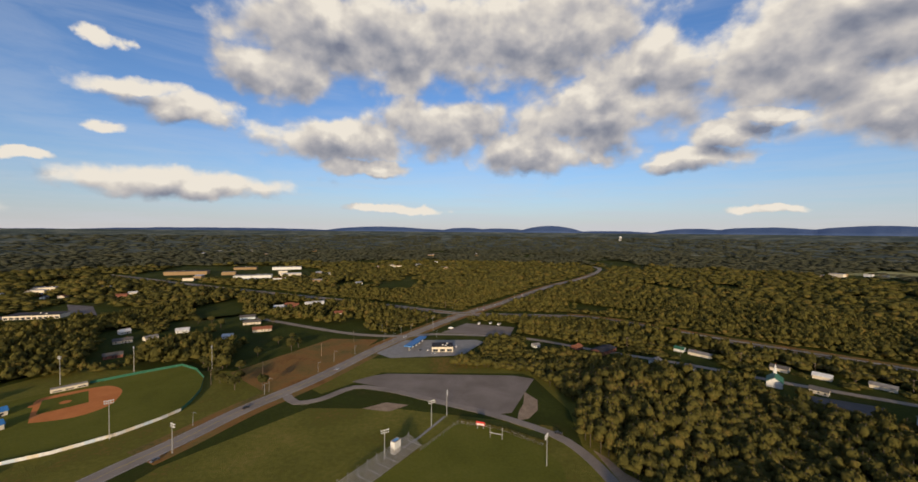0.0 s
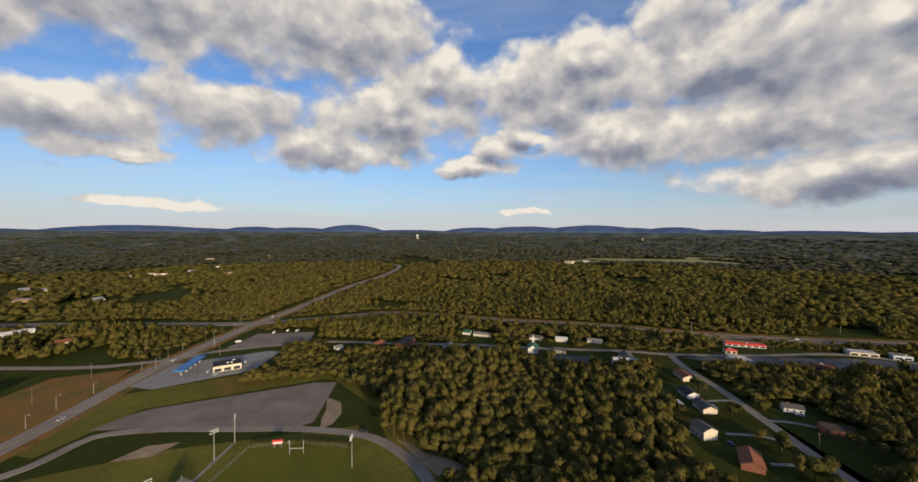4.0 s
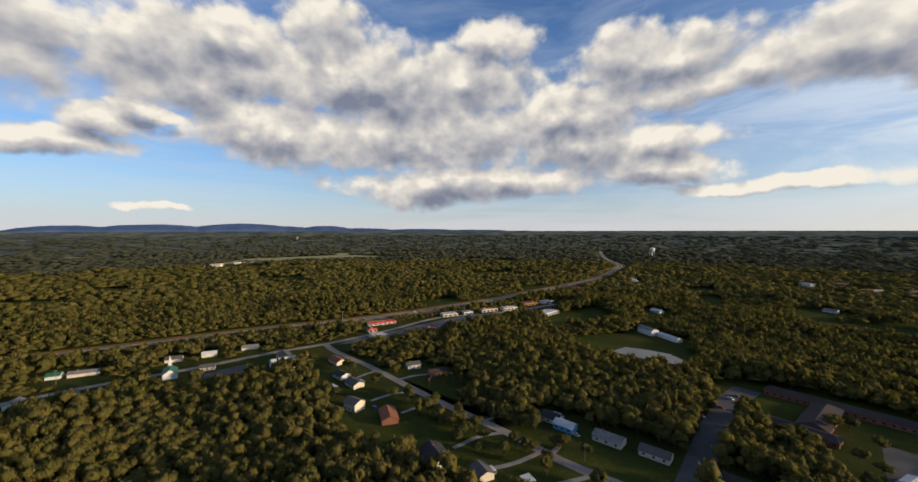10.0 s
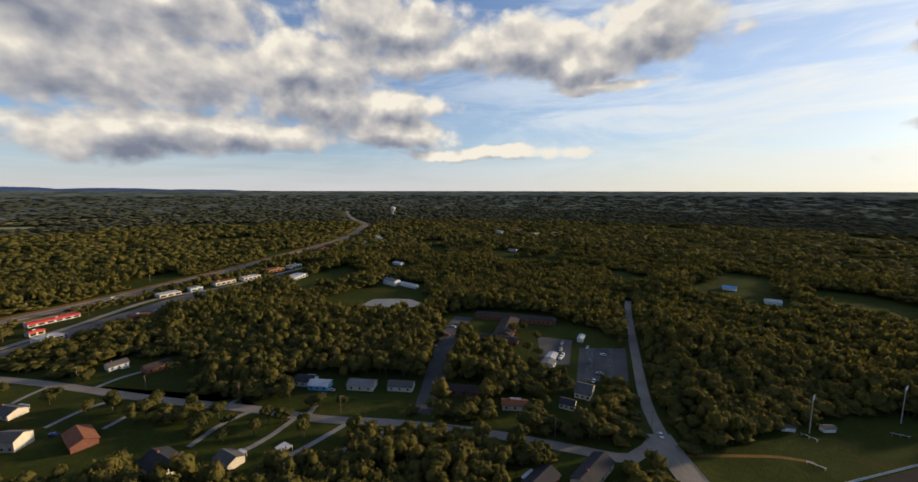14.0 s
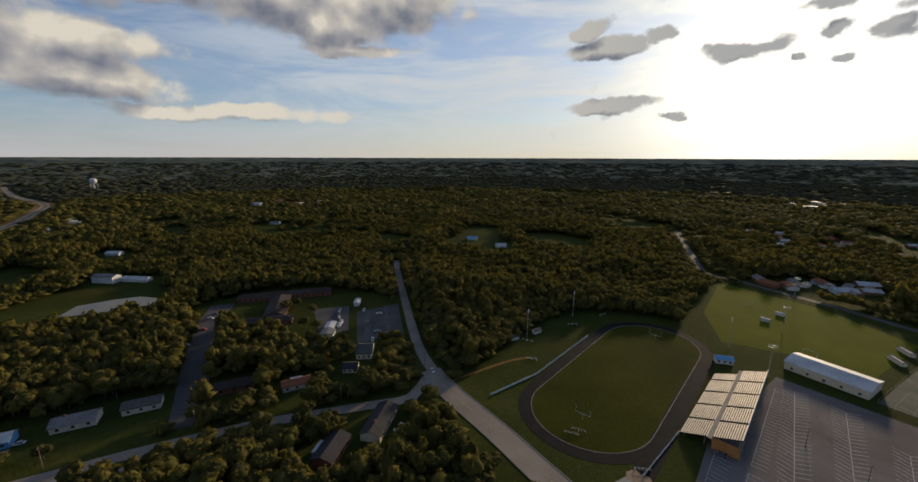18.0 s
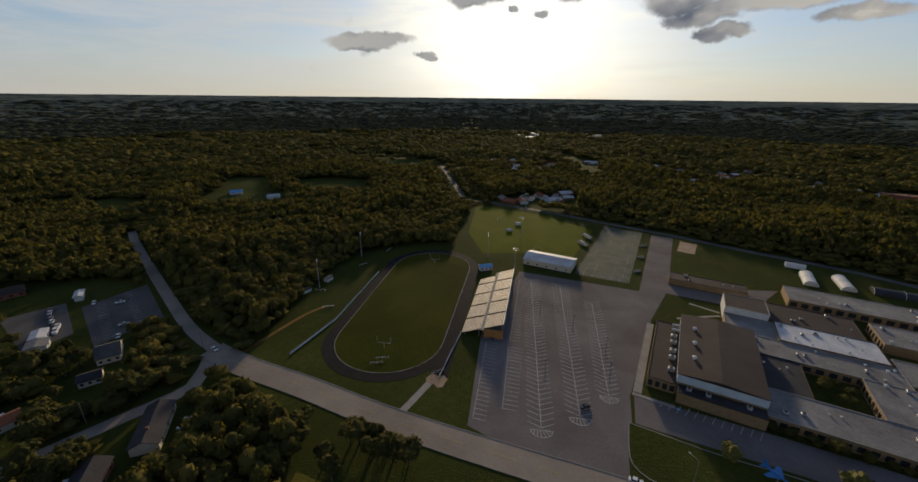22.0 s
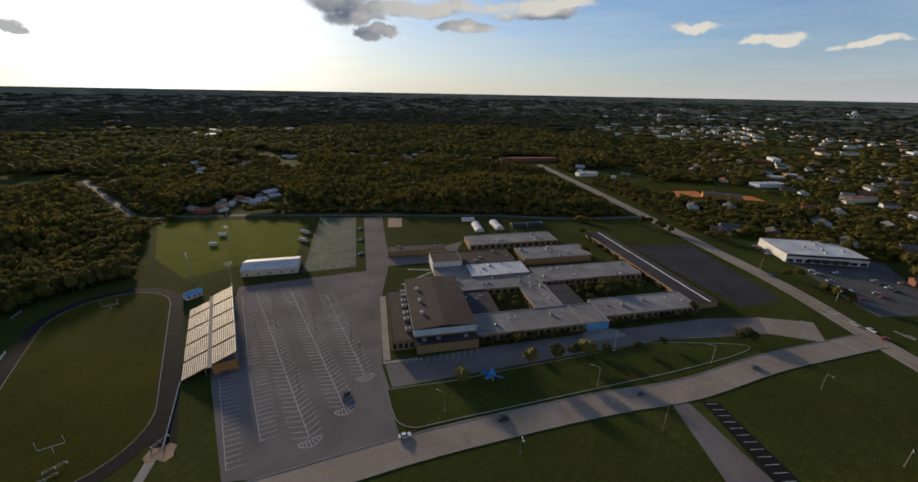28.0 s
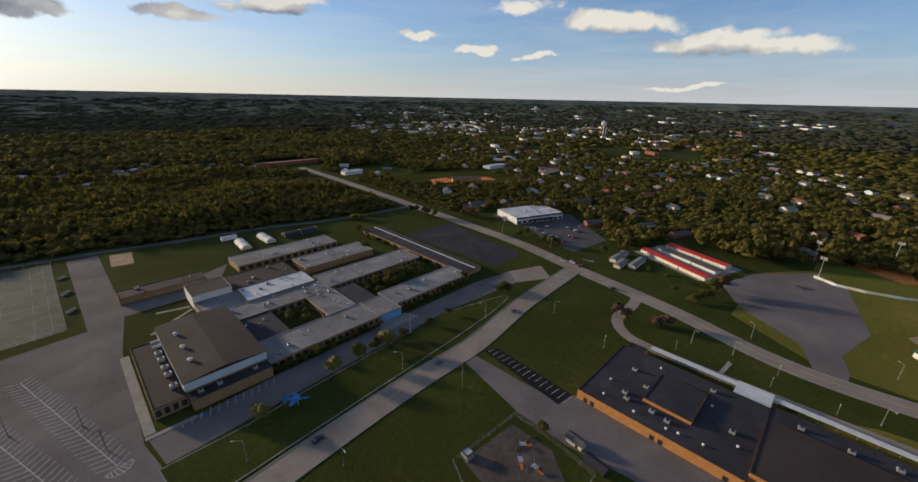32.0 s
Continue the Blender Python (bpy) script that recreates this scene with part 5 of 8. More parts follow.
def tree(x, y, h=9.0, r=4.0, tone="green", label=""):
    """A tree of its own: a tapered trunk with limbs and a leafy crown."""
    rng = random.Random(int(x * 31 + y * 17))
    t = thing("tree", (x, y, 0), rng.uniform(0, 6.28), label or {"green": "leafy green broadleaf tree on the grass", "gold": "small tree with yellow leaves on the lawn", "rust": "tree with rust-brown leaves"}[tone], "tree")
    trunk = bm_tube((0, 0, -0.2), (0, 0, h * 0.55), 0.032 * h, 0.018 * h, 7)
    for i in range(5):
        a, z = rng.uniform(0, 6.28), h * rng.uniform(0.3, 0.5)
        bm_tube((0, 0, z), (math.cos(a) * r * 0.6, math.sin(a) * r * 0.6, z + h * 0.2), 0.012 * h, 0.005 * h, 5, trunk)
    part("trunk", trunk, BARK, t)
    me = CROWN_MESHES[rng.randrange(len(CROWN_MESHES))]
    if tone != "green":
        me = me.copy()
        me.materials.clear()
        me.materials.append(LEAF_GOLD if tone == "gold" else LEAF_RUST)
    c = new("crown", me)
    c.parent = t
    c.location, c.scale = (0, 0, h * 0.62), (r * 1.1, r * 1.1, h * 0.42)
    return t


def shrub(x, y, r=1.4, label="round dark green shrub beside the wall"):
    rng = random.Random(int(x * 13 + y * 7))
    t = thing("shrub", (x, y, 0), rng.uniform(0, 6.28), label, "shrub", "shrubs")
    c = new("foliage", CROWN_MESHES[rng.randrange(len(CROWN_MESHES))])
    c.parent = t
    c.location, c.scale = (0, 0, r * 0.75), (r, r, r * 0.95)
    part("stem", bm_tube((0, 0, -0.1), (0, 0, r * 0.6), 0.08, 0.05, 6), BARK, t)
    return t


def fence(points, h, mat, label, spacing=3.0, board=False, name="fence"):
    """A fence along a line: posts, rails and a mesh of wires or boards."""
    t = thing(name, (0, 0, 0), 0, label, "fence")
    pts = [Vector((*p, 0)) for p in points]
    for a, b in zip(pts, pts[1:]):
        k = max(1, int((b - a).length / spacing))
        for i in range(k + 1):
            p = a.lerp(b, i / k)
            part("post", bm_tube(p, p + Vector((0, 0, h + 0.05)), 0.05, None, 5), METAL, t)
        w = (b - a).normalized()
        nrm = Vector((-w.y, w.x, 0)) * 0.04
        for i in range(k):
            p, q = a.lerp(b, i / k), a.lerp(b, (i + 1) / k)
            if board:
                bm = bmesh.new()
                vs = [bm.verts.new(v) for v in (p - nrm, q - nrm, q + nrm, p + nrm)]
                up = [bm.verts.new(v.co + Vector((0, 0, h))) for v in vs]
                for v in vs:
                    v.co.z += 0.12
                bm.faces.new(up)
                bm.faces.new(vs[::-1])
                for j in range(4):
                    bm.faces.new((vs[j], vs[(j + 1) % 4], up[(j + 1) % 4], up[j]))
                part("panel", bm, mat if not isinstance(mat, list) else mat[(i * 7) % len(mat)], t)
            else:
                continue
        if not board:
            for z in (0.1, h * 0.5, h):
                part("rail", bm_tube(a + Vector((0, 0, z)), b + Vector((0, 0, z)), 0.03, None, 4), mat, t)
    return t


def stripes(name, segments, width, z, mat, label):
    """Painted lines, one mesh for a row of marks."""
    bm = bmesh.new()
    for (ax, ay), (bx, by) in segments:
        w = Vector((bx - ax, by - ay)).normalized()
        n = Vector((-w.y, w.x)) * width / 2
        bm.faces.new([bm.verts.new((*q, z)) for q in (Vector((ax, ay)) - n, Vector((bx, by)) - n, Vector((bx, by)) + n, Vector((ax, ay)) + n)])
    return tagged(part(name, bm, mat), label, "marking", kind="structure")


# ---- road markings ----
def road_marks():
    for k, off, mat, dash, w in (("highway", 0.0, YELLOW, False, 0.3), ("highway", 5.6, LINE, False, 0.2), ("highway", -5.6, LINE, False, 0.2), ("front_road", 0.0, YELLOW, True, 0.16), ("divided_highway", 7.6, LINE, False, 0.22), ("divided_highway", -7.6, LINE, False, 0.22), ("divided_highway", 3.8, LINE, True, 0.2), ("divided_highway", -3.8, LINE, True, 0.2)):
        line, segs = LINES[k], []
        for i in range(len(line) - 1):
            if dash and i % 2:
                continue
            a, b = line[i], line[i + 1]
            if math.hypot(*a) > 1500:
                break
            w_ = (b - a).normalized()
            n = Vector((-w_.y, w_.x)) * off
            segs.append((tuple(a + n), tuple(b + n)))
        stripes("lane_line", segs, w, 0.165, mat, "faded painted lane line on the road")
    # stop bars and crossing marks where the front road meets the highway
    for cx, cy, dx, dy, across in ((-268, -11.5, 0.93, -0.37, 10), (-303, -24, -0.55, -0.83, 10), (-270, 20, 0.6, 0.8, 10), (-306, 6, -0.93, 0.36, 8)):
        px, py = -dy, dx
        segs = [((cx + px * q - dx, cy + py * q - dy), (cx + px * q + dx, cy + py * q + dy)) for q in [across * (i / 7 - 0.5) for i in range(8)]]
        stripes("crossing_marks", segs, 0.5, 0.17, LINE, "worn white crossing bars at the junction")
        stripes("stop_line", [((cx + dx * 2.4 - px * across / 2, cy + dy * 2.4 - py * across / 2), (cx + dx * 2.4, cy + dy * 2.4))], 0.5, 0.17, LINE, "white stop line at the junction")
    # grass median of the divided highway
    mid = [q for q in LINES["divided_highway"] if 140 < math.hypot(*q) < 1600]
    tagged(part("median", bm_ribbon(mid, 3.2, 0.0, 0.19), DRY), "strip of dry grass between the carriageways", "median", kind="structure")
    side = [q for q in LINES["divided_highway"] if 250 < math.hypot(*q) < 1500 and q.x > 150]
    tagged(part("verge", bm_ribbon(side, 38, -0.3, 0.05), DRY), "pale dry grass verge of the divided highway", "verge", kind="structure")
    side = [q for q in LINES["highway"] if 250 < math.hypot(*q) < 1250 and q.y > 200]
    tagged(part("verge", bm_ribbon(side, 26, -0.3, 0.045), DRY), "pale dry grass verge of the highway", "verge", kind="structure")
    for k, w in (("front_road", 12.0),):
        for s in (-1, 1):
            keep = [q for q in LINES[k] if q.x < 140]
            tagged(part("kerb", bm_ribbon(keep, 0.3, -0.2, 0.24, s * (w / 2 + 0.15)), CONCRETE), "pale concrete kerb along the road", "kerb", kind="structure")


road_marks()


# ---- stadium ----
TC, TA = Vector((41, -222)), Vector((-0.11, -0.994))
TB = Vector((-TA.y, TA.x))  # to the grandstand's far side

COURT_CORNERS = [(-69, -265), (-124, -382), (-153, -364), (-103, -252)]


def oval(r, half, k=20):
    pts = []
    for s in (1, -1):
        for i in range(k + 1):
            a = math.pi * i / k
            pts.append(TC + TA * (s * half + s * r * math.sin(a)) + TB * (s * r * math.cos(a)))
    return pts


def stadium():
    tagged(part("infield_turf", bm_prism([tuple(q) for q in oval(29.2, 47)], -0.2, 0.06), PITCH), "mown green football field inside the track", "field", kind="structure")
    tagged(part("running_track", bm_ribbon(oval(31.5, 47), 6.0, -0.2, 0.09, closed=True), TRACK), "dark cinder running track", "track", kind="structure")
    tagged(part("track_kerb", bm_ribbon(oval(28.35, 47), 0.25, -0.1, 0.13, closed=True), CONCRETE), "thin pale kerb inside the track", "kerb", kind="structure")
    chute = [TC + TA * s - TB * (31.8 if TB.x > 0 else -31.8) for s in (50, 0, -47, -78)]
    tagged(part("track_straight", bm_ribbon(chute, 8.5, -0.2, 0.095), TRACK), "dark home straight of the track", "track", kind="structure")
    tagged(part("track_path", bm_ribbon(smooth_line([(20, -144), (24, -136), (29, -126), (33, -120)], 3), 3.2, -0.2, 0.1), CONCRETE), "pale path from the road to the track", "path", kind="structure")
    tagged(part("trodden_earth", bm_prism([(13, -145), (15, -147.5), (18, -147), (20.5, -148.5), (23, -145), (22, -142), (19, -141.5), (17, -139), (14.5, -140), (14, -142.5)], -0.2, 0.13), SAND), "pale trodden earth at the track's end", "ground", kind="structure")
    tagged(part("dirt_track", bm_ribbon(smooth_line([(118, -152), (108, -178), (100, -196), (92, -206)], 4), 2.0, -0.2, 0.05), DRY), "faint dirt path across the grass", "path", kind="structure")
    fence([(73, -256), (81, -190), (92, -157)], 1.3, WHITE, "low white board fence beside the track", 3.0, True)
    fence([(9.0, -183), (17, -146)], 1.2, WHITE, "white rail fence at the track's edge", 3.0, True)

    def goal(p, w, name="goal_post"):
        t = thing(name, (*p, 0), math.atan2(TB.y, TB.x), "white metal football goal post", "goal post", "goal posts")
        part("post", bm_tube((0, 0, 0), (0, 0, 3), 0.09), WHITE, t)
        part("crossbar", bm_tube((-w / 2, 0, 3), (w / 2, 0, 3), 0.08), WHITE, t)
        for s in (-1, 1):
            part("upright", bm_tube((s * w / 2, 0, 3), (s * w / 2, 0, 6.5), 0.06), WHITE, t)

    goal(TC - TA * 56, 7.1)
    goal(TC + TA * 56, 7.1)
    for p, a in ((Vector((46, -158)), 10), (Vector((48, -154)), 14), (Vector((18, -150)), 30)):
        t = thing("hurdle_rack", (*p, 0), radians(a), "low white metal rack on the grass", "rack")
        for i in range(2):
            part("rail", bm_tube((-3, i * 0.8, 0.9), (3, i * 0.8, 0.9), 0.05), WHITE, t)
        for q in (-3, 0, 3):
            part("leg", bm_box(q - 0.05, q + 0.05, 0, 0.9, 0, 0.92), METAL, t)
    # grandstand
    f0, f1 = Vector((9, -181)), Vector((-1.5, -254))
    ax = (f1 - f0).normalized()
    bk = Vector((ax.y, -ax.x))
    if bk.x > 0:
        bk = -bk
    L = (f1 - f0).length
    t = thing("grandstand", (*f0, 0), math.atan2(ax.y, ax.x), "large weathered metal grandstand with rows of benches", "grandstand")
    sgn = 1 if (Vector((-ax.y, ax.x)) - bk).length < 0.1 else -1
    rows, run, up = 26, 0.86, 0.30
    for k in range(5):
        for tier in range(2):
            x0, x1 = k * L / 5 + 0.8, (k + 1) * L / 5 - 0.8
            r0, r1 = (0, 12) if tier == 0 else (14, rows)
            if tier == 0 and k == 4:
                x1 -= 5
            sec = bmesh.new()
            prof = [(sgn * r0 * run, 0.9 + r0 * up), (sgn * r1 * run, 0.9 + r1 * up), (sgn * r1 * run, 0.6 + r1 * up), (sgn * r0 * run, 0.6 + r0 * up)]
            lo, hi = [sec.verts.new((x0, y, z)) for y, z in prof], [sec.verts.new((x1, y, z)) for y, z in prof]
            sec.faces.new(lo)
            sec.faces.new(hi[::-1])
            for i in range(4):
                sec.faces.new((lo[i], hi[i], hi[(i + 1) % 4], lo[(i + 1) % 4]))
            bmesh.ops.recalc_face_normals(sec, faces=sec.faces)
            deck = part("deck", sec, ROOF_BROWN, t)
            for i in range(r0, r1):
                y = sgn * (i + 0.35) * run
                y0, y1 = sorted((y, y + sgn * 0.46))
                part("bench", bm_box(x0, x1, y0, y1, 1.28 + i * up, 1.34 + i * up), BENCH, deck)
            for x in (x0 + 0.2, (x0 + x1) / 2, x1 - 0.2):
                for r in (r0 + 2, r1 - 1):
                    part("leg", bm_box(x - 0.1, x + 0.1, sgn * r * run - 0.1, sgn * r * run + 0.1, 0, 0.6 + r * up), METAL, deck)
    y0, y1 = sorted((sgn * 12 * run, sgn * 14 * run))
    part("walkway", bm_box(0, L, y0, y1, 4.4, 4.6), CONCRETE, t)
    y0, y1 = sorted((sgn * 14.2 * run, sgn * (rows - 0.4) * run))
    for x in (0.2, L - 0.5):
        part("end_wall", bm_box(x, x + 0.3, y0, y1, 0, 5.2), BRICK_ORANGE, t, "orange brick end wall")
    yb = sgn * rows * run
    back = part("back_rail", bm_box(0, L, min(yb, yb + sgn * 0.1), max(yb, yb + sgn * 0.1), 8.6, 9.7), SKYBLUE, t, "light blue back rail")
    for i in range(14):
        part("rail_post", bm_box(i * L / 13 - 0.06, i * L / 13 + 0.06, yb - 0.08, yb + 0.08, 0, 9.6), METAL, back)
    tagged(house(-4, -268, 20, 9, 5, 3.0, SKYBLUE, WHITE, "white ticket booth with a light blue roof behind the stand", name="booth"), category="booth")
    # sheet-metal hall
    hall = house(-53.5, -282, -24, 36, 19, 4.6, ROOF_WHITE, CREAM, "long cream metal hall with a white roof by the parking lot", 2.2, name="field_house", windows=5)
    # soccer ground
    tagged(part("soccer_field", bm_prism([(-2, -300), (12, -352), (6, -450), (-64, -418), (-108, -368), (-72, -292), (-40, -304)], -0.2, 0.05), SOCCER), "mown green soccer field with backlit brightness painted in", "field", kind="structure")
    for x, y, a in ((-27, -359, -20), (-37, -380, -20)):
        house(x, y, a, 5, 2.4, 2.1, ROOF_WHITE, WHITE, "small white team shelter on the soccer field", 0.3, name="team_shelter", windows=0)
    for x, y, a in ((-89, -329, -68), (-97, -348, -68)):
        flat_building(x, y, a, 11, 2.6, 2.2, ROOF_WHITE, CREAM, "long low dugout with a white roof", "dugout", None, 0)
    for x, y, a in ((-48, -312, -25), (-18, -396, 60)):
        t = thing("soccer_goal", (x, y, 0), radians(a), "white soccer goal frame", "goal", "soccer goals")
        part("crossbar", bm_tube((-3.6, 0, 2.4), (3.6, 0, 2.4), 0.07), WHITE, t)
        for s in (-1, 1):
            part("upright", bm_tube((s * 3.6, 0, 0), (s * 3.6, 0, 2.4), 0.07), WHITE, t)
            part("stay", bm_tube((s * 3.6, 0, 2.4), (s * 3.6, 1.8, 0), 0.04), WHITE, t)
    for x, y, a in ((-36, -340, 90), (-49, -432, 90), (-6, -292, 0), (106, -229, 200), (94, -284, 190), (-25, -262, 90)):
        stadium_light(x, y, a, 20)
    for x, y, a in ((91, -205, 20), (89, -269, 40), (77, -300, 70), (104, -226, 10)):
        t = thing("bleacher", (x, y, 0), radians(a), "small metal bleacher on the grass", "bleacher", "bleachers")
        for i in range(4):
            part("bench", bm_box(-3.4, 3.4, i * 0.6, i * 0.6 + 0.3, 0.4 + i * 0.3, 0.46 + i * 0.3), METAL, t)
        for q in (-3, 0, 3):
            part("frame", bm_box(q - 0.05, q + 0.05, 0, 2.1, 0, 0.4), METAL, t)
    for x, y, a in ((104, -240, 70), (112, -222, 60)):
        house(x, y, a, 6, 3, 2.3, SHINGLE, WHITE, "small white shed at the wood's edge", 0.6, name="shed", windows=0)
    # tennis courts
    C = [Vector(p) for p in COURT_CORNERS]
    tagged(part("tennis_court", bm_prism([tuple(q) for q in C], -0.2, 0.07), COURT), "worn green tennis courts", "court", kind="structure")
    segs = []
    for i in range(4):
        s0, s1 = (i + 0.14) / 4, (i + 0.86) / 4
        a, b, c, d = C[0].lerp(C[1], s0), C[0].lerp(C[1], s1), C[3].lerp(C[2], s1), C[3].lerp(C[2], s0)
        pa, pb, pc, pd = a.lerp(d, 0.14), b.lerp(c, 0.14), c.lerp(b, 0.14), d.lerp(a, 0.14)
        segs += [(pa, pb), (pb, pc), (pc, pd), (pd, pa), (pa.lerp(pb, 0.5), pd.lerp(pc, 0.5)), (pa.lerp(pd, 0.25), pb.lerp(pc, 0.25)), (pa.lerp(pd, 0.75), pb.lerp(pc, 0.75))]
    stripes("court_line", [(tuple(a), tuple(b)) for a, b in segs], 0.16, 0.075, FAINT, "faint worn tennis court lines")
    ring = [tuple(q) for q in C]
    fence(ring + ring[:1], 3.0, DARK, "tall dark chain-link fence round the tennis courts", 6.0)
    for i in range(3):
        p = C[3].lerp(C[2], 0.2 + 0.25 * i) + Vector((-3.0, 1.4))
        flat_building(p.x, p.y, 26, 5, 2.0, 0.8, ROOF_GREY, METAL, "low metal bleacher beside the tennis courts", "court_bleacher", None, 0)


stadium()


def parking():
    """Painted stalls: double rows at a slant round a spine, and single rows at the side."""
    for (a, b, k, w) in (((-36, -252), (-25.6, -120), 44, 5.4), ((-54.5, -245), (-42, -127), 40, 5.4), ((-70.3, -222), (-57, -140), 28, 5.0)):
        a, b = Vector(a), Vector(b)
        d = (b - a).normalized()
        n = Vector((-d.y, d.x))
        segs = [(a, b)]
        for i in range(k + 1):
            p = a.lerp(b, i / k)
            for s in (-1, 1):
                segs.append((p, p + n * s * w - d * 2.6))
        # hatched tip at the road end
        tip = [b + n * w * math.cos(t) * 0.8 + d * (1.2 + 3.6 * math.sin(t)) for t in [math.pi * i / 8 for i in range(9)]]
        segs += list(zip(tip, tip[1:])) + [(tip[0], tip[-1])] + [(tip[i], tip[0].lerp(tip[-1], (i + 1) / 9)) for i in range(1, 8)]
        stripes("stall_lines", [(tuple(p), tuple(q)) for p, q in segs], 0.20, 0.095, LINE, "slanted white stall lines on the parking lot")
    for x0, x1, ya, yb, k in (((1, -123), (-4, -122), (-4.5, -176), (-11, -174), 20), ((-11, -129), (-17, -128), (-16, -172), (-23, -170), 16), ((-17, -178), (-22, -177), (-28, -252), (-32, -251), 27)):
        a, b, c, d = (Vector(q) for q in (x0, x1, ya, yb))
        segs = [(a, c)] + [(a.lerp(c, i / k), b.lerp(d, i / k)) for i in range(k + 1)]
        stripes("stall_lines", [(tuple(p), tuple(q)) for p, q in segs], 0.18, 0.095, LINE, "white parallel stall lines beside the grandstand")
    segs = [(at_school(-4 + i * 3.1, -1.5)[:2], at_school(-5.5 + i * 3.1, -6.5)[:2]) for i in range(12)]
    stripes("stall_lines", segs, 0.18, 0.10, LINE, "white stall lines before the gymnasium")
    for s in (0, 1):
        p = at_school(-1.8 + 3.1 * s, -4)
        stripes("disabled_bay", [((p[0] - 0.7, p[1]), (p[0] + 0.7, p[1]))], 1.3, 0.1, SKYBLUE, "light blue painted bay mark")
    a, b, c, d = (Vector(q) for q in ((-163, -38), (-140, 1), (-167, -35), (-145, 4)))
    stripes("stall_lines", [(tuple(a.lerp(b, i / 14)), tuple(c.lerp(d, i / 14))) for i in range(15)], 0.2, 0.09, LINE, "white stall lines beside the drive")
    a, b = Vector((191, -160)), Vector((232, -196))
    n = Vector((-0.66, -0.75))
    stripes("stall_lines", [(tuple(a.lerp(b, i / 14)), tuple(a.lerp(b, i / 14) + Vector((-3.2, -3.6)))) for i in range(15)] + [(tuple(a.lerp(b, i / 14) + Vector((-10, -22)) * 0.8), tuple(a.lerp(b, i / 14) + Vector((-7, -18)) * 0.8)) for i in range(15)], 0.2, 0.075, LINE, "white stall lines in the small car park")
    for x, y in ((-36, -205), (-31, -150), (-52, -190), (-64, -170), (-60, -150)):
        t = thing("lot_light", (x, y, 0), 0, "tall dark parking lot light pole", "light pole", "lot lights")
        part("pole", bm_tube((0, 0, 0), (0, 0, 9), 0.12, 0.09), DARK, t)
        part("lamp_head", bm_box(-0.7, 0.7, -0.25, 0.25, 9, 9.2, bevel=0.04), DARK, t)
        part("footing", bm_tube((0, 0, 0), (0, 0, 0.7), 0.35, None, 10), CONCRETE, t)


parking()


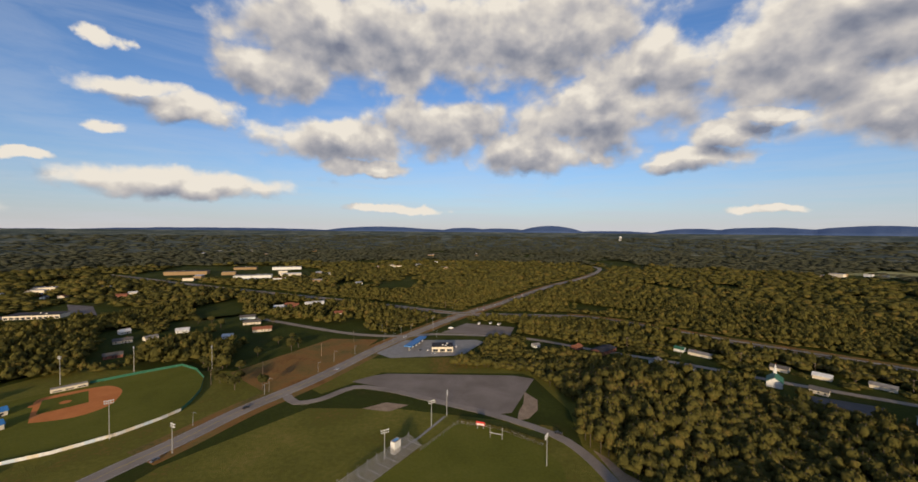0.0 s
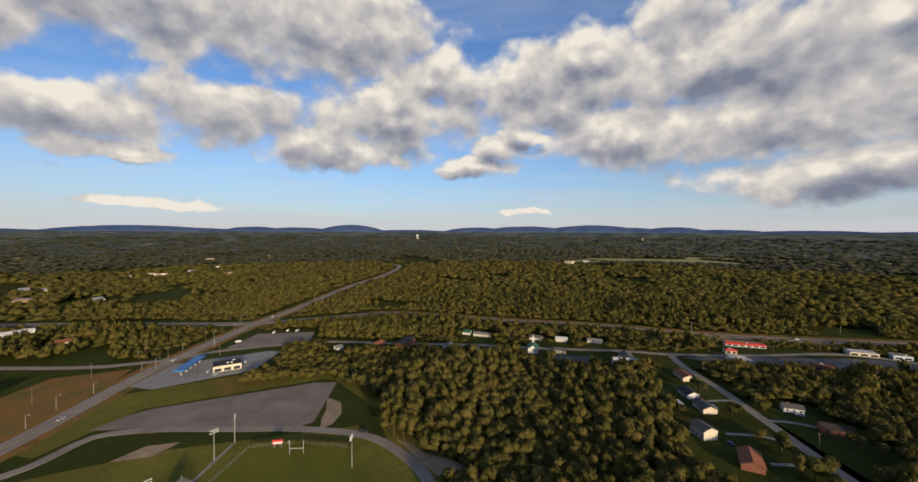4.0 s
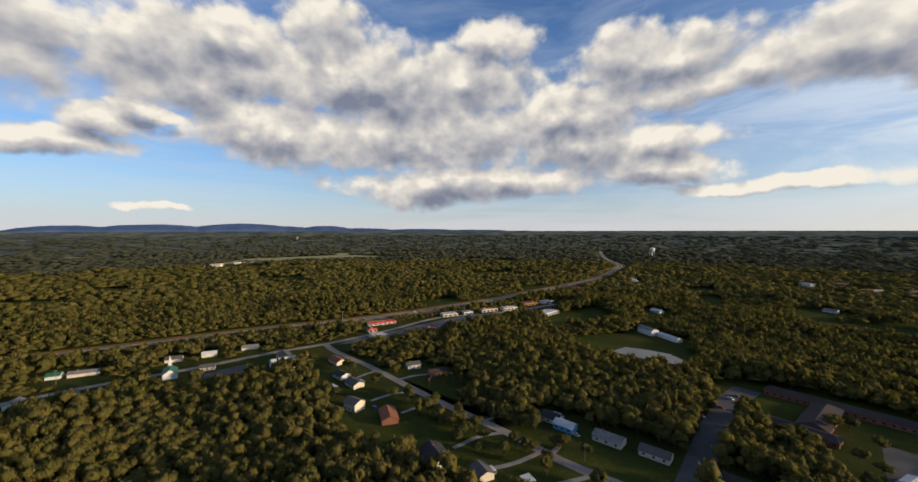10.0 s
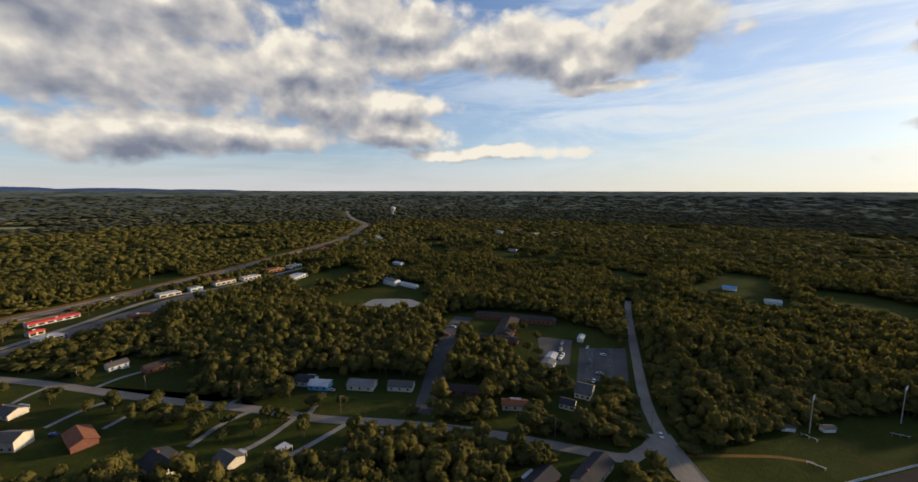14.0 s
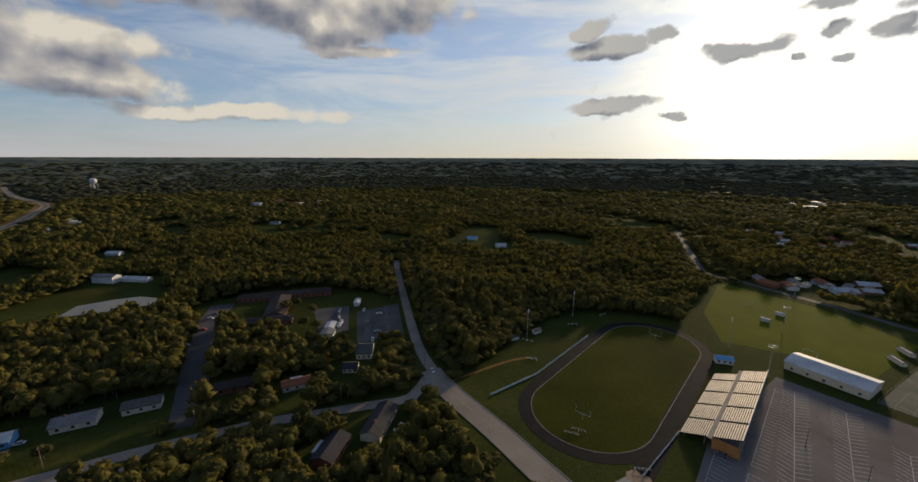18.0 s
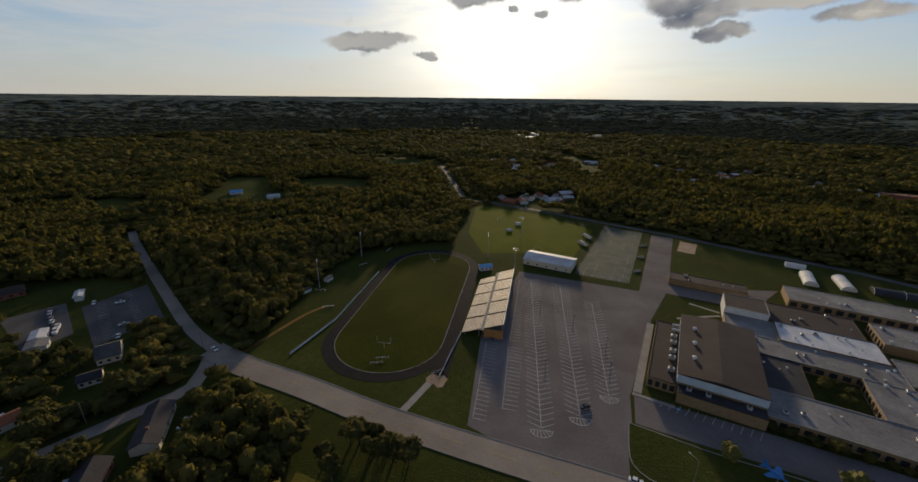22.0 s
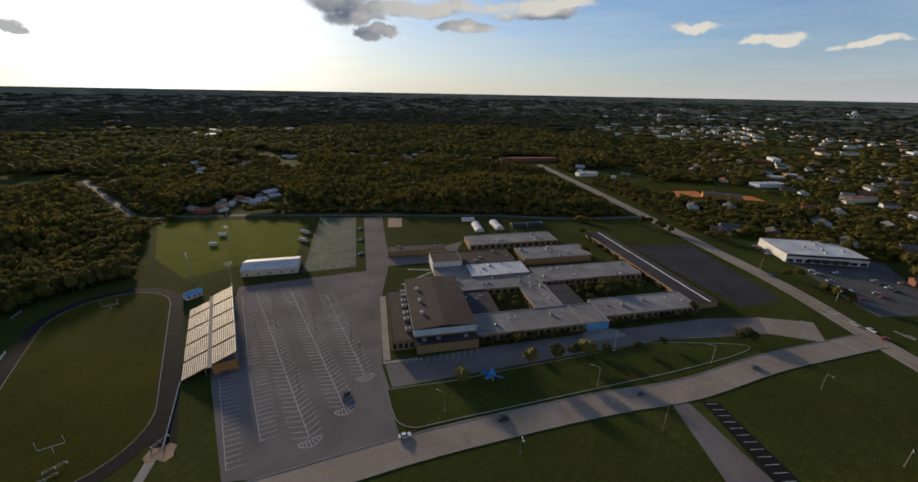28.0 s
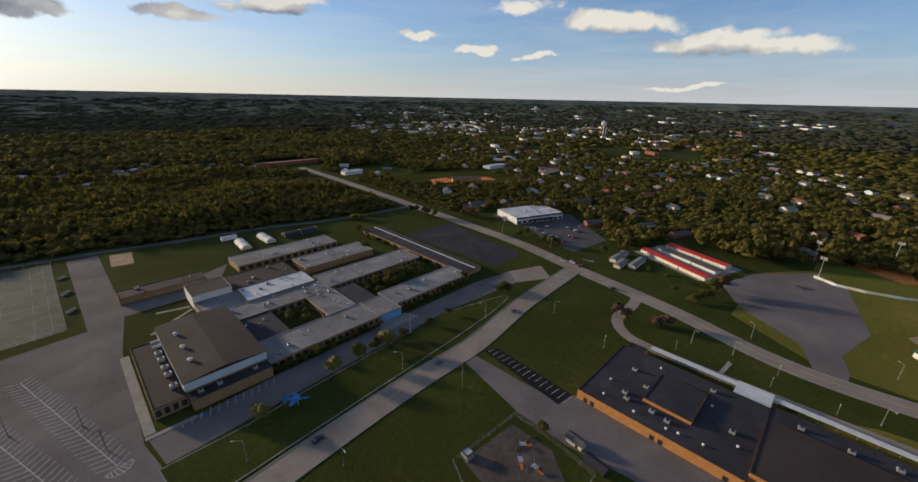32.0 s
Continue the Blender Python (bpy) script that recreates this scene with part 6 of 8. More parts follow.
def school_grounds():
    # display jet on a pylon
    t = thing("display_jet", (-101, -102, 0), radians(118), "blue display jet mounted on a post", "aircraft")
    part("pylon", bm_tube((0, 0, 0), (0, 0, 3.2), 0.3, 0.2, 10), METAL, t)
    fus = bmesh.new()
    prof = [(-6.0, 0.25), (-4.5, 0.6), (-1, 0.75), (2.5, 0.65), (4.8, 0.35), (6.4, 0.03)]
    rings = [[fus.verts.new((x, r * math.cos(2 * math.pi * i / 12), 3.9 + r * math.sin(2 * math.pi * i / 12))) for i in range(12)] for x, r in prof]
    for a, b in zip(rings, rings[1:]):
        for i in range(12):
            fus.faces.new((a[i], b[i], b[(i + 1) % 12], a[(i + 1) % 12]))
    fus.faces.new(rings[0])
    bmesh.ops.recalc_face_normals(fus, faces=fus.faces)
    part("fuselage", fus, BLUE, t)
    for s in (-1, 1):
        part("wing", bm_prism([(1.5, s * 0.5), (-1.8, s * 4.6), (-3.0, s * 4.6), (-2.6, s * 0.5)], 3.7, 3.86), BLUE, t)
        part("tailplane", bm_prism([(-4.3, s * 0.3), (-5.6, s * 2.0), (-6.2, s * 2.0), (-5.9, s * 0.3)], 3.95, 4.05), BLUE, t)
    fin = bmesh.new()
    lo = [fin.verts.new((x, -0.06, z)) for x, z in ((-3.6, 4.4), (-5.4, 6.6), (-6.3, 6.6), (-6.0, 4.1))]
    hi = [fin.verts.new((v.co.x, 0.06, v.co.z)) for v in lo]
    fin.faces.new(lo)
    fin.faces.new(hi[::-1])
    for i in range(4):
        fin.faces.new((lo[i], hi[i], hi[(i + 1) % 4], lo[(i + 1) % 4]))
    bmesh.ops.recalc_face_normals(fin, faces=fin.faces)
    part("fin", fin, BLUE, t)
    can = bmesh.new()
    bmesh.ops.create_icosphere(can, subdivisions=2, radius=0.55, matrix=Matrix.Translation((2.4, 0, 4.45)) @ Matrix.Diagonal((2.2, 0.8, 0.8, 1)))
    part("canopy", can, GLASS, t)
    t.scale = (0.85, 0.85, 0.85)
    # flagpole and its pad
    t = thing("flagpole", (-165, -82, 0), 0, "tall white flagpole before the entrance", "flagpole")
    part("pole", bm_tube((0, 0, 0), (0, 0, 12), 0.1, 0.05), WHITE, t)
    part("footing", bm_tube((0, 0, 0), (0, 0, 0.3), 0.6, None, 12), CONCRETE, t)
    part("finial", bm_tube((0, 0, 12), (0, 0, 12.2), 0.12, None, 8), METAL, t)
    tagged(part("forecourt", bm_prism([at_school(86, -6)[:2], at_school(112, -5)[:2], at_school(108, 3.4)[:2], at_school(90, 3.4)[:2]], -0.1, 0.11), CONCRETE), "pale concrete forecourt before the entrance", "pavement", kind="structure")
    for a0, a1, b0, b1 in ((-16.5, -13, -2, 62), (-16.5, 0, -4.5, -2.6)):
        tagged(part("pavement", bm_prism([at_school(*q)[:2] for q in ((a0, b0), (a1, b0), (a1, b1), (a0, b1))], -0.1, 0.2), CONCRETE), "pale concrete pavement beside the gymnasium", "pavement", kind="structure")
    for pts in ([(-14, 64), (-2, 64), (20, 84), (20, 100), (4, 96)], [(-15, -2.4), (-1, -2.4), (-1, 4), (-12.5, 4)]):
        tagged(part("lawn", bm_prism([at_school(*q)[:2] for q in pts], -0.1, 0.14), GRASS), "small green lawn beside the gymnasium", "lawn", kind="structure")
    for pts in ([(-2, 76), (20, 92)], [(4, 100), (20, 96)]):
        tagged(part("path", bm_ribbon([Vector(at_school(*q)[:2]) for q in pts], 1.8, -0.1, 0.17), CONCRETE), "pale concrete path over the lawn", "path", kind="structure")
    tagged(part("service_yard", bm_prism([at_school(*q)[:2] for q in ((-8, 108), (42, 110), (44, 124), (56, 150), (36, 140), (36, 124), (-9, 124), (-14, 112))], -0.1, 0.1), LOTTOP), "grey service yard behind the stage", "ground", kind="structure")
    island = [(-60.5, -125), (-56.5, -113), (-55.5, -106), (-59, -100.5), (-66, -97.5), (-87, -89.5), (-137, -70), (-173, -56), (-212, -43), (-224, -44), (-190, -72), (-180, -77.5), (-157, -85.5), (-110, -104), (-88, -112), (-70, -120.5)]
    line = smooth_line(island + island[:1], 2.5)[:-1]
    tagged(part("lawn", bm_prism([tuple(q) for q in line], -0.1, 0.16), GRASS), "long grass island between the road and the school drive", "lawn", kind="structure")
    tagged(part("kerb", bm_ribbon(line, 0.35, -0.1, 0.2, closed=True), CONCRETE), "pale concrete kerb round the grass island", "kerb", kind="structure")
    # planting along the front
    rng = random.Random(8)
    for i in range(26):
        a = 36 + i * 5.1
        if 86 < a < 108:
            continue
        b = 1.6 if a < 90 else 6.6
        shrub(*at_school(a + rng.uniform(-1, 1), b + rng.uniform(-0.6, 0.6))[:2], rng.uniform(0.9, 1.7))
    for i in range(14):
        shrub(*at_school(166.2 + rng.uniform(-0.4, 0.4), 32 + i * 7.5 + rng.uniform(-2, 2))[:2], rng.uniform(1.3, 2.4))
    for i in range(20):
        a = 33 + i * 6.8
        if not 86 < a < 108:
            shrub(*at_school(a + rng.uniform(-1.5, 1.5), (1.9 if a < 90 else 6.9))[:2], rng.uniform(1.6, 2.5), "dark green shrub before the school windows")
    for a, b, h, r in ((52, 0.5, 6, 2.6), (74, 0.5, 5, 2.2), (88.5, 0, 4.5, 1.6), (108.5, 4.5, 5, 1.8), (130, 4.5, 5.5, 2.0), (150, 4.5, 5, 1.8), (56, 40, 6, 3.2), (62, 34, 5, 2.8), (60, 45, 5, 2.6), (65, 40, 5.5, 2.6), (128, 44, 9, 4.5), (122, 40, 7, 3.5), (134, 40, 6, 3), (112, 34, 5, 2.4), (110, 48, 5, 3), (140, 48, 6, 3), (120, 50, 5, 2.6), (150, 40, 5, 2.6), (126, 38, 10, 4.6), (133, 46, 8, 4), (118, 46, 6, 3.4), (144, 44, 6, 3.4), (156, 46, 5, 3), (108, 42, 4.5, 2.6), (165, 10, 7, 2.4), (146, 104, 8, 3.2), (165, 145, 8, 3), (116, 120, 6, 2.4)):
        tree(*at_school(a, b)[:2], h, r, "green", "small leafy tree beside the school")
    tagged(part("court_lawn", bm_prism([at_school(*q)[:2] for q in ((49.5, 24), (71, 24), (71, 52), (49.5, 52))], -0.1, 0.12), GRASS), "shaded grass in the courtyard", "lawn", kind="structure")
    for x, y, h, r, tone in ((-90, -110, 7.5, 3.4, "gold"), (-121, -99, 9.5, 3.8, "gold"), (-134, -94, 9, 3.6, "green"), (-150, -87, 10, 4.4, "gold"), (-144, -91, 7, 3.2, "green"), (-160, -84, 5, 2.6, "green"), (-233, -45, 6, 4.0, "green"), (-228, -48, 5, 3, "green"), (-348, -50, 8, 3.6, "green"), (-342, -56, 7, 3.2, "green"), (-156, -90, 5, 2.4, "green"), (-176, -76, 4, 2, "green"), (-190, -70, 4, 2, "green")):
        tree(x, y, h, r, tone)
    # hoop houses and sheds behind
    for x, y, a, L, W, cover in ((-240, -291, -28, 12, 5, WHITE), (-233, -268, 62, 22, 8, WHITE), (-252, -262, 66, 22, 8, WHITE), (-276, -246, -26, 30, 9, DARK)):
        t = thing("hoop_house", (x, y, 0), radians(a), "white arched hoop greenhouse" if cover is WHITE else "arched hoop greenhouse with a dark shade cover", "greenhouse", "greenhouses")
        bm, k = bmesh.new(), 9
        prof = [(W / 2 * math.cos(math.pi * i / k), 3.6 * math.sin(math.pi * i / k) ** 0.8 if 0 < i < k else 0) for i in range(k + 1)]
        lo, hi = [bm.verts.new((-L / 2, y_, z)) for y_, z in prof], [bm.verts.new((L / 2, y_, z)) for y_, z in prof]
        bm.faces.new(lo)
        bm.faces.new(hi[::-1])
        for i in range(k + 1):
            bm.faces.new((lo[i], hi[i], hi[(i + 1) % (k + 1)], lo[(i + 1) % (k + 1)]))
        bmesh.ops.recalc_face_normals(bm, faces=bm.faces)
        part("cover", bm, cover, t)
        for q in (-1, 0, 1):
            hoop = bm_pipe([(q * L / 2 * 1.01, ya * 1.02, za * 1.02) for ya, za in prof], 0.12, 5)
            part("hoop", hoop, WHITE, t)
    tagged(part("sand_court", bm_prism([(-179, -344), (-190, -336), (-176, -312), (-165, -319)], -0.1, 0.1), SAND), "small sandy court on the lawn", "court", kind="structure")
    for x, y, a in ((-73, -100, 60), (-136, -72, 60), (-194, -48, 60), (-257, -27, 60)):
        street_lamp(x, y, a - 120)
    for x, y, a in ((-214, -11, 60), (-83, -68, 60), (-187, 17, 0), (-208, 61, 30), (-204, 79, 30), (-225, 93, 210), (-171, 122, 30), (-186, 145, 30), (-209, 147, 200), (-325, -26, 30), (-346, -73, 30), (-397, -121, 30)):
        street_lamp(x, y, a, 8.0, 2.0)
    p = [(-140, -44), (-134, -42)]
    for q in p:
        utility_pole(*q, 60, 9)


school_grounds()


# ---- beside the elementary school ----
def playground():
    ring = [(-126, -17), (-97, -33), (-84, -22), (-94, 8), (-108, 14), (-118, -1)]
    fence(ring + ring[:1], 1.8, METAL, "grey chain-link fence round the playground", 3.0)
    house(-120, 7, 60, 6.5, 3.2, 2.4, SHINGLE, CREAM, "small cream shed beside the drive", 0.6, name="shed", windows=0)
    house(-112, 14, 60, 8, 3, 2.4, ROOF_DARK, DARK, "small dark shed beside the drive", 0.5, name="shed", windows=0)
    flat_building(-101, -29, 60, 3.4, 3.4, 2.4, ROOF_WHITE, METAL, "small white-roofed shelter in the playground", "play_shelter", None, 0)
    for x, y, a in ((-106, -12, 20), (-104, -7, 60), (-111, -12, 110)):
        t = thing("climbing_frame", (x, y, 0.07), radians(a), "small orange and blue climbing frame", "climbing frame", "play equipment")
        for i in range(2):
            for j in range(2):
                part("post", bm_tube((i * 2.2, j * 1.6, 0), (i * 2.2, j * 1.6, 2.6), 0.07), CLAY if i else SKYBLUE, t)
        part("platform", bm_box(0, 2.2, 0, 1.6, 1.2, 1.3), METAL, t)
        part("slide", bm_prism([(2.2, 0.4), (4.6, 0.4), (4.6, 1.2), (2.2, 1.2)], 0.5, 0.62), CLAY, t)
    for i in range(8):
        shrub(-118 + i * 1.2, -8 - i * 0.7, 0.5, "small brown tuft on the play surface")
    for x, y, h, r, tone in ((-223, 24, 9, 3.2, "rust"), (-221, 29, 8, 3.0, "rust"), (-222, 50, 7.5, 4.0, "rust"), (-218, 46, 7, 3.4, "rust"), (-283, 92, 13, 5.5, "rust"), (-279, 86, 10, 4.2, "green"), (-268, 80, 7, 4, "green"), (-262, 74, 6, 3.4, "green"), (-121, -5, 5, 2.2, "green"), (-258, 70, 5, 3, "green"), (-290, 60, 5, 2.4, "green"), (-300, 50, 5, 2.2, "green"), (-272, 62, 4, 2, "green")):
        tree(x, y, h, r, tone)
    tagged(part("loop_drive", bm_ribbon(smooth_line([(-262, 40), (-240, 34), (-222, 25), (-207, 27), (-198, 36), (-186, 60), (-174, 88), (-163, 114), (-152, 142), (-150, 165), (-164, 180)], 4), 6.5, -0.2, 0.12), ROADTOP), "grey loop drive before the low school", "road", kind="structure")
    tagged(part("crosswalk_path", bm_ribbon([Vector((-180, 66)), Vector((-196, 76))], 2.0, -0.1, 0.13), CONCRETE), "pale path to the road", "path", kind="structure")
    for x, y, h in ((-198, 52, 5), (-188, 72, 5), (-182, 88, 5), (-172, 108, 5), (-192, 94, 6)):
        t = thing("lamp_post", (x, y, 0), 0, "short pale lamp post on the verge", "lamp post", "lamp posts")
        part("pole", bm_tube((0, 0, 0), (0, 0, h), 0.07), METAL, t)
        part("lamp_head", bm_tube((0, 0, h), (0, 0, h + 0.35), 0.16, 0.2, 8), WHITE, t)


playground()


# ---- grocery store, storage units ----
def west_shops():
    flat_building(-412, -58, 134, 58, 38, 6.5, ROOF_WHITE, WHITE, "large white-roofed grocery store with a dark canopy", "store", DARK, 6)
    part("canopy", bm_box(-14, 14, -23.5, -19.3, 3.2, 3.8), ROOF_DARK, bpy.data.objects["store"], "dark entrance canopy")
    rng = random.Random(4)
    cols = ["white", "silver", "black", "red", "grey", "blue", "tan"]
    a, b = Vector((-372, -48)), Vector((-340, -12))
    for row in range(5):
        off = Vector((-13, 14)) * row * 0.85
        for i in range(9):
            if rng.random() < 0.5:
                p = a.lerp(b, i / 9) + off + Vector((rng.uniform(-0.4, 0.4), rng.uniform(-0.4, 0.4)))
                if not (p.x < -388 and p.y < -20):
                    car(p.x, p.y, 135 + rng.choice((0, 180)), rng.choice(cols))
    for i in range(7):
        if i != 3:
            car(-398 + i * 3.4 * 0.7, -92 + i * 3.4 * 0.75, 135, rng.choice(cols))
    for (x, y), (u, v), n in (((-345, 50), (-299, 88), 14), ((-365, 72), (-329, 108), 13)):
        p, q = Vector((x, y)), Vector((u, v))
        c, L = (p + q) / 2, (q - p).length
        t = house(c.x, c.y, math.degrees(math.atan2(v - y, u - x)), L, 7.4, 2.8, RED, WHITE, "long white storage building with a bright red roof", 0.8, name="storage_units", windows=0)
        for i in range(n):
            for s in (-1, 1):
                part("roller_door", bm_box(-L / 2 + L * (i + 0.18) / n, -L / 2 + L * (i + 0.82) / n, s * 3.7 - 0.06, s * 3.7 + 0.06, 0.1, 2.3), CREAM, t)
    p, q = Vector((-356, 62)), Vector((-314, 98))
    c = (p + q) / 2
    house(c.x, c.y, math.degrees(math.atan2(36, 42)), 54, 6, 2.6, SHINGLE, WHITE, "long white storage building with a dark roof", 0.5, name="storage_units", windows=0)
    for x, y, L in ((-321, 29, 24), (-312, 42, 22), (-306, 30, 16)):
        house(x, y, 155, L, 5, 2.6, ROOF_GREY, CREAM, "low grey storage shed", 0.5, name="storage_shed", windows=4)
    flat_building(-557, -177, 115, 42, 24, 7, ROOF_BROWN, BRICK_ORANGE, "orange brick building beside the ball park", "brick_building", None, 2)
    tagged(part("park_infield", bm_prism([(-551, -237), (-580, -217), (-560, -192), (-520, -217)], -0.1, 0.09), CLAY), "orange clay infield of the far ball park", "field", kind="structure")
    tagged(part("park_infield", bm_prism([(-596, -185), (-612, -160), (-596, -140), (-582, -160)], -0.1, 0.09), CLAY), "orange clay patch of the far ball park", "field", kind="structure")
    tagged(part("park_lot", bm_prism([(-478, -228), (-500, -252), (-545, -175), (-520, -165)], -0.1, 0.06), LOTTOP), "grey car park by the ball park", "ground", kind="structure")


west_shops()


# ---- ball fields and the playing field ----
def ball_fields():
    out = [(-184, 266), (-190, 288), (-203, 312), (-222, 331), (-241, 341), (-262, 322), (-283, 300), (-306, 272), (-318, 250), (-300, 226), (-270, 205), (-240, 188), (-215, 205), (-197, 224), (-186, 244)]
    tagged(part("outfield", bm_prism(out, -0.2, 0.05), PARK), "mown green baseball outfield", "field", kind="structure")
    dia = [Vector(p) for p in ((-263, 238), (-280, 256), (-292, 273), (-272, 294), (-262, 296), (-249, 289), (-240, 275), (-236, 262), (-243, 246))]
    tagged(part("infield", bm_prism([tuple(q) for q in smooth_line([tuple(q) for q in dia] + [tuple(dia[0])], 4)[:-1]], -0.2, 0.075), CLAY), "orange clay infield", "field", kind="structure")
    tagged(part("infield_grass", bm_prism([(-270, 249), (-288, 270), (-272, 287), (-254, 268)], -0.2, 0.09), PARK), "square of grass inside the infield", "field", kind="structure")
    for p in ((-270, 268), (-285, 262)):
        bm = bm_tube((*p, 0.0), (*p, 0.12), 3.2, 3.0, 20)
        tagged(part("clay_circle", bm, CLAY), "round orange clay mound", "field", kind="structure")
    ads = [WHITE, CREAM, WHITE, PALE_BLUE, WHITE, CREAM]
    fence([(-300, 226), (-270, 205), (-240, 188), (-215, 205), (-197, 224), (-186, 244), (-182, 256)], 2.0, ads, "white outfield fence of painted boards", 4.0, True)
    fence([(-182, 256), (-184, 268), (-190, 288), (-203, 312), (-222, 331), (-241, 341), (-262, 322), (-283, 300)], 2.2, GREEN, "dark green outfield fence", 4.0, True)
    for x, y, a in ((-269, 324, 220), (-303, 297, 250), (-206, 327, 200), (-198, 221, 130), (-330, 250, 300)):
        stadium_light(x, y, a, 22)
    flat_building(-289, 290, 48, 20, 4, 2.6, ROOF_GREY, CREAM, "long low dugout beside the infield", "dugout", None, 0)
    for x, y, w, d, a in ((-277, 226, 16, 9, 62), (-293, 246, 10, 7, 62), (-325, 263, 10, 8, 40)):
        house(x, y, a, w, d, 3.2, BLUE, CREAM, "cream concession shed with a bright blue roof", 1.8, name="concession_shed", windows=2)
    tagged(part("clay_strip", bm_prism([(-232, 178), (-240, 188), (-262, 186), (-256, 176)], -0.1, 0.06), SAND), "grey gravel patch outside the fence", "ground", kind="structure")
    # second field
    tagged(part("infield", bm_prism([(-371, 205), (-385, 214), (-372, 240), (-348, 232), (-345, 222)], -0.2, 0.075), CLAY), "orange clay infield of the second ball field", "field", kind="structure")
    tagged(part("outfield", bm_prism([(-330, 160), (-316, 185), (-312, 215), (-316, 250), (-360, 262), (-400, 230), (-392, 200), (-370, 180)], -0.2, 0.05), PARK), "mown green outfield of the second ball field", "field", kind="structure")
    fence([(-334, 164), (-322, 172), (-316, 186), (-313, 205), (-313, 225)], 2.0, ads, "curved white outfield fence", 4.0, True)
    for x, y, a, w in ((-379, 246, 60, 16), (-395, 205, 150, 14)):
        flat_building(x, y, a, w, 4, 2.8, ROOF_WHITE, PALE_BLUE, "pale blue dugout with a metal roof", "dugout", None, 0)
    for x, y, a in ((-329, 164, 300), (-370, 178, 300), (-392, 240, 120)):
        stadium_light(x, y, a, 18)
    house(-231, 172, 20, 11, 8, 3.0, GREEN, WHITE, "white shed with a green roof by the ball fields", 1.4, name="concession_shed", windows=2)
    # playing field north of the camera
    pitch = [(-22, 210), (0, 243), (24, 236), (46, 218), (54, 200), (50, 130), (-60, 130), (-40, 188)]
    tagged(part("playing_field", bm_prism(pitch, -0.2, 0.05), PARK), "mown green playing field with a goal post", "field", kind="structure")
    a0, a1 = Vector((-20, 217)), Vector((-42, 182))
    ax = (a1 - a0).normalized()
    t = thing("bleacher", (*a0, 0), math.atan2(ax.y, ax.x), "long grey metal bleacher beside the playing field", "bleacher", "bleachers")
    for i in range(12):
        part("bench", bm_box(0, 52, -i * 0.8 - 0.1, -i * 0.8 + 0.3, 0.5 + i * 0.32, 0.58 + i * 0.32), BENCH, t)
        part("footboard", bm_box(0, 52, -i * 0.8 - 0.5, -i * 0.8 - 0.12, 0.2 + i * 0.32, 0.26 + i * 0.32), METAL, t)
    for i in range(9):
        part("frame", bm_box(0.2 + i * 6.4, 0.35 + i * 6.4, -9.2, 0.2, 0, 0.3), METAL, t)
        part("back_post", bm_box(0.2 + i * 6.4, 0.35 + i * 6.4, -9.3, -9.15, 0, 5.2), METAL, t)
    c = a0 + ax * 13
    n = Vector((ax.y, -ax.x))
    box = flat_building(c.x + n.x * 7.5, c.y + n.y * 7.5, math.degrees(math.atan2(ax.y, ax.x)), 5, 3, 6.8, SKYBLUE, WHITE, "white press box with a light blue roof on the bleacher", "press_box", None, 0)
    t = thing("goal_post", (22.5, 225, 0), radians(-22), "white metal football goal post", "goal post", "goal posts")
    part("crossbar", bm_tube((-3.6, 0, 3), (3.6, 0, 3), 0.1), WHITE, t)
    for s in (-1, 1):
        part("upright", bm_tube((s * 3.6, 0, 0), (s * 3.6, 0, 7.5), 0.09), WHITE, t)
    t = thing("scoreboard", (14, 236, 0), radians(-15), "red and white scoreboard on two posts", "scoreboard")
    part("board", bm_box(-2.6, 2.6, -0.15, 0.15, 2.2, 4.6), RED, t)
    part("panel", bm_box(-2.3, 2.3, -0.2, -0.155, 2.4, 3.4), WHITE, t)
    for s in (-1.8, 1.8):
        part("post", bm_box(s - 0.1, s + 0.1, 0.16, 0.36, 0, 4.4), METAL, t)
    fence([(-20, 212), (0, 243), (24, 236.5), (48, 218)], 1.6, METAL, "grey chain-link fence round the playing field", 3.0)
    for i in range(24):
        p = Vector((2, 245)).lerp(Vector((50, 219)), i / 23)
        q = p + Vector((0, 3.5 * math.sin(math.pi * i / 23)))
        shrub(q.x, q.y, 1.5, "clipped green hedge bush along the fence")
    for x, y, a in ((-38, 203, -60), (-16, 239, -60), (-7, 253, 0), (46, 199, 150), (-152, 207, 60)):
        stadium_light(x, y, a, 16)
    for i in range(7):
        p = LINES["highway"][int(len(LINES["highway"]) * (0.36 + i * 0.022))]
        street_lamp(p.x - 9, p.y + 3, -30, 8, 2)
    tagged(part("path", bm_ribbon([Vector((-8, 252)), Vector((-22, 226)), Vector((-30, 214))], 1.6, -0.1, 0.1), CONCRETE), "pale path to the bleacher", "path", kind="structure")


ball_fields()


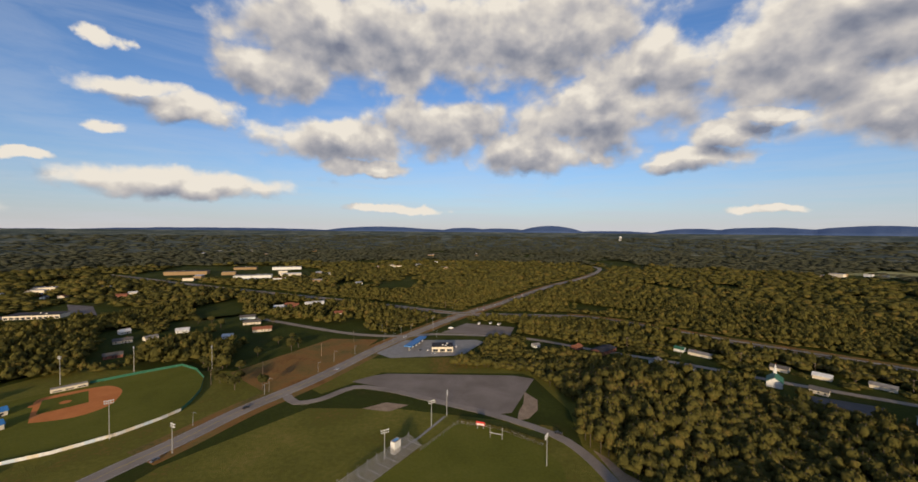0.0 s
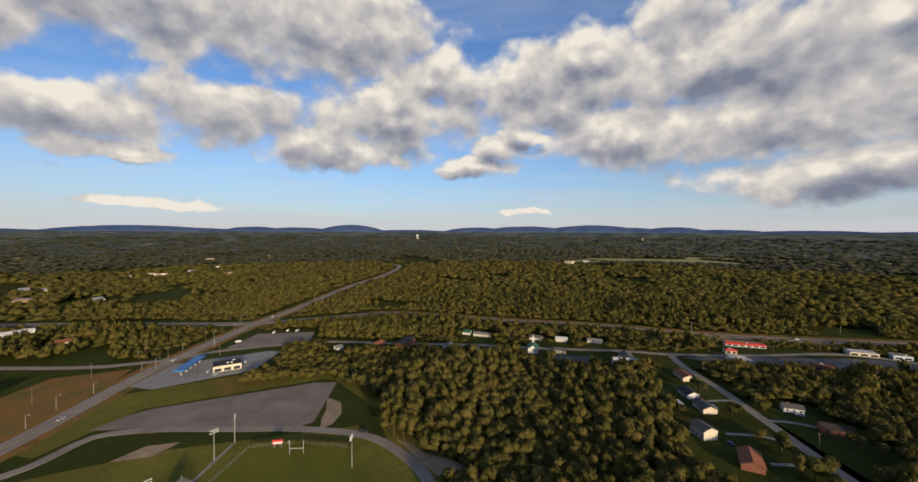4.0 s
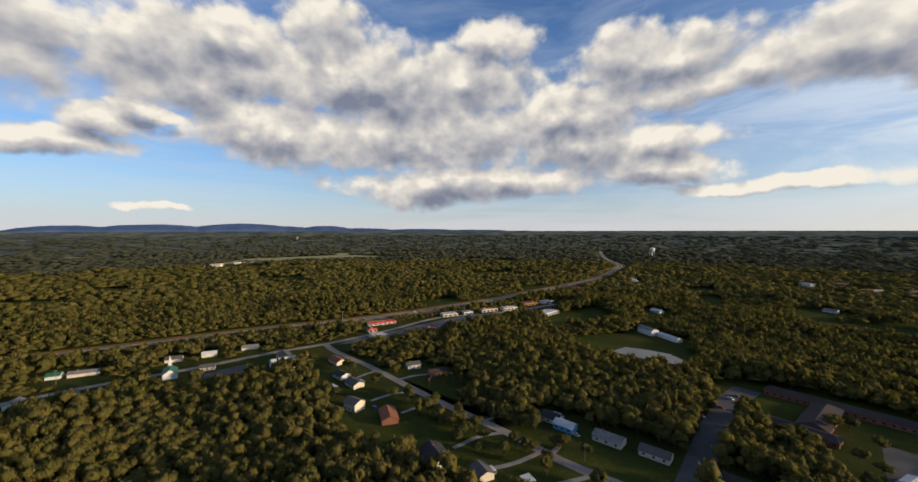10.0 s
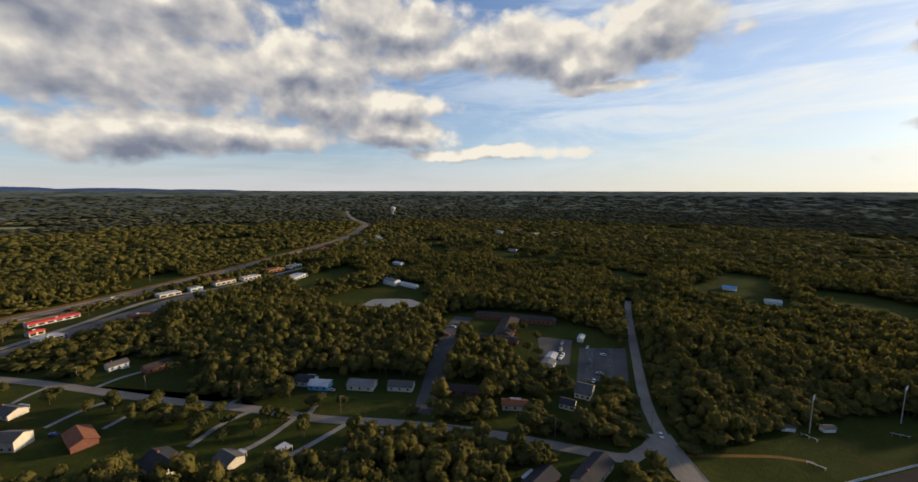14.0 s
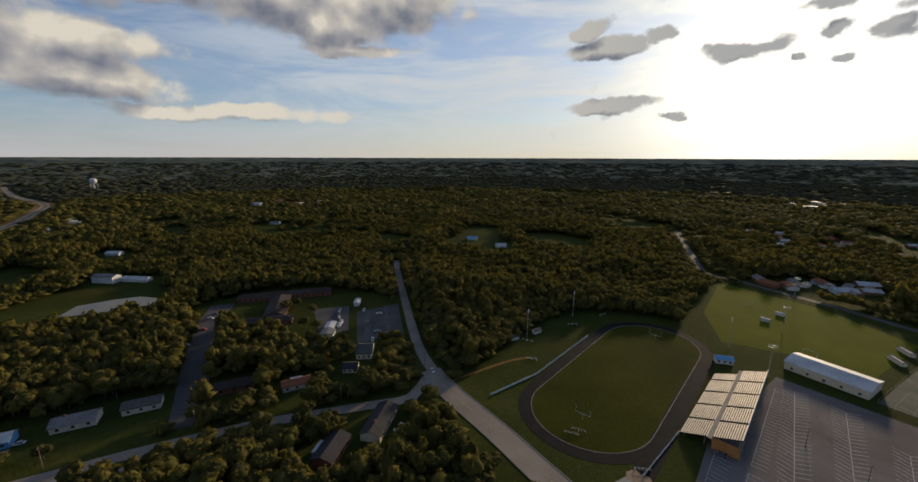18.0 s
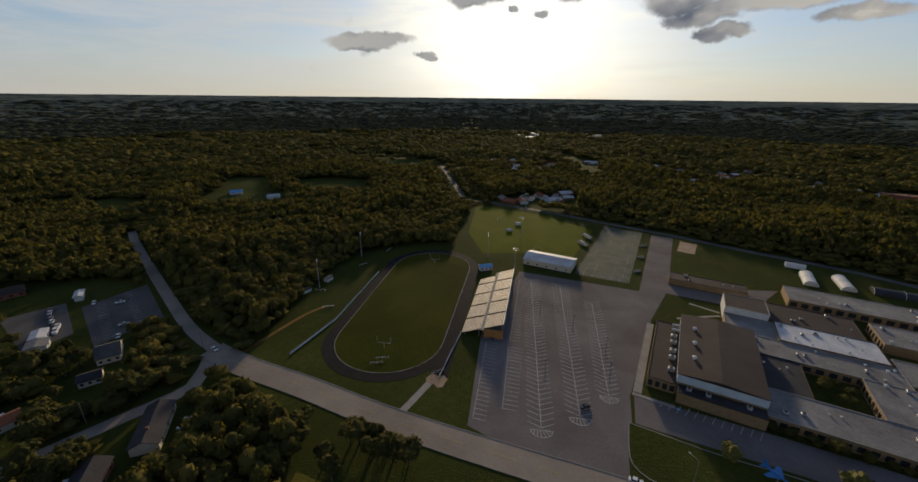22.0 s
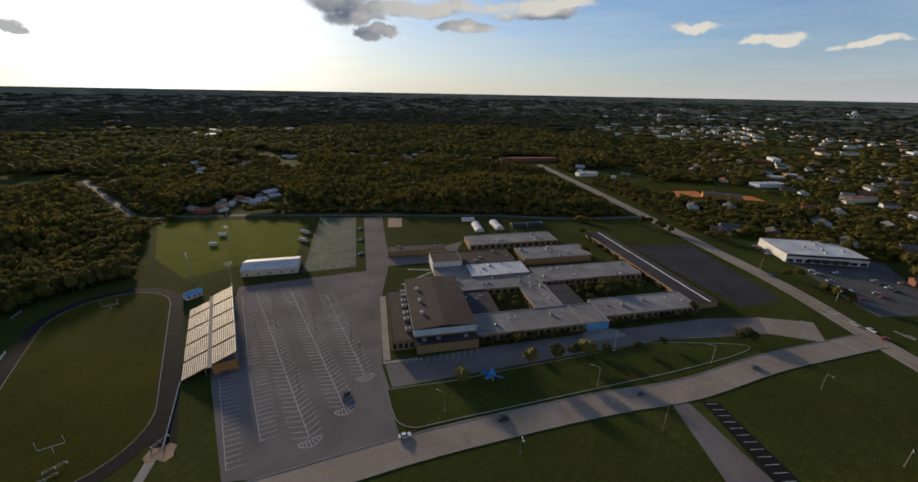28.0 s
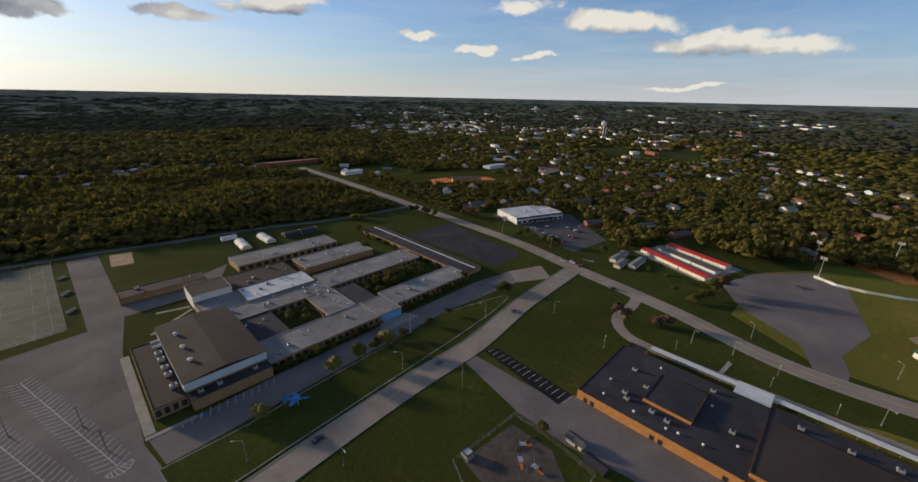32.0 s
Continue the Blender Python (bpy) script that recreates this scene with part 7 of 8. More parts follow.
# ---- filling station and junction ----
def junction():
    t = thing("fuel_canopy", (-44, 407, 0), radians(72), "long blue canopy over the fuel pumps", "canopy")
    part("canopy_roof", bm_box(-20, 20, -4, 4, 4.6, 5.5), BLUE, t)
    part("canopy_top", bm_box(-19.7, 19.7, -3.7, 3.7, 5.5, 5.56), BLUE, t)
    for i in range(5):
        part("column", bm_box(-16.3 + i * 8, -15.7 + i * 8, -0.3, 0.3, 0, 4.6), METAL, t)
        p = part("fuel_pump", bm_box(-15.2 + i * 8, -14.2 + i * 8, -0.4, 0.4, 0, 1.9, bevel=0.06), WHITE, t)
        part("pump_base", bm_box(-17 + i * 8, -13.6 + i * 8, -0.8, 0.8, -0.05, 0.18), CONCRETE, p)
    flat_building(-16, 395, 4, 21, 15, 5, ROOF_DARK, CREAM, "cream filling station shop with a flat dark roof", "station_shop", None, 3)
    for x, y, a, c in ((-24, 380, 20, "silver"), (-30, 392, 80, "white"), (-38, 392, 70, "grey"), (-50, 410, 72, "red"), (-2, 405, 90, "white"), (-40, 424, 70, "black"), (-142, 261, 60, "black"), (-156, 200, 75, "grey"), (-104, 335, 60, "silver"), (-60, 440, 60, "white"), (30, 602, 58, "white"), (60, 640, 58, "silver"), (40, 610, 60, "red"), (90, 690, 58, "black"), (120, 740, 58, "white"), (60, 231, -30, "black")):
        car(x, y, a, c)
    for x, y, a in ((-9, 481, 10), (27, 506, 70), (42, 508, 70), (52, 502, 60)):
        car(x, y, a, "white", True)
    lines = LINES["highway"]
    for x, y, a in ((-113, 356, 60), (-140, 289, 60), (-70, 420, 60), (-66, 452, -20), (-30, 470, 60), (-14, 535, 60), (20, 545, -20), (-8, 585, 60), (38, 590, 60), (70, 632, 60), (100, 700, 60), (-90, 462, 0), (-24, 440, 0)):
        street_lamp(x, y, a - 90, 9.5, 3.0)
    prev = None
    for x, y in ((-190, 300), (-160, 320), (-130, 372), (-112, 420), (-86, 470), (-40, 500), (-60, 540), (-20, 600), (40, 660)):
        utility_pole(x, y, 60, 12)
        if prev:
            wire((*prev, 11.6), (x, y, 11.6))
        prev = (x, y)
    prev = None
    for i in range(12):
        x, y = 90 + i * 42, 470 - i * 30 - 8 * math.sin(i)
        utility_pole(x, y, 55, 12)
        if prev:
            wire((*prev, 11.6), (x, y, 11.6), 1.6)
            wire((*prev, 10.4), (x, y, 10.4), 1.8)
        prev = (x, y)
    for i in range(16):
        p = Vector((470, 275)).lerp(Vector((1000, -70)), i / 15)
        street_lamp(p.x + 6, p.y + 10, 230, 10, 2.5)


junction()


# ---- houses by the woods ----
HOUSES = [
    # x, y, turn, width, depth, height, roof, wall, label, extras
    (283, 343, 130, 13, 8, 2.8, SHINGLE, CREAM, "small cream house with a grey roof among trees"),
    (303, 324, 130, 12, 8, 2.8, WHITE, CREAM, "small cream house with a pale roof among trees"),
    (331, 303, 130, 15, 7, 2.8, ROOF_GREY, CREAM, "long cream trailer home among trees"),
    (237, 382, 128, 20, 7, 2.8, ROOF_GREY, CREAM, "long cream trailer home by the road"),
    (226, 398, 128, 9, 8, 2.8, GREEN, WHITE, "small white house with a green roof"),
    (81, 408, 20, 7, 6, 2.6, ROOF_GREY, WHITE, "small white house by the wood"),
    (122, 402, 40, 9, 8, 3.0, TERRACOTTA, BRICK_RED, "small brick house beside the long shed"),
    (316, 195, 58, 17, 9, 3.0, TERRACOTTA, CREAM, "long brown-roofed house by the street"),
    (285, 172, 62, 13, 9, 3.0, ROOF_DARK, WHITE, "white house with a dark roof by the street"),
    (272, 153, 58, 14, 9, 3.0, SHINGLE, CREAM, "cream house with a grey roof and carport"),
    (236, 133, 70, 11, 9, 5.4, SHINGLE, CREAM, "tall cream house with a grey roof on the lawn"),
    (229, 105, 32, 17, 10, 3.0, TERRACOTTA, BRICK_RED, "brick ranch house with an orange-brown roof"),
    (193, 62, 40, 18, 12, 3.2, ROOF_DARK, CREAM, "large house with a dark hipped roof"),
    (186, 36, 40, 10, 8, 3.2, SHINGLE, CREAM, "small cream gabled house by the street"),
    (310, 98, 128, 15, 9, 3.0, ROOF_BROWN, BRICK_RED, "long brown-roofed brick house across the street"),
    (322, 124, 128, 11, 8, 3.0, SHINGLE, WHITE, "white house across the street"),
    (243, -4, 62, 12, 8, 3.2, ROOF_WHITE, SKYBLUE, "blue house with a white metal roof"),
    (252, 4, 62, 12, 9, 3.2, ROOF_DARK, WHITE, "white house with a dark roof beside the blue one"),
    (234, -28, 62, 16, 9, 3.0, ROOF_GREY, CREAM, "long cream ranch house behind shrubs"),
    (224, -50, 62, 15, 8, 3.0, SHINGLE, CREAM, "low cream ranch house with a grey roof"),
    (205, -84, 60, 18, 8, 3.0, ROOF_BROWN, BRICK_RED, "low dark brick house among trees"),
    (180, -104, 62, 14, 7, 3.0, TERRACOTTA, CREAM, "low house with a red-brown roof"),
    (178, -150, 40, 9, 14, 3.4, SHINGLE, CREAM, "grey-roofed house near the crossing"),
    (170, -132, 40, 8, 7, 3.0, ROOF_DARK, CREAM, "small dark-roofed house under trees"),
    (121, -108, 115, 22, 9, 3.4, ROOF_DARK, CREAM, "long dark-roofed barn with junk beside it"),
    (124, -84, 115, 16, 9, 3.4, ROOF_DARK, BRICK_RED, "dark-roofed house by the woods"),
    (-171, 556, 20, 18, 10, 3.2, TERRACOTTA, CREAM, "orange-roofed house near the junction"),
    (-257, 612, 20, 14, 9, 3.0, TERRACOTTA, BRICK_RED, "small brick house with an orange roof"),
    (-274, 598, 20, 14, 9, 3.0, WHITE, CREAM, "small white-roofed house among trees"),
    (-227, 636, 20, 16, 9, 3.0, ROOF_WHITE, WHITE, "white house among trees"),
    (-232, 463, 25, 20, 10, 3.0, TERRACOTTA, CREAM, "long house with a tan roof in the clearing"),
    (-283, 526, 25, 18, 9, 3.0, SHINGLE, PALE_BLUE, "grey-blue house in the clearing"),
    (-262, 497, 25, 20, 8, 3.0, SHINGLE, CREAM, "grey-roofed house in the clearing"),
    (-320, 454, 30, 13, 9, 3.2, ROOF_WHITE, WHITE, "white gabled house under tall trees"),
    (-254, 431, 20, 10, 8, 3.0, WHITE, WHITE, "small white house behind the ball park"),
    (-320, 362, 40, 14, 8, 3.0, SHINGLE, BRICK_RED, "brick house behind the ball park"),
    (-352, 410, 40, 16, 9, 3.0, SHINGLE, CREAM, "grey-roofed house behind the ball park"),
    (-240, 628, 20, 12, 8, 3.0, ROOF_WHITE, WHITE, "white house on the slope"),
    (-266, 618, 20, 14, 9, 3.0, TERRACOTTA, CREAM, "cream house with a red-brown roof on the slope"),
    (203, 341, 60, 10, 8, 3.0, SHINGLE, CREAM, "small cream house at the wood's edge"),
    (182, 360, 40, 12, 7, 3.0, ROOF_GREY, WHITE, "white trailer home at the wood's edge"),
    (273, 294, 130, 11, 8, 3.0, SHINGLE, CREAM, "small cream house beside the church"),
    (-381, 446, 60, 10, 8, 3.2, WHITE, WHITE, "white house under tall trees"),
    (-332, 422, 60, 12, 8, 3.0, ROOF_GREY, CREAM, "grey-roofed house under tall trees"),
    (316, -478, 30, 14, 9, 3.0, SKYBLUE, WHITE, "small house with a pale blue roof in a clearing"),
    (258, -461, 40, 14, 9, 3.0, ROOF_WHITE, WHITE, "white-roofed house in a clearing"),
    (492, -100, 30, 22, 10, 6.0, ROOF_GREY, WHITE, "large white farmhouse by the pond"),
    (472, -118, 30, 26, 8, 3.0, ROOF_WHITE, WHITE, "long white outbuilding by the pond"),
    (622, -138, 40, 16, 9, 3.0, WHITE, WHITE, "white house in the far woods"),
    (683, -382, 40, 16, 9, 3.0, ROOF_GREY, WHITE, "white-walled house in a far clearing"),
]
for i, row in enumerate(HOUSES):
    CLEAR.append((row[0], row[1], 15 if i < 26 else 20))
    CLEAR.append((row[0] * 0.955, row[1] * 0.955, 12 if i < 26 else 22))
    house(*row, chimney=i % 3 == 0, porch=i % 4 == 1)
CLEAR += [(470, -105, 30), (316, -470, 40), (290, -466, 36), (258, -455, 30), (660, -365, 40), (110, 400, 26), (145, 385, 26), (300, -440, 30)]


def churches_and_shops():
    t = house(296, 232, 140, 26, 15, 5.0, ROOF_WHITE, WHITE, "white church hall with a bright white roof", 3.6, name="church_hall", windows=5)
    house(312, 247, 50, 20, 11, 4.0, SHINGLE, WHITE, "long white church wing with a grey roof", 2.2, name="church_wing", windows=4)
    t = house(252, 310, 50, 16, 10, 4.2, GREEN, WHITE, "white church with a green roof and a steeple", 3.6, name="church", windows=4)
    s = part("steeple", bm_box(5, 7.2, -1.1, 1.1, 6, 10.5), WHITE, t)
    part("spire", bm_tube((6.1, 0, 10.5), (6.1, 0, 15.5), 1.1, 0.05, 8), WHITE, s)
    CLEAR.append((252, 305, 18))
    house(146, 392, 40, 26, 13, 3.6, ROOF_DARK, BRICK_RED, "long shed with a dark roof by the frontage road", 1.4, name="long_shed", windows=4)
    for x, y, a, w, d, h, roof, wall, lab in (
        (461, 220, -46, 36, 9, 3.4, RED, WHITE, "long low shop building with a bright red roof"),
        (403, 197, -40, 16, 11, 3.4, ROOF_WHITE, WHITE, "white drive-in with a flat white roof"),
        (422, 214, -40, 10, 7, 4.0, RED, CREAM, "small red-roofed kiosk by the road"),
        (446, 150, -50, 16, 10, 3.6, TERRACOTTA, BRICK_RED, "low brown-roofed brick shop"),
        (470, 120, -50, 20, 10, 3.8, ROOF_GREY, CREAM, "cream shop with a grey roof"),
        (530, 150, -50, 22, 12, 3.8, ROOF_WHITE, CREAM, "cream shop with a white roof"),
        (548, 128, -50, 14, 10, 3.6, ROOF_GREY, PALE_BLUE, "pale shop with a grey roof"),
        (574, 102, -50, 26, 12, 4.2, TERRACOTTA, CREAM, "cream shop with an orange-brown roof"),
        (594, 74, -50, 24, 12, 3.8, ROOF_WHITE, CREAM, "cream shop with a flat white roof"),
        (638, 47, -50, 26, 14, 4.0, TERRACOTTA, BRICK_ORANGE, "orange brick shop with flat roof"),
        (575, 16, -30, 34, 16, 4.0, ROOF_WHITE, WHITE, "large white-roofed shed behind the shops"),
        (660, 20, -40, 22, 12, 4.0, ROOF_GREY, WHITE, "plain white shop in the row"),
        (817, -33, -35, 30, 14, 5.0, RED, RED, "bright red building beside the highway"),
        (905, -120, -35, 20, 12, 4.0, ROOF_WHITE, WHITE, "white building beside the highway"),
        (962, -166, -35, 22, 12, 4.0, ROOF_GREY, WHITE, "pale building beside the highway"),
        (1024, -172, -35, 26, 12, 4.0, YELLOW, CREAM, "yellow-roofed building beside the highway"),
        (988, -169, 20, 14, 10, 4.0, ROOF_WHITE, WHITE, "small white building by the bend"),
    ):
        flat_building(x, y, a, w, d, h, roof, wall, lab, "shop_building", roof if roof is RED else None, 1)
        CLEAR.append((x, y, max(w, d) * 0.62))
        CLEAR.append((x * 0.97, y * 0.97, max(w, d) * 0.6 + 6))
    rng = random.Random(9)
    cols = ["white", "silver", "black", "red", "grey", "blue"]
    for i in range(30):
        p = Vector((400, 205)).lerp(Vector((612, 30)), rng.random())
        car(p.x + rng.uniform(-16, 4), p.y + rng.uniform(-12, 2), rng.choice((40, 130, -50)), rng.choice(cols))
    for x, y, a, c in ((304, -102, 30, "black"), (297, -106, 30, "red"), (314, -118, 30, "white"), (294, -116, 30, "silver"), (306, -123, 30, "red"), (280, -89, 30, "white"), (288, -112, 30, "grey"), (320, -124, 30, "grey"), (243, -180, 130, "black"), (240, -178, 130, "grey"), (236, -175, 130, "white"), (233, -172, 130, "black"), (247, -184, 130, "silver"), (250, -187, 130, "black"), (218, -199, 40, "white"), (195, -176, 40, "silver"), (233, -197, 130, "white"), (212, -182, 130, "grey"), (169, -8, 60, "white"), (318, 118, 128, "white"), (236, -10, 60, "silver"), (-45, -132, 20, "black"), (-7, -177, -10, "grey"), (-146, -58, 155, "grey"), (-54, -99, 160, "white"), (-207, -34, 155, "grey"), (-292, 0, 140, "red"), (-337, -63, 60, "blue"), (-89, -83, 157, "black"), (-298, -13, 60, "silver"), (-297, -6, 60, "white"), (-260, 23, 125, "black"), (-310, 147, 40, "black"), (131, -158, 150, "white"), (240, 120, 60, "blue"), (188, -165, 130, "white"), (540, 205, -40, "white"), (700, 92, -35, "white"), (860, 0, -32, "silver"), (480, 258, -42, "grey"), (640, 128, -35, "black")):
        car(x, y, a, c)
    car(224, -166, 130, "white", True)
    car(227, -170, 130, "white", True)


churches_and_shops()


def nursing_home():
    t = thing("nursing_home", (300, -165, 0), radians(-37.7), "low brown brick nursing home with crossing wings", "nursing home")

    def gabled(name, x0, x1, y0, y1, h, rr, along):
        bm = bm_box(x0, x1, y0, y1, -0.3, h)
        w = part(name, bm, BRICK_RED, t)
        rf = bmesh.new()
        e = 0.6
        if along == "x":
            m = (y0 + y1) / 2
            A = [(x0 - e, y0 - e, h), (x1 + e, y0 - e, h), (x1 + e, y1 + e, h), (x0 - e, y1 + e, h), (x0 + 3, m, h + rr), (x1 - 3, m, h + rr)]
            F = [(0, 1, 5, 4), (2, 3, 4, 5), (1, 2, 5), (3, 0, 4), (3, 2, 1, 0)]
        else:
            m = (x0 + x1) / 2
            A = [(x0 - e, y0 - e, h), (x1 + e, y0 - e, h), (x1 + e, y1 + e, h), (x0 - e, y1 + e, h), (m, y0 + 3, h + rr), (m, y1 - 3, h + rr)]
            F = [(1, 2, 5, 4), (3, 0, 4, 5), (0, 1, 4), (2, 3, 5), (3, 2, 1, 0)]
        vs = [rf.verts.new(q) for q in A]
        for f in F:
            rf.faces.new([vs[i] for i in f])
        bmesh.ops.recalc_face_normals(rf, faces=rf.faces)
        part("roof", rf, ROOF_BROWN, w)
        k = int((x1 - x0 if along == "x" else y1 - y0) / 4)
        for i in range(k):
            if along == "x":
                q = x0 + (x1 - x0) * (i + 0.5) / k
                part("window", bm_box(q - 0.7, q + 0.7, y0 - 0.06, y0 + 0.03, 1, 2.2), GLASS, w)
            else:
                q = y0 + (y1 - y0) * (i + 0.5) / k
                part("window", bm_box(x0 - 0.06, x0 + 0.03, q - 0.7, q + 0.7, 1, 2.2), GLASS, w)

    gabled("rear_wing", 12, 24, -40, 34, 3.4, 2.2, "y")
    gabled("centre_wing", -34, 12, -8, 7, 3.4, 2.4, "x")
    gabled("side_wing", -45, -34, -14, 28, 3.2, 2.0, "y")
    CLEAR.extend([(300, -165, 40), (272, -140, 24), (262, -150, 22), (318, -150, 24), (285, -190, 22)])
    for x, y, w, d, roof in ((226, -160, 10, 6, ROOF_WHITE), (218, -152, 8, 8, ROOF_GREY), (248, -203, 10, 4, ROOF_WHITE)):
        house(x, y, 130, w, d, 3.0, roof, WHITE, "small white service shed with a pale roof", 0.6, name="service_shed", windows=1)


nursing_home()


# ---- water towers, far town ----
def water_tower(x, y, h, r, mat=WHITE):
    p = far(x, y)
    k = math.hypot(p.x, p.y) / math.hypot(x, y)
    h, r = h * k, r * k
    t = thing("water_tower", p, 0, "white water tower above the trees", "water tower", "water towers")
    bm, prof = bmesh.new(), [(0.02, -0.75), (0.6, -0.7), (0.92, -0.35), (1.0, 0.0), (0.98, 0.35), (0.75, 0.7), (0.35, 0.88), (0.02, 0.92)]
    rings = [[bm.verts.new((r * q * math.cos(2 * math.pi * i / 16), r * q * math.sin(2 * math.pi * i / 16), h + r * z)) for i in range(16)] for q, z in prof]
    for a, b in zip(rings, rings[1:]):
        for i in range(16):
            bm.faces.new((a[i], a[(i + 1) % 16], b[(i + 1) % 16], b[i]))
    part("tank", bm, mat, t)
    part("riser", bm_tube((0, 0, -2), (0, 0, h - r * 0.7), r * 0.16, None, 10), mat, t)
    for i in range(6):
        a = 2 * math.pi * i / 6
        part("leg", bm_tube((r * 1.1 * math.cos(a), r * 1.1 * math.sin(a), -2), (r * 0.9 * math.cos(a), r * 0.9 * math.sin(a), h), r * 0.06, None, 6), mat, t)
    CLEAR.append((p.x * 0.985, p.y * 0.985, r * 2))


water_tower(1874, -394, 33, 11)
water_tower(-1553, 18, 40, 10)
water_tower(-3600, -530, 42, 14)
water_tower(-1950, -960, 36, 10)
water_tower(2050, 5000, 60, 16)
water_tower(4300, 3200, 34, 10)


def far_town():
    """Roofs between the trees: homes near, shops and sheds farther off."""
    rng = random.Random(21)
    roofs, walls = [SHINGLE, ROOF_GREY, SHINGLE, TERRACOTTA, SHINGLE, ROOF_BROWN], [WHITE, CREAM, BRICK_TAN, BRICK_RED, PALE_BLUE]
    words = {id(SHINGLE): "grey", id(ROOF_GREY): "pale grey", id(ROOF_WHITE): "white", id(TERRACOTTA): "red-brown", id(ROOF_BROWN): "brown"}
    made = 0
    while made < 110:
        a, d = radians(rng.uniform(52, 112)), rng.uniform(400, 1000)
        x, y = -d * math.sin(a), d * math.cos(a)
        if any(math.hypot(x - c[0], y - c[1]) < c[2] + 8 for c in CLEAR[-240:]) or any(inside(p, np.array([x]), np.array([y]))[0] for p in OPEN):
            continue
        r = rng.choice(roofs)
        house(x, y, rng.choice((30, 120)) + rng.uniform(-8, 8), rng.uniform(12, 18), rng.uniform(8, 11), rng.uniform(2.8, 4.2), r, rng.choice(walls), f"small town house with a {words[id(r)]} roof among trees", windows=1)
        CLEAR.append((x, y, 11))
        CLEAR.append((x * 0.978, y * 0.978, 13))
        made += 1
    made = 0
    while made < 290:
        if made >= 150:
            a, d = radians(rng.uniform(72, 124)), rng.triangular(1300, 2390, 1700)
        elif made < 46:
            a, d = radians(rng.uniform(79, 105)), rng.uniform(1250, 1900)
        elif made < 120:
            a, d = radians(rng.uniform(104, 122)), rng.uniform(1350, 2350)
        elif made < 136:
            a, d = radians(rng.uniform(70, 84)), rng.uniform(1000, 1300)
        else:
            a, d = radians(rng.uniform(84, 112)), rng.uniform(700, 1150)
        x, y = -d * math.sin(a), d * math.cos(a)
        w, dd = rng.uniform(10, 22) * rng.choice((1, 1, 1.9)), rng.uniform(9, 18)
        r = rng.choice([ROOF_WHITE, ROOF_WHITE, ROOF_GREY, ROOF_GREY, ROOF_GREY, SHINGLE, ROOF_BROWN, TERRACOTTA])
        flat_building(x, y, rng.choice((30, 120)), w, dd, rng.uniform(3.5, 7), r, rng.choice([WHITE, CREAM, BRICK_RED, BRICK_TAN, WHITE]), f"far town building with a {words[id(r)]} flat roof", "town_building", None, 0)
        CLEAR.append((x, y, w * 0.55))
        CLEAR.append((x * 0.97, y * 0.97, w * 0.5 + 8))
        if d > 1200:
            CLEAR.append((x * 0.945, y * 0.945, w * 0.5 + 10))
        made += 1
    for a, d, n, spread in ((27, 1090, 10, 130), (-45, 1560, 8, 60), (176, 800, 14, 70), (172, 1330, 8, 90), (150, 790, 10, 60), (139, 740, 8, 50), (5, 1320, 6, 100), (123, 700, 5, 50), (50, 1000, 14, 120), (170, 490, 8, 26), (28, 2300, 6, 160), (-4, 2000, 6, 160), (-120, 1180, 4, 80)):
        for _ in range(n):
            x, y = -d * math.sin(radians(a)) + rng.gauss(0, spread), d * math.cos(radians(a)) + rng.gauss(0, spread * 0.7)
            r = rng.choice([ROOF_WHITE, ROOF_GREY, TERRACOTTA, ROOF_WHITE])
            big = d > 1010
            w = rng.uniform(14, 34) if big else rng.uniform(11, 18)
            if big:
                flat_building(x, y, rng.choice((20, 110)), w, w * 0.5, rng.uniform(5, 9), r, rng.choice([WHITE, CREAM, BRICK_TAN]), f"far building with a {words[id(r)]} roof among woods", "town_building", None, 0)
            else:
                house(x, y, rng.choice((20, 110)), w, w * 0.6, 3, r, rng.choice(walls), f"far house with a {words[id(r)]} roof among woods", windows=1)
            CLEAR.append((x, y, w * 0.6))
            CLEAR.append((x * 0.972, y * 0.972, w * 0.5 + 10))
    for i in range(34):
        a, q = radians(rng.uniform(66, 126)), rng.triangular(2450, 3900, 2600)
        w = rng.uniform(24, 70)
        flat_building(-q * math.sin(a), q * math.cos(a), rng.choice((30, 120)), w, 22, rng.uniform(11, 15), ROOF_WHITE, WHITE, "long pale shed far off towards the horizon", "far_shed", None, 0)
    for x, y, w, d, roof, lab in ((-560, 522, 60, 24, ROOF_DARK, "long flat dark-roofed building beyond the ball park"), (-800, 760, 40, 18, ROOF_GREY, "grey-roofed building among far trees"), (-775, 722, 26, 12, ROOF_WHITE, "white-roofed building among far trees")):
        flat_building(x, y, 15, w, d, 5, roof, CREAM, lab, "town_building", None, 2)
        CLEAR.extend([(x, y, w * 0.6), (x * 0.96, y * 0.96, w * 0.6)])
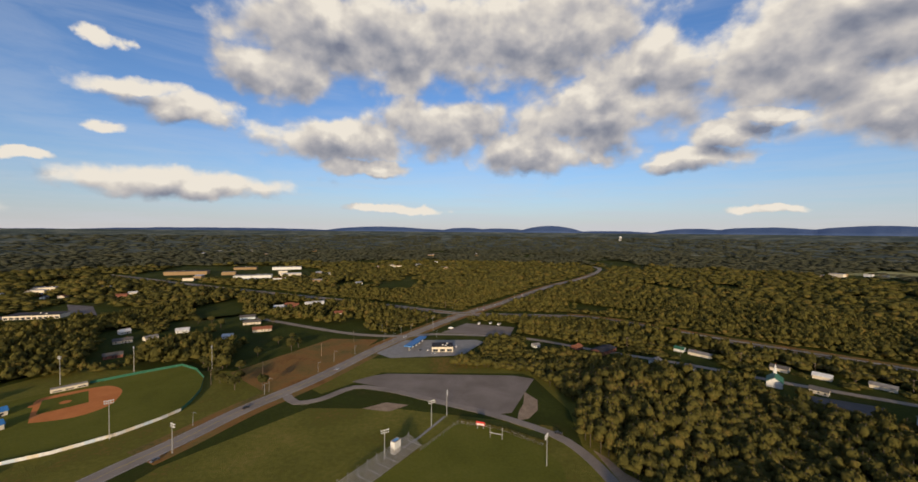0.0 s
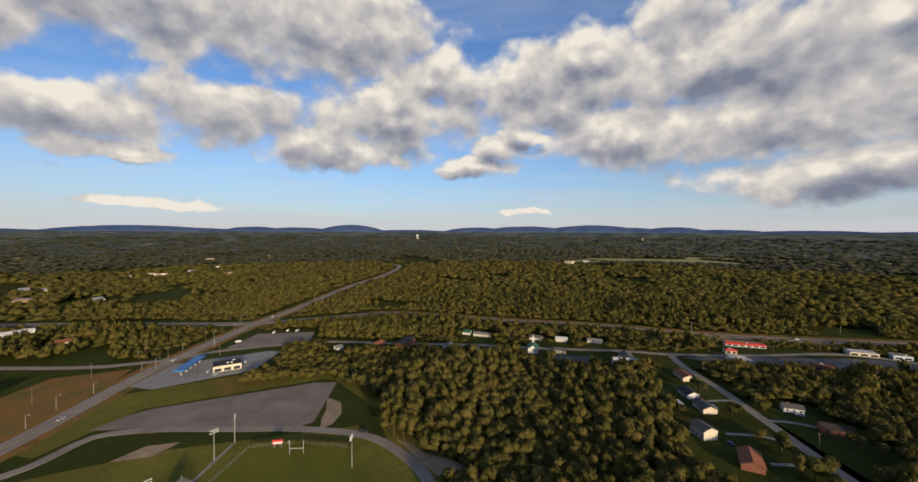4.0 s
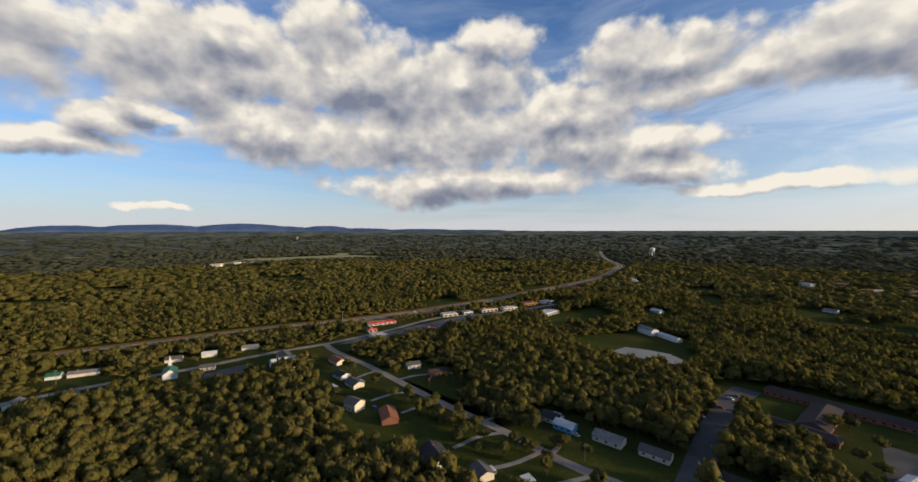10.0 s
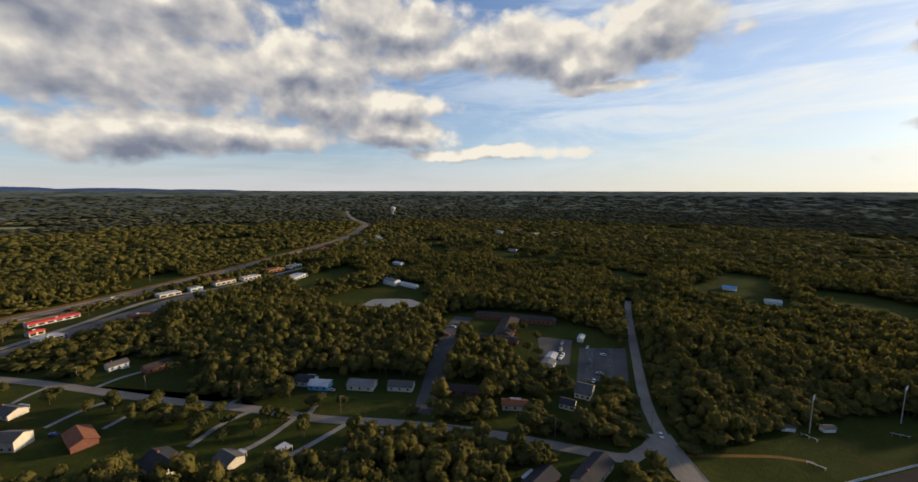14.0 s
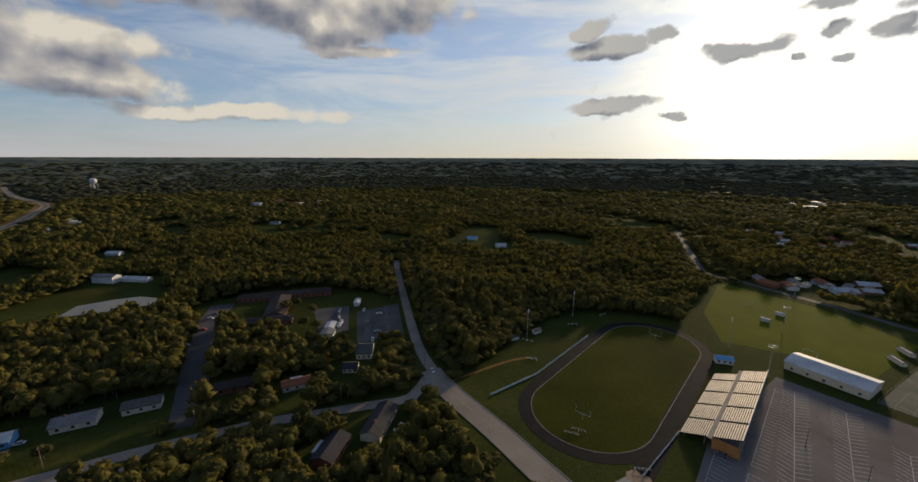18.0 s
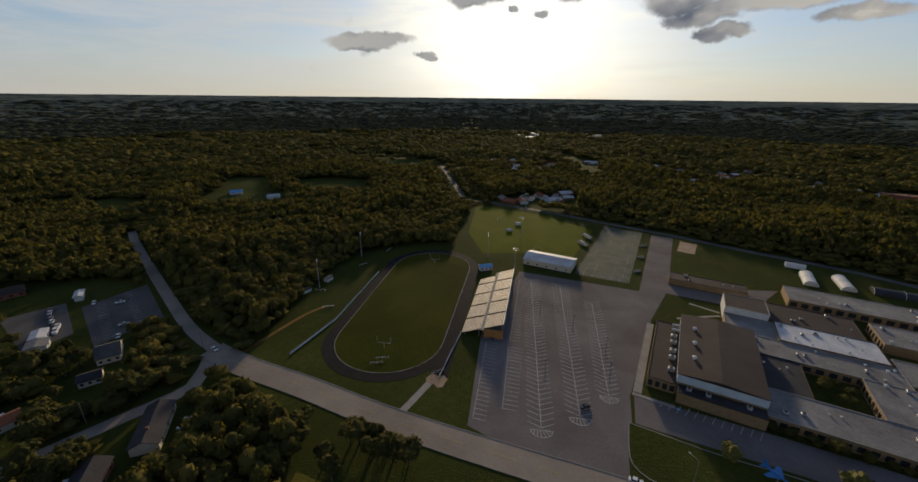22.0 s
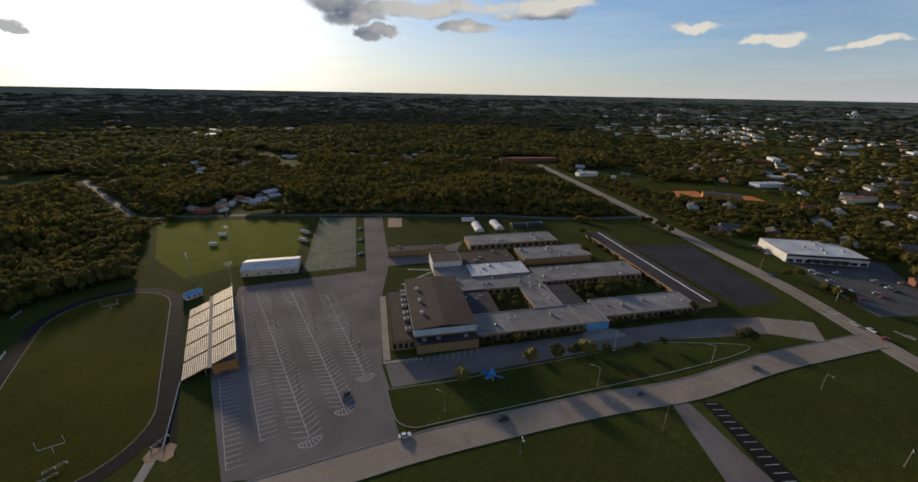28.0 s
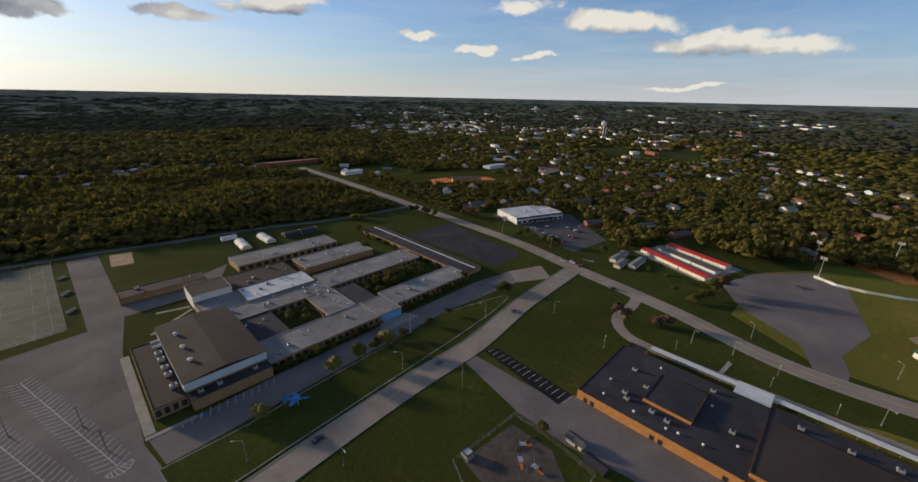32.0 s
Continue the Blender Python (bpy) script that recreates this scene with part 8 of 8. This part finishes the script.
    for x, y, w, d, h, r, wl, lab in ((-715, 1035, 96, 34, 9, ROOF_BROWN, BRICK_TAN, "long brick shopping centre with a grey roof"), (-510, 975, 84, 30, 7, ROOF_GREY, WHITE, "pale grey store at the shopping centre"), (-440, 1030, 50, 26, 6, ROOF_WHITE, CREAM, "cream store at the shopping centre"), (-640, 1180, 60, 30, 7, ROOF_BROWN, BRICK_TAN, "brick store at the shopping centre"), (-520, 1190, 80, 26, 8, ROOF_GREY, WHITE, "far white store at the shopping centre"), (-575, -520, 110, 16, 6, TERRACOTTA, BRICK_RED, "long red-brown roofed building in the woods"), (-545, -368, 30, 14, 5, ROOF_WHITE, WHITE, "white-roofed building by the road"), (-560, -372, 24, 12, 4, ROOF_GREY, WHITE, "white building by the road"), (-705, -170, 46, 18, 5, ROOF_WHITE, PALE_BLUE, "pale blue building behind the ball park"), (-700, -72, 40, 16, 5, TERRACOTTA, CREAM, "cream building with a red-brown roof")):
        flat_building(x, y, 20 if y > 0 else -28, w, d, h, r, wl, lab, "shop_building", None, 3)
        CLEAR.append((x, y, w * 0.5))
        CLEAR.append((x * 0.97, y * 0.97, w * 0.5 + 6))
    for x, y in ((-62, -486), (-78, -494), (-94, -503), (-110, -510)):
        house(x, y, 70, 14, 6, 2.6, ROOF_GREY, WHITE, "white trailer home beside the road", 0.5, name="trailer_home", windows=2)
    house(-34, -468, -30, 16, 10, 3, TERRACOTTA, BRICK_RED, "brick house beside the road", name="house")
    # clearings of grass among the southern woods
    for x, y, r in ((215, -560, 60), (280, -470, 40), (140, -780, 60), (190, -840, 50), (60, -740, 35), (420, -420, 40), (620, -330, 40), (-330, -700, 30), (760, -250, 40), (520, -560, 34), (350, -560, 46)):
        r *= 0.72
        pts = [(x + r * 1.5 * math.cos(t) * rng.uniform(0.8, 1.1), y + r * 0.8 * math.sin(t) * rng.uniform(0.8, 1.1)) for t in [2 * math.pi * i / 14 for i in range(14)]]
        OPEN.append([(p * 0.93, q * 0.93) for p, q in pts])
        OPEN.append(pts)
        tagged(part("clearing", bm_prism(pts, -0.2, 0.03), GRASS), "sunlit green clearing in the woods", "field", kind="structure")


far_town()


# ---- loose trees ----
def loose_trees():
    rng = random.Random(14)
    spots = []
    for x, y, n, s in ((262, 45, 8, 16), (205, 10, 8, 10), (290, 60, 8, 14), (268, 20, 8, 12), (285, -15, 8, 14), (222, -8, 5, 8), (165, 45, 6, 10), (280, -60, 10, 16), (225, -110, 10, 16), (210, -120, 6, 12), (245, -140, 6, 12), (195, -140, 6, 10), (165, -120, 8, 12), (150, -145, 6, 8), (275, -160, 6, 10), (360, 130, 10, 18), (340, 170, 6, 10), (330, 80, 8, 12), (300, 210, 5, 10), (262, 200, 6, 12), (255, 160, 5, 8), (250, 85, 4, 6), (260, 270, 4, 12), (310, 285, 5, 10), (350, 265, 6, 12), (400, 230, 6, 10), (430, 250, 6, 14), (380, 285, 6, 16), (30, 395, 6, 8), (100, 425, 8, 14), (60, 440, 5, 8), (-195, 330, 8, 12), (-165, 300, 6, 8), (-185, 395, 6, 14), (-225, 500, 6, 16), (-300, 475, 6, 16), (66, -106, 9, 5), (47, -108, 9, 6), (27, -103, 9, 4), (72, -100, 6, 5), (128, -105, 6, 6), (160, -106, 6, 6), (140, -95, 8, 10), (105, -95, 8, 10), (215, 45, 6, 10), (240, 62, 5, 8), (258, 108, 5, 7), (280, 120, 5, 8), (300, 180, 5, 8), (244, 12, 6, 8), (206, -60, 6, 10), (180, -70, 6, 8), (160, -95, 8, 8), (240, -60, 6, 8), (232, -150, 5, 8), (150, -120, 6, 8), (-400, 0, 5, 8), (-350, 25, 5, 8), (-440, -100, 6, 14), (-375, -150, 8, 12), (-385, -170, 8, 10)):
        for _ in range(n):
            spots.append((x + rng.gauss(0, s), y + rng.gauss(0, s)))
    for x, y in spots:
        px, py = np.array([x]), np.array([y])
        if any(near_line([tuple(q) for q in LINES[k][::2]], px, py, w / 2 + 3)[0] for k, (_, w) in ROADS.items()):
            continue
        if any(math.hypot(x - c[0], y - c[1]) < 9 for c in CLEAR):
            continue
        if any(inside(list(row[1]), px, py)[0] for row in PATCHES if row[2] in (LOTTOP, GRAVEL, ASPHALT, CONCRETE, WATER)):
            continue
        tree(x, y, rng.uniform(6, 12), rng.uniform(2.8, 4.8))


loose_trees()


def yards():
    for pts, w in ([(230, 30), (222, 44), (206, 56)], 3.0), ([(215, 8), (200, 22), (192, 34)], 3.0), ([(262, 84), (250, 92), (238, 100)], 2.6), ([(290, 126), (302, 116), (308, 106)], 3.0), ([(240, 46), (252, 36), (262, 30)], 2.6), ([(212, 4), (226, -2), (236, -6)], 3.0), ([(186, -40), (178, -14), (170, -4)], 3.2), ([(200, -18), (186, 4), (180, 18)], 3.0), ([(272, 98), (266, 116), (250, 128)], 2.6), ([(306, 150), (296, 156), (284, 160)], 2.6):
        tagged(part("driveway", bm_ribbon(smooth_line(pts, 3), w, -0.1, 0.07), CONCRETE), "pale driveway from the street to a house", "driveway", kind="structure")
    for x, y, a, w in ((186, 14, 40, 6), (262, 166, 60, 7), (176, -20, 40, 5)):
        t = thing("carport", (x, y, 0), radians(a), "small white flat carport beside a house", "carport")
        part("roof", bm_box(-w / 2, w / 2, -2.6, 2.6, 2.3, 2.45), ROOF_WHITE, t)
        for i in (-1, 1):
            for j in (-1, 1):
                part("post", bm_box(i * (w / 2 - 0.2) - 0.06, i * (w / 2 - 0.2) + 0.06, j * 2.4 - 0.06, j * 2.4 + 0.06, 0, 2.3), WHITE, t)
    rng = random.Random(6)
    t = thing("scrap_pile", (110, -112, 0), 0, "heap of pale scrap beside the barn", "scrap")
    for i in range(26):
        x, y, s = rng.gauss(0, 2.6), rng.gauss(0, 2.6), rng.uniform(0.4, 1.2)
        part("scrap", bm_box(x - s, x + s, y - s * 0.4, y + s * 0.4, 0, rng.uniform(0.3, 1.1)), rng.choice([WHITE, METAL, PALE_BLUE]), t)
    car(104, -110, 25, "white", True)
    prev = None
    for i in range(9):
        p = LINES["house_street"][int(i * (len(LINES["house_street"]) - 1) / 8)]
        q = (p.x + 6, p.y - 3.5)
        utility_pole(*q, 60, 10)
        if prev:
            wire((*prev, 9.6), (*q, 9.6), 1.2)
        prev = q


yards()

woods()
far_canopy()
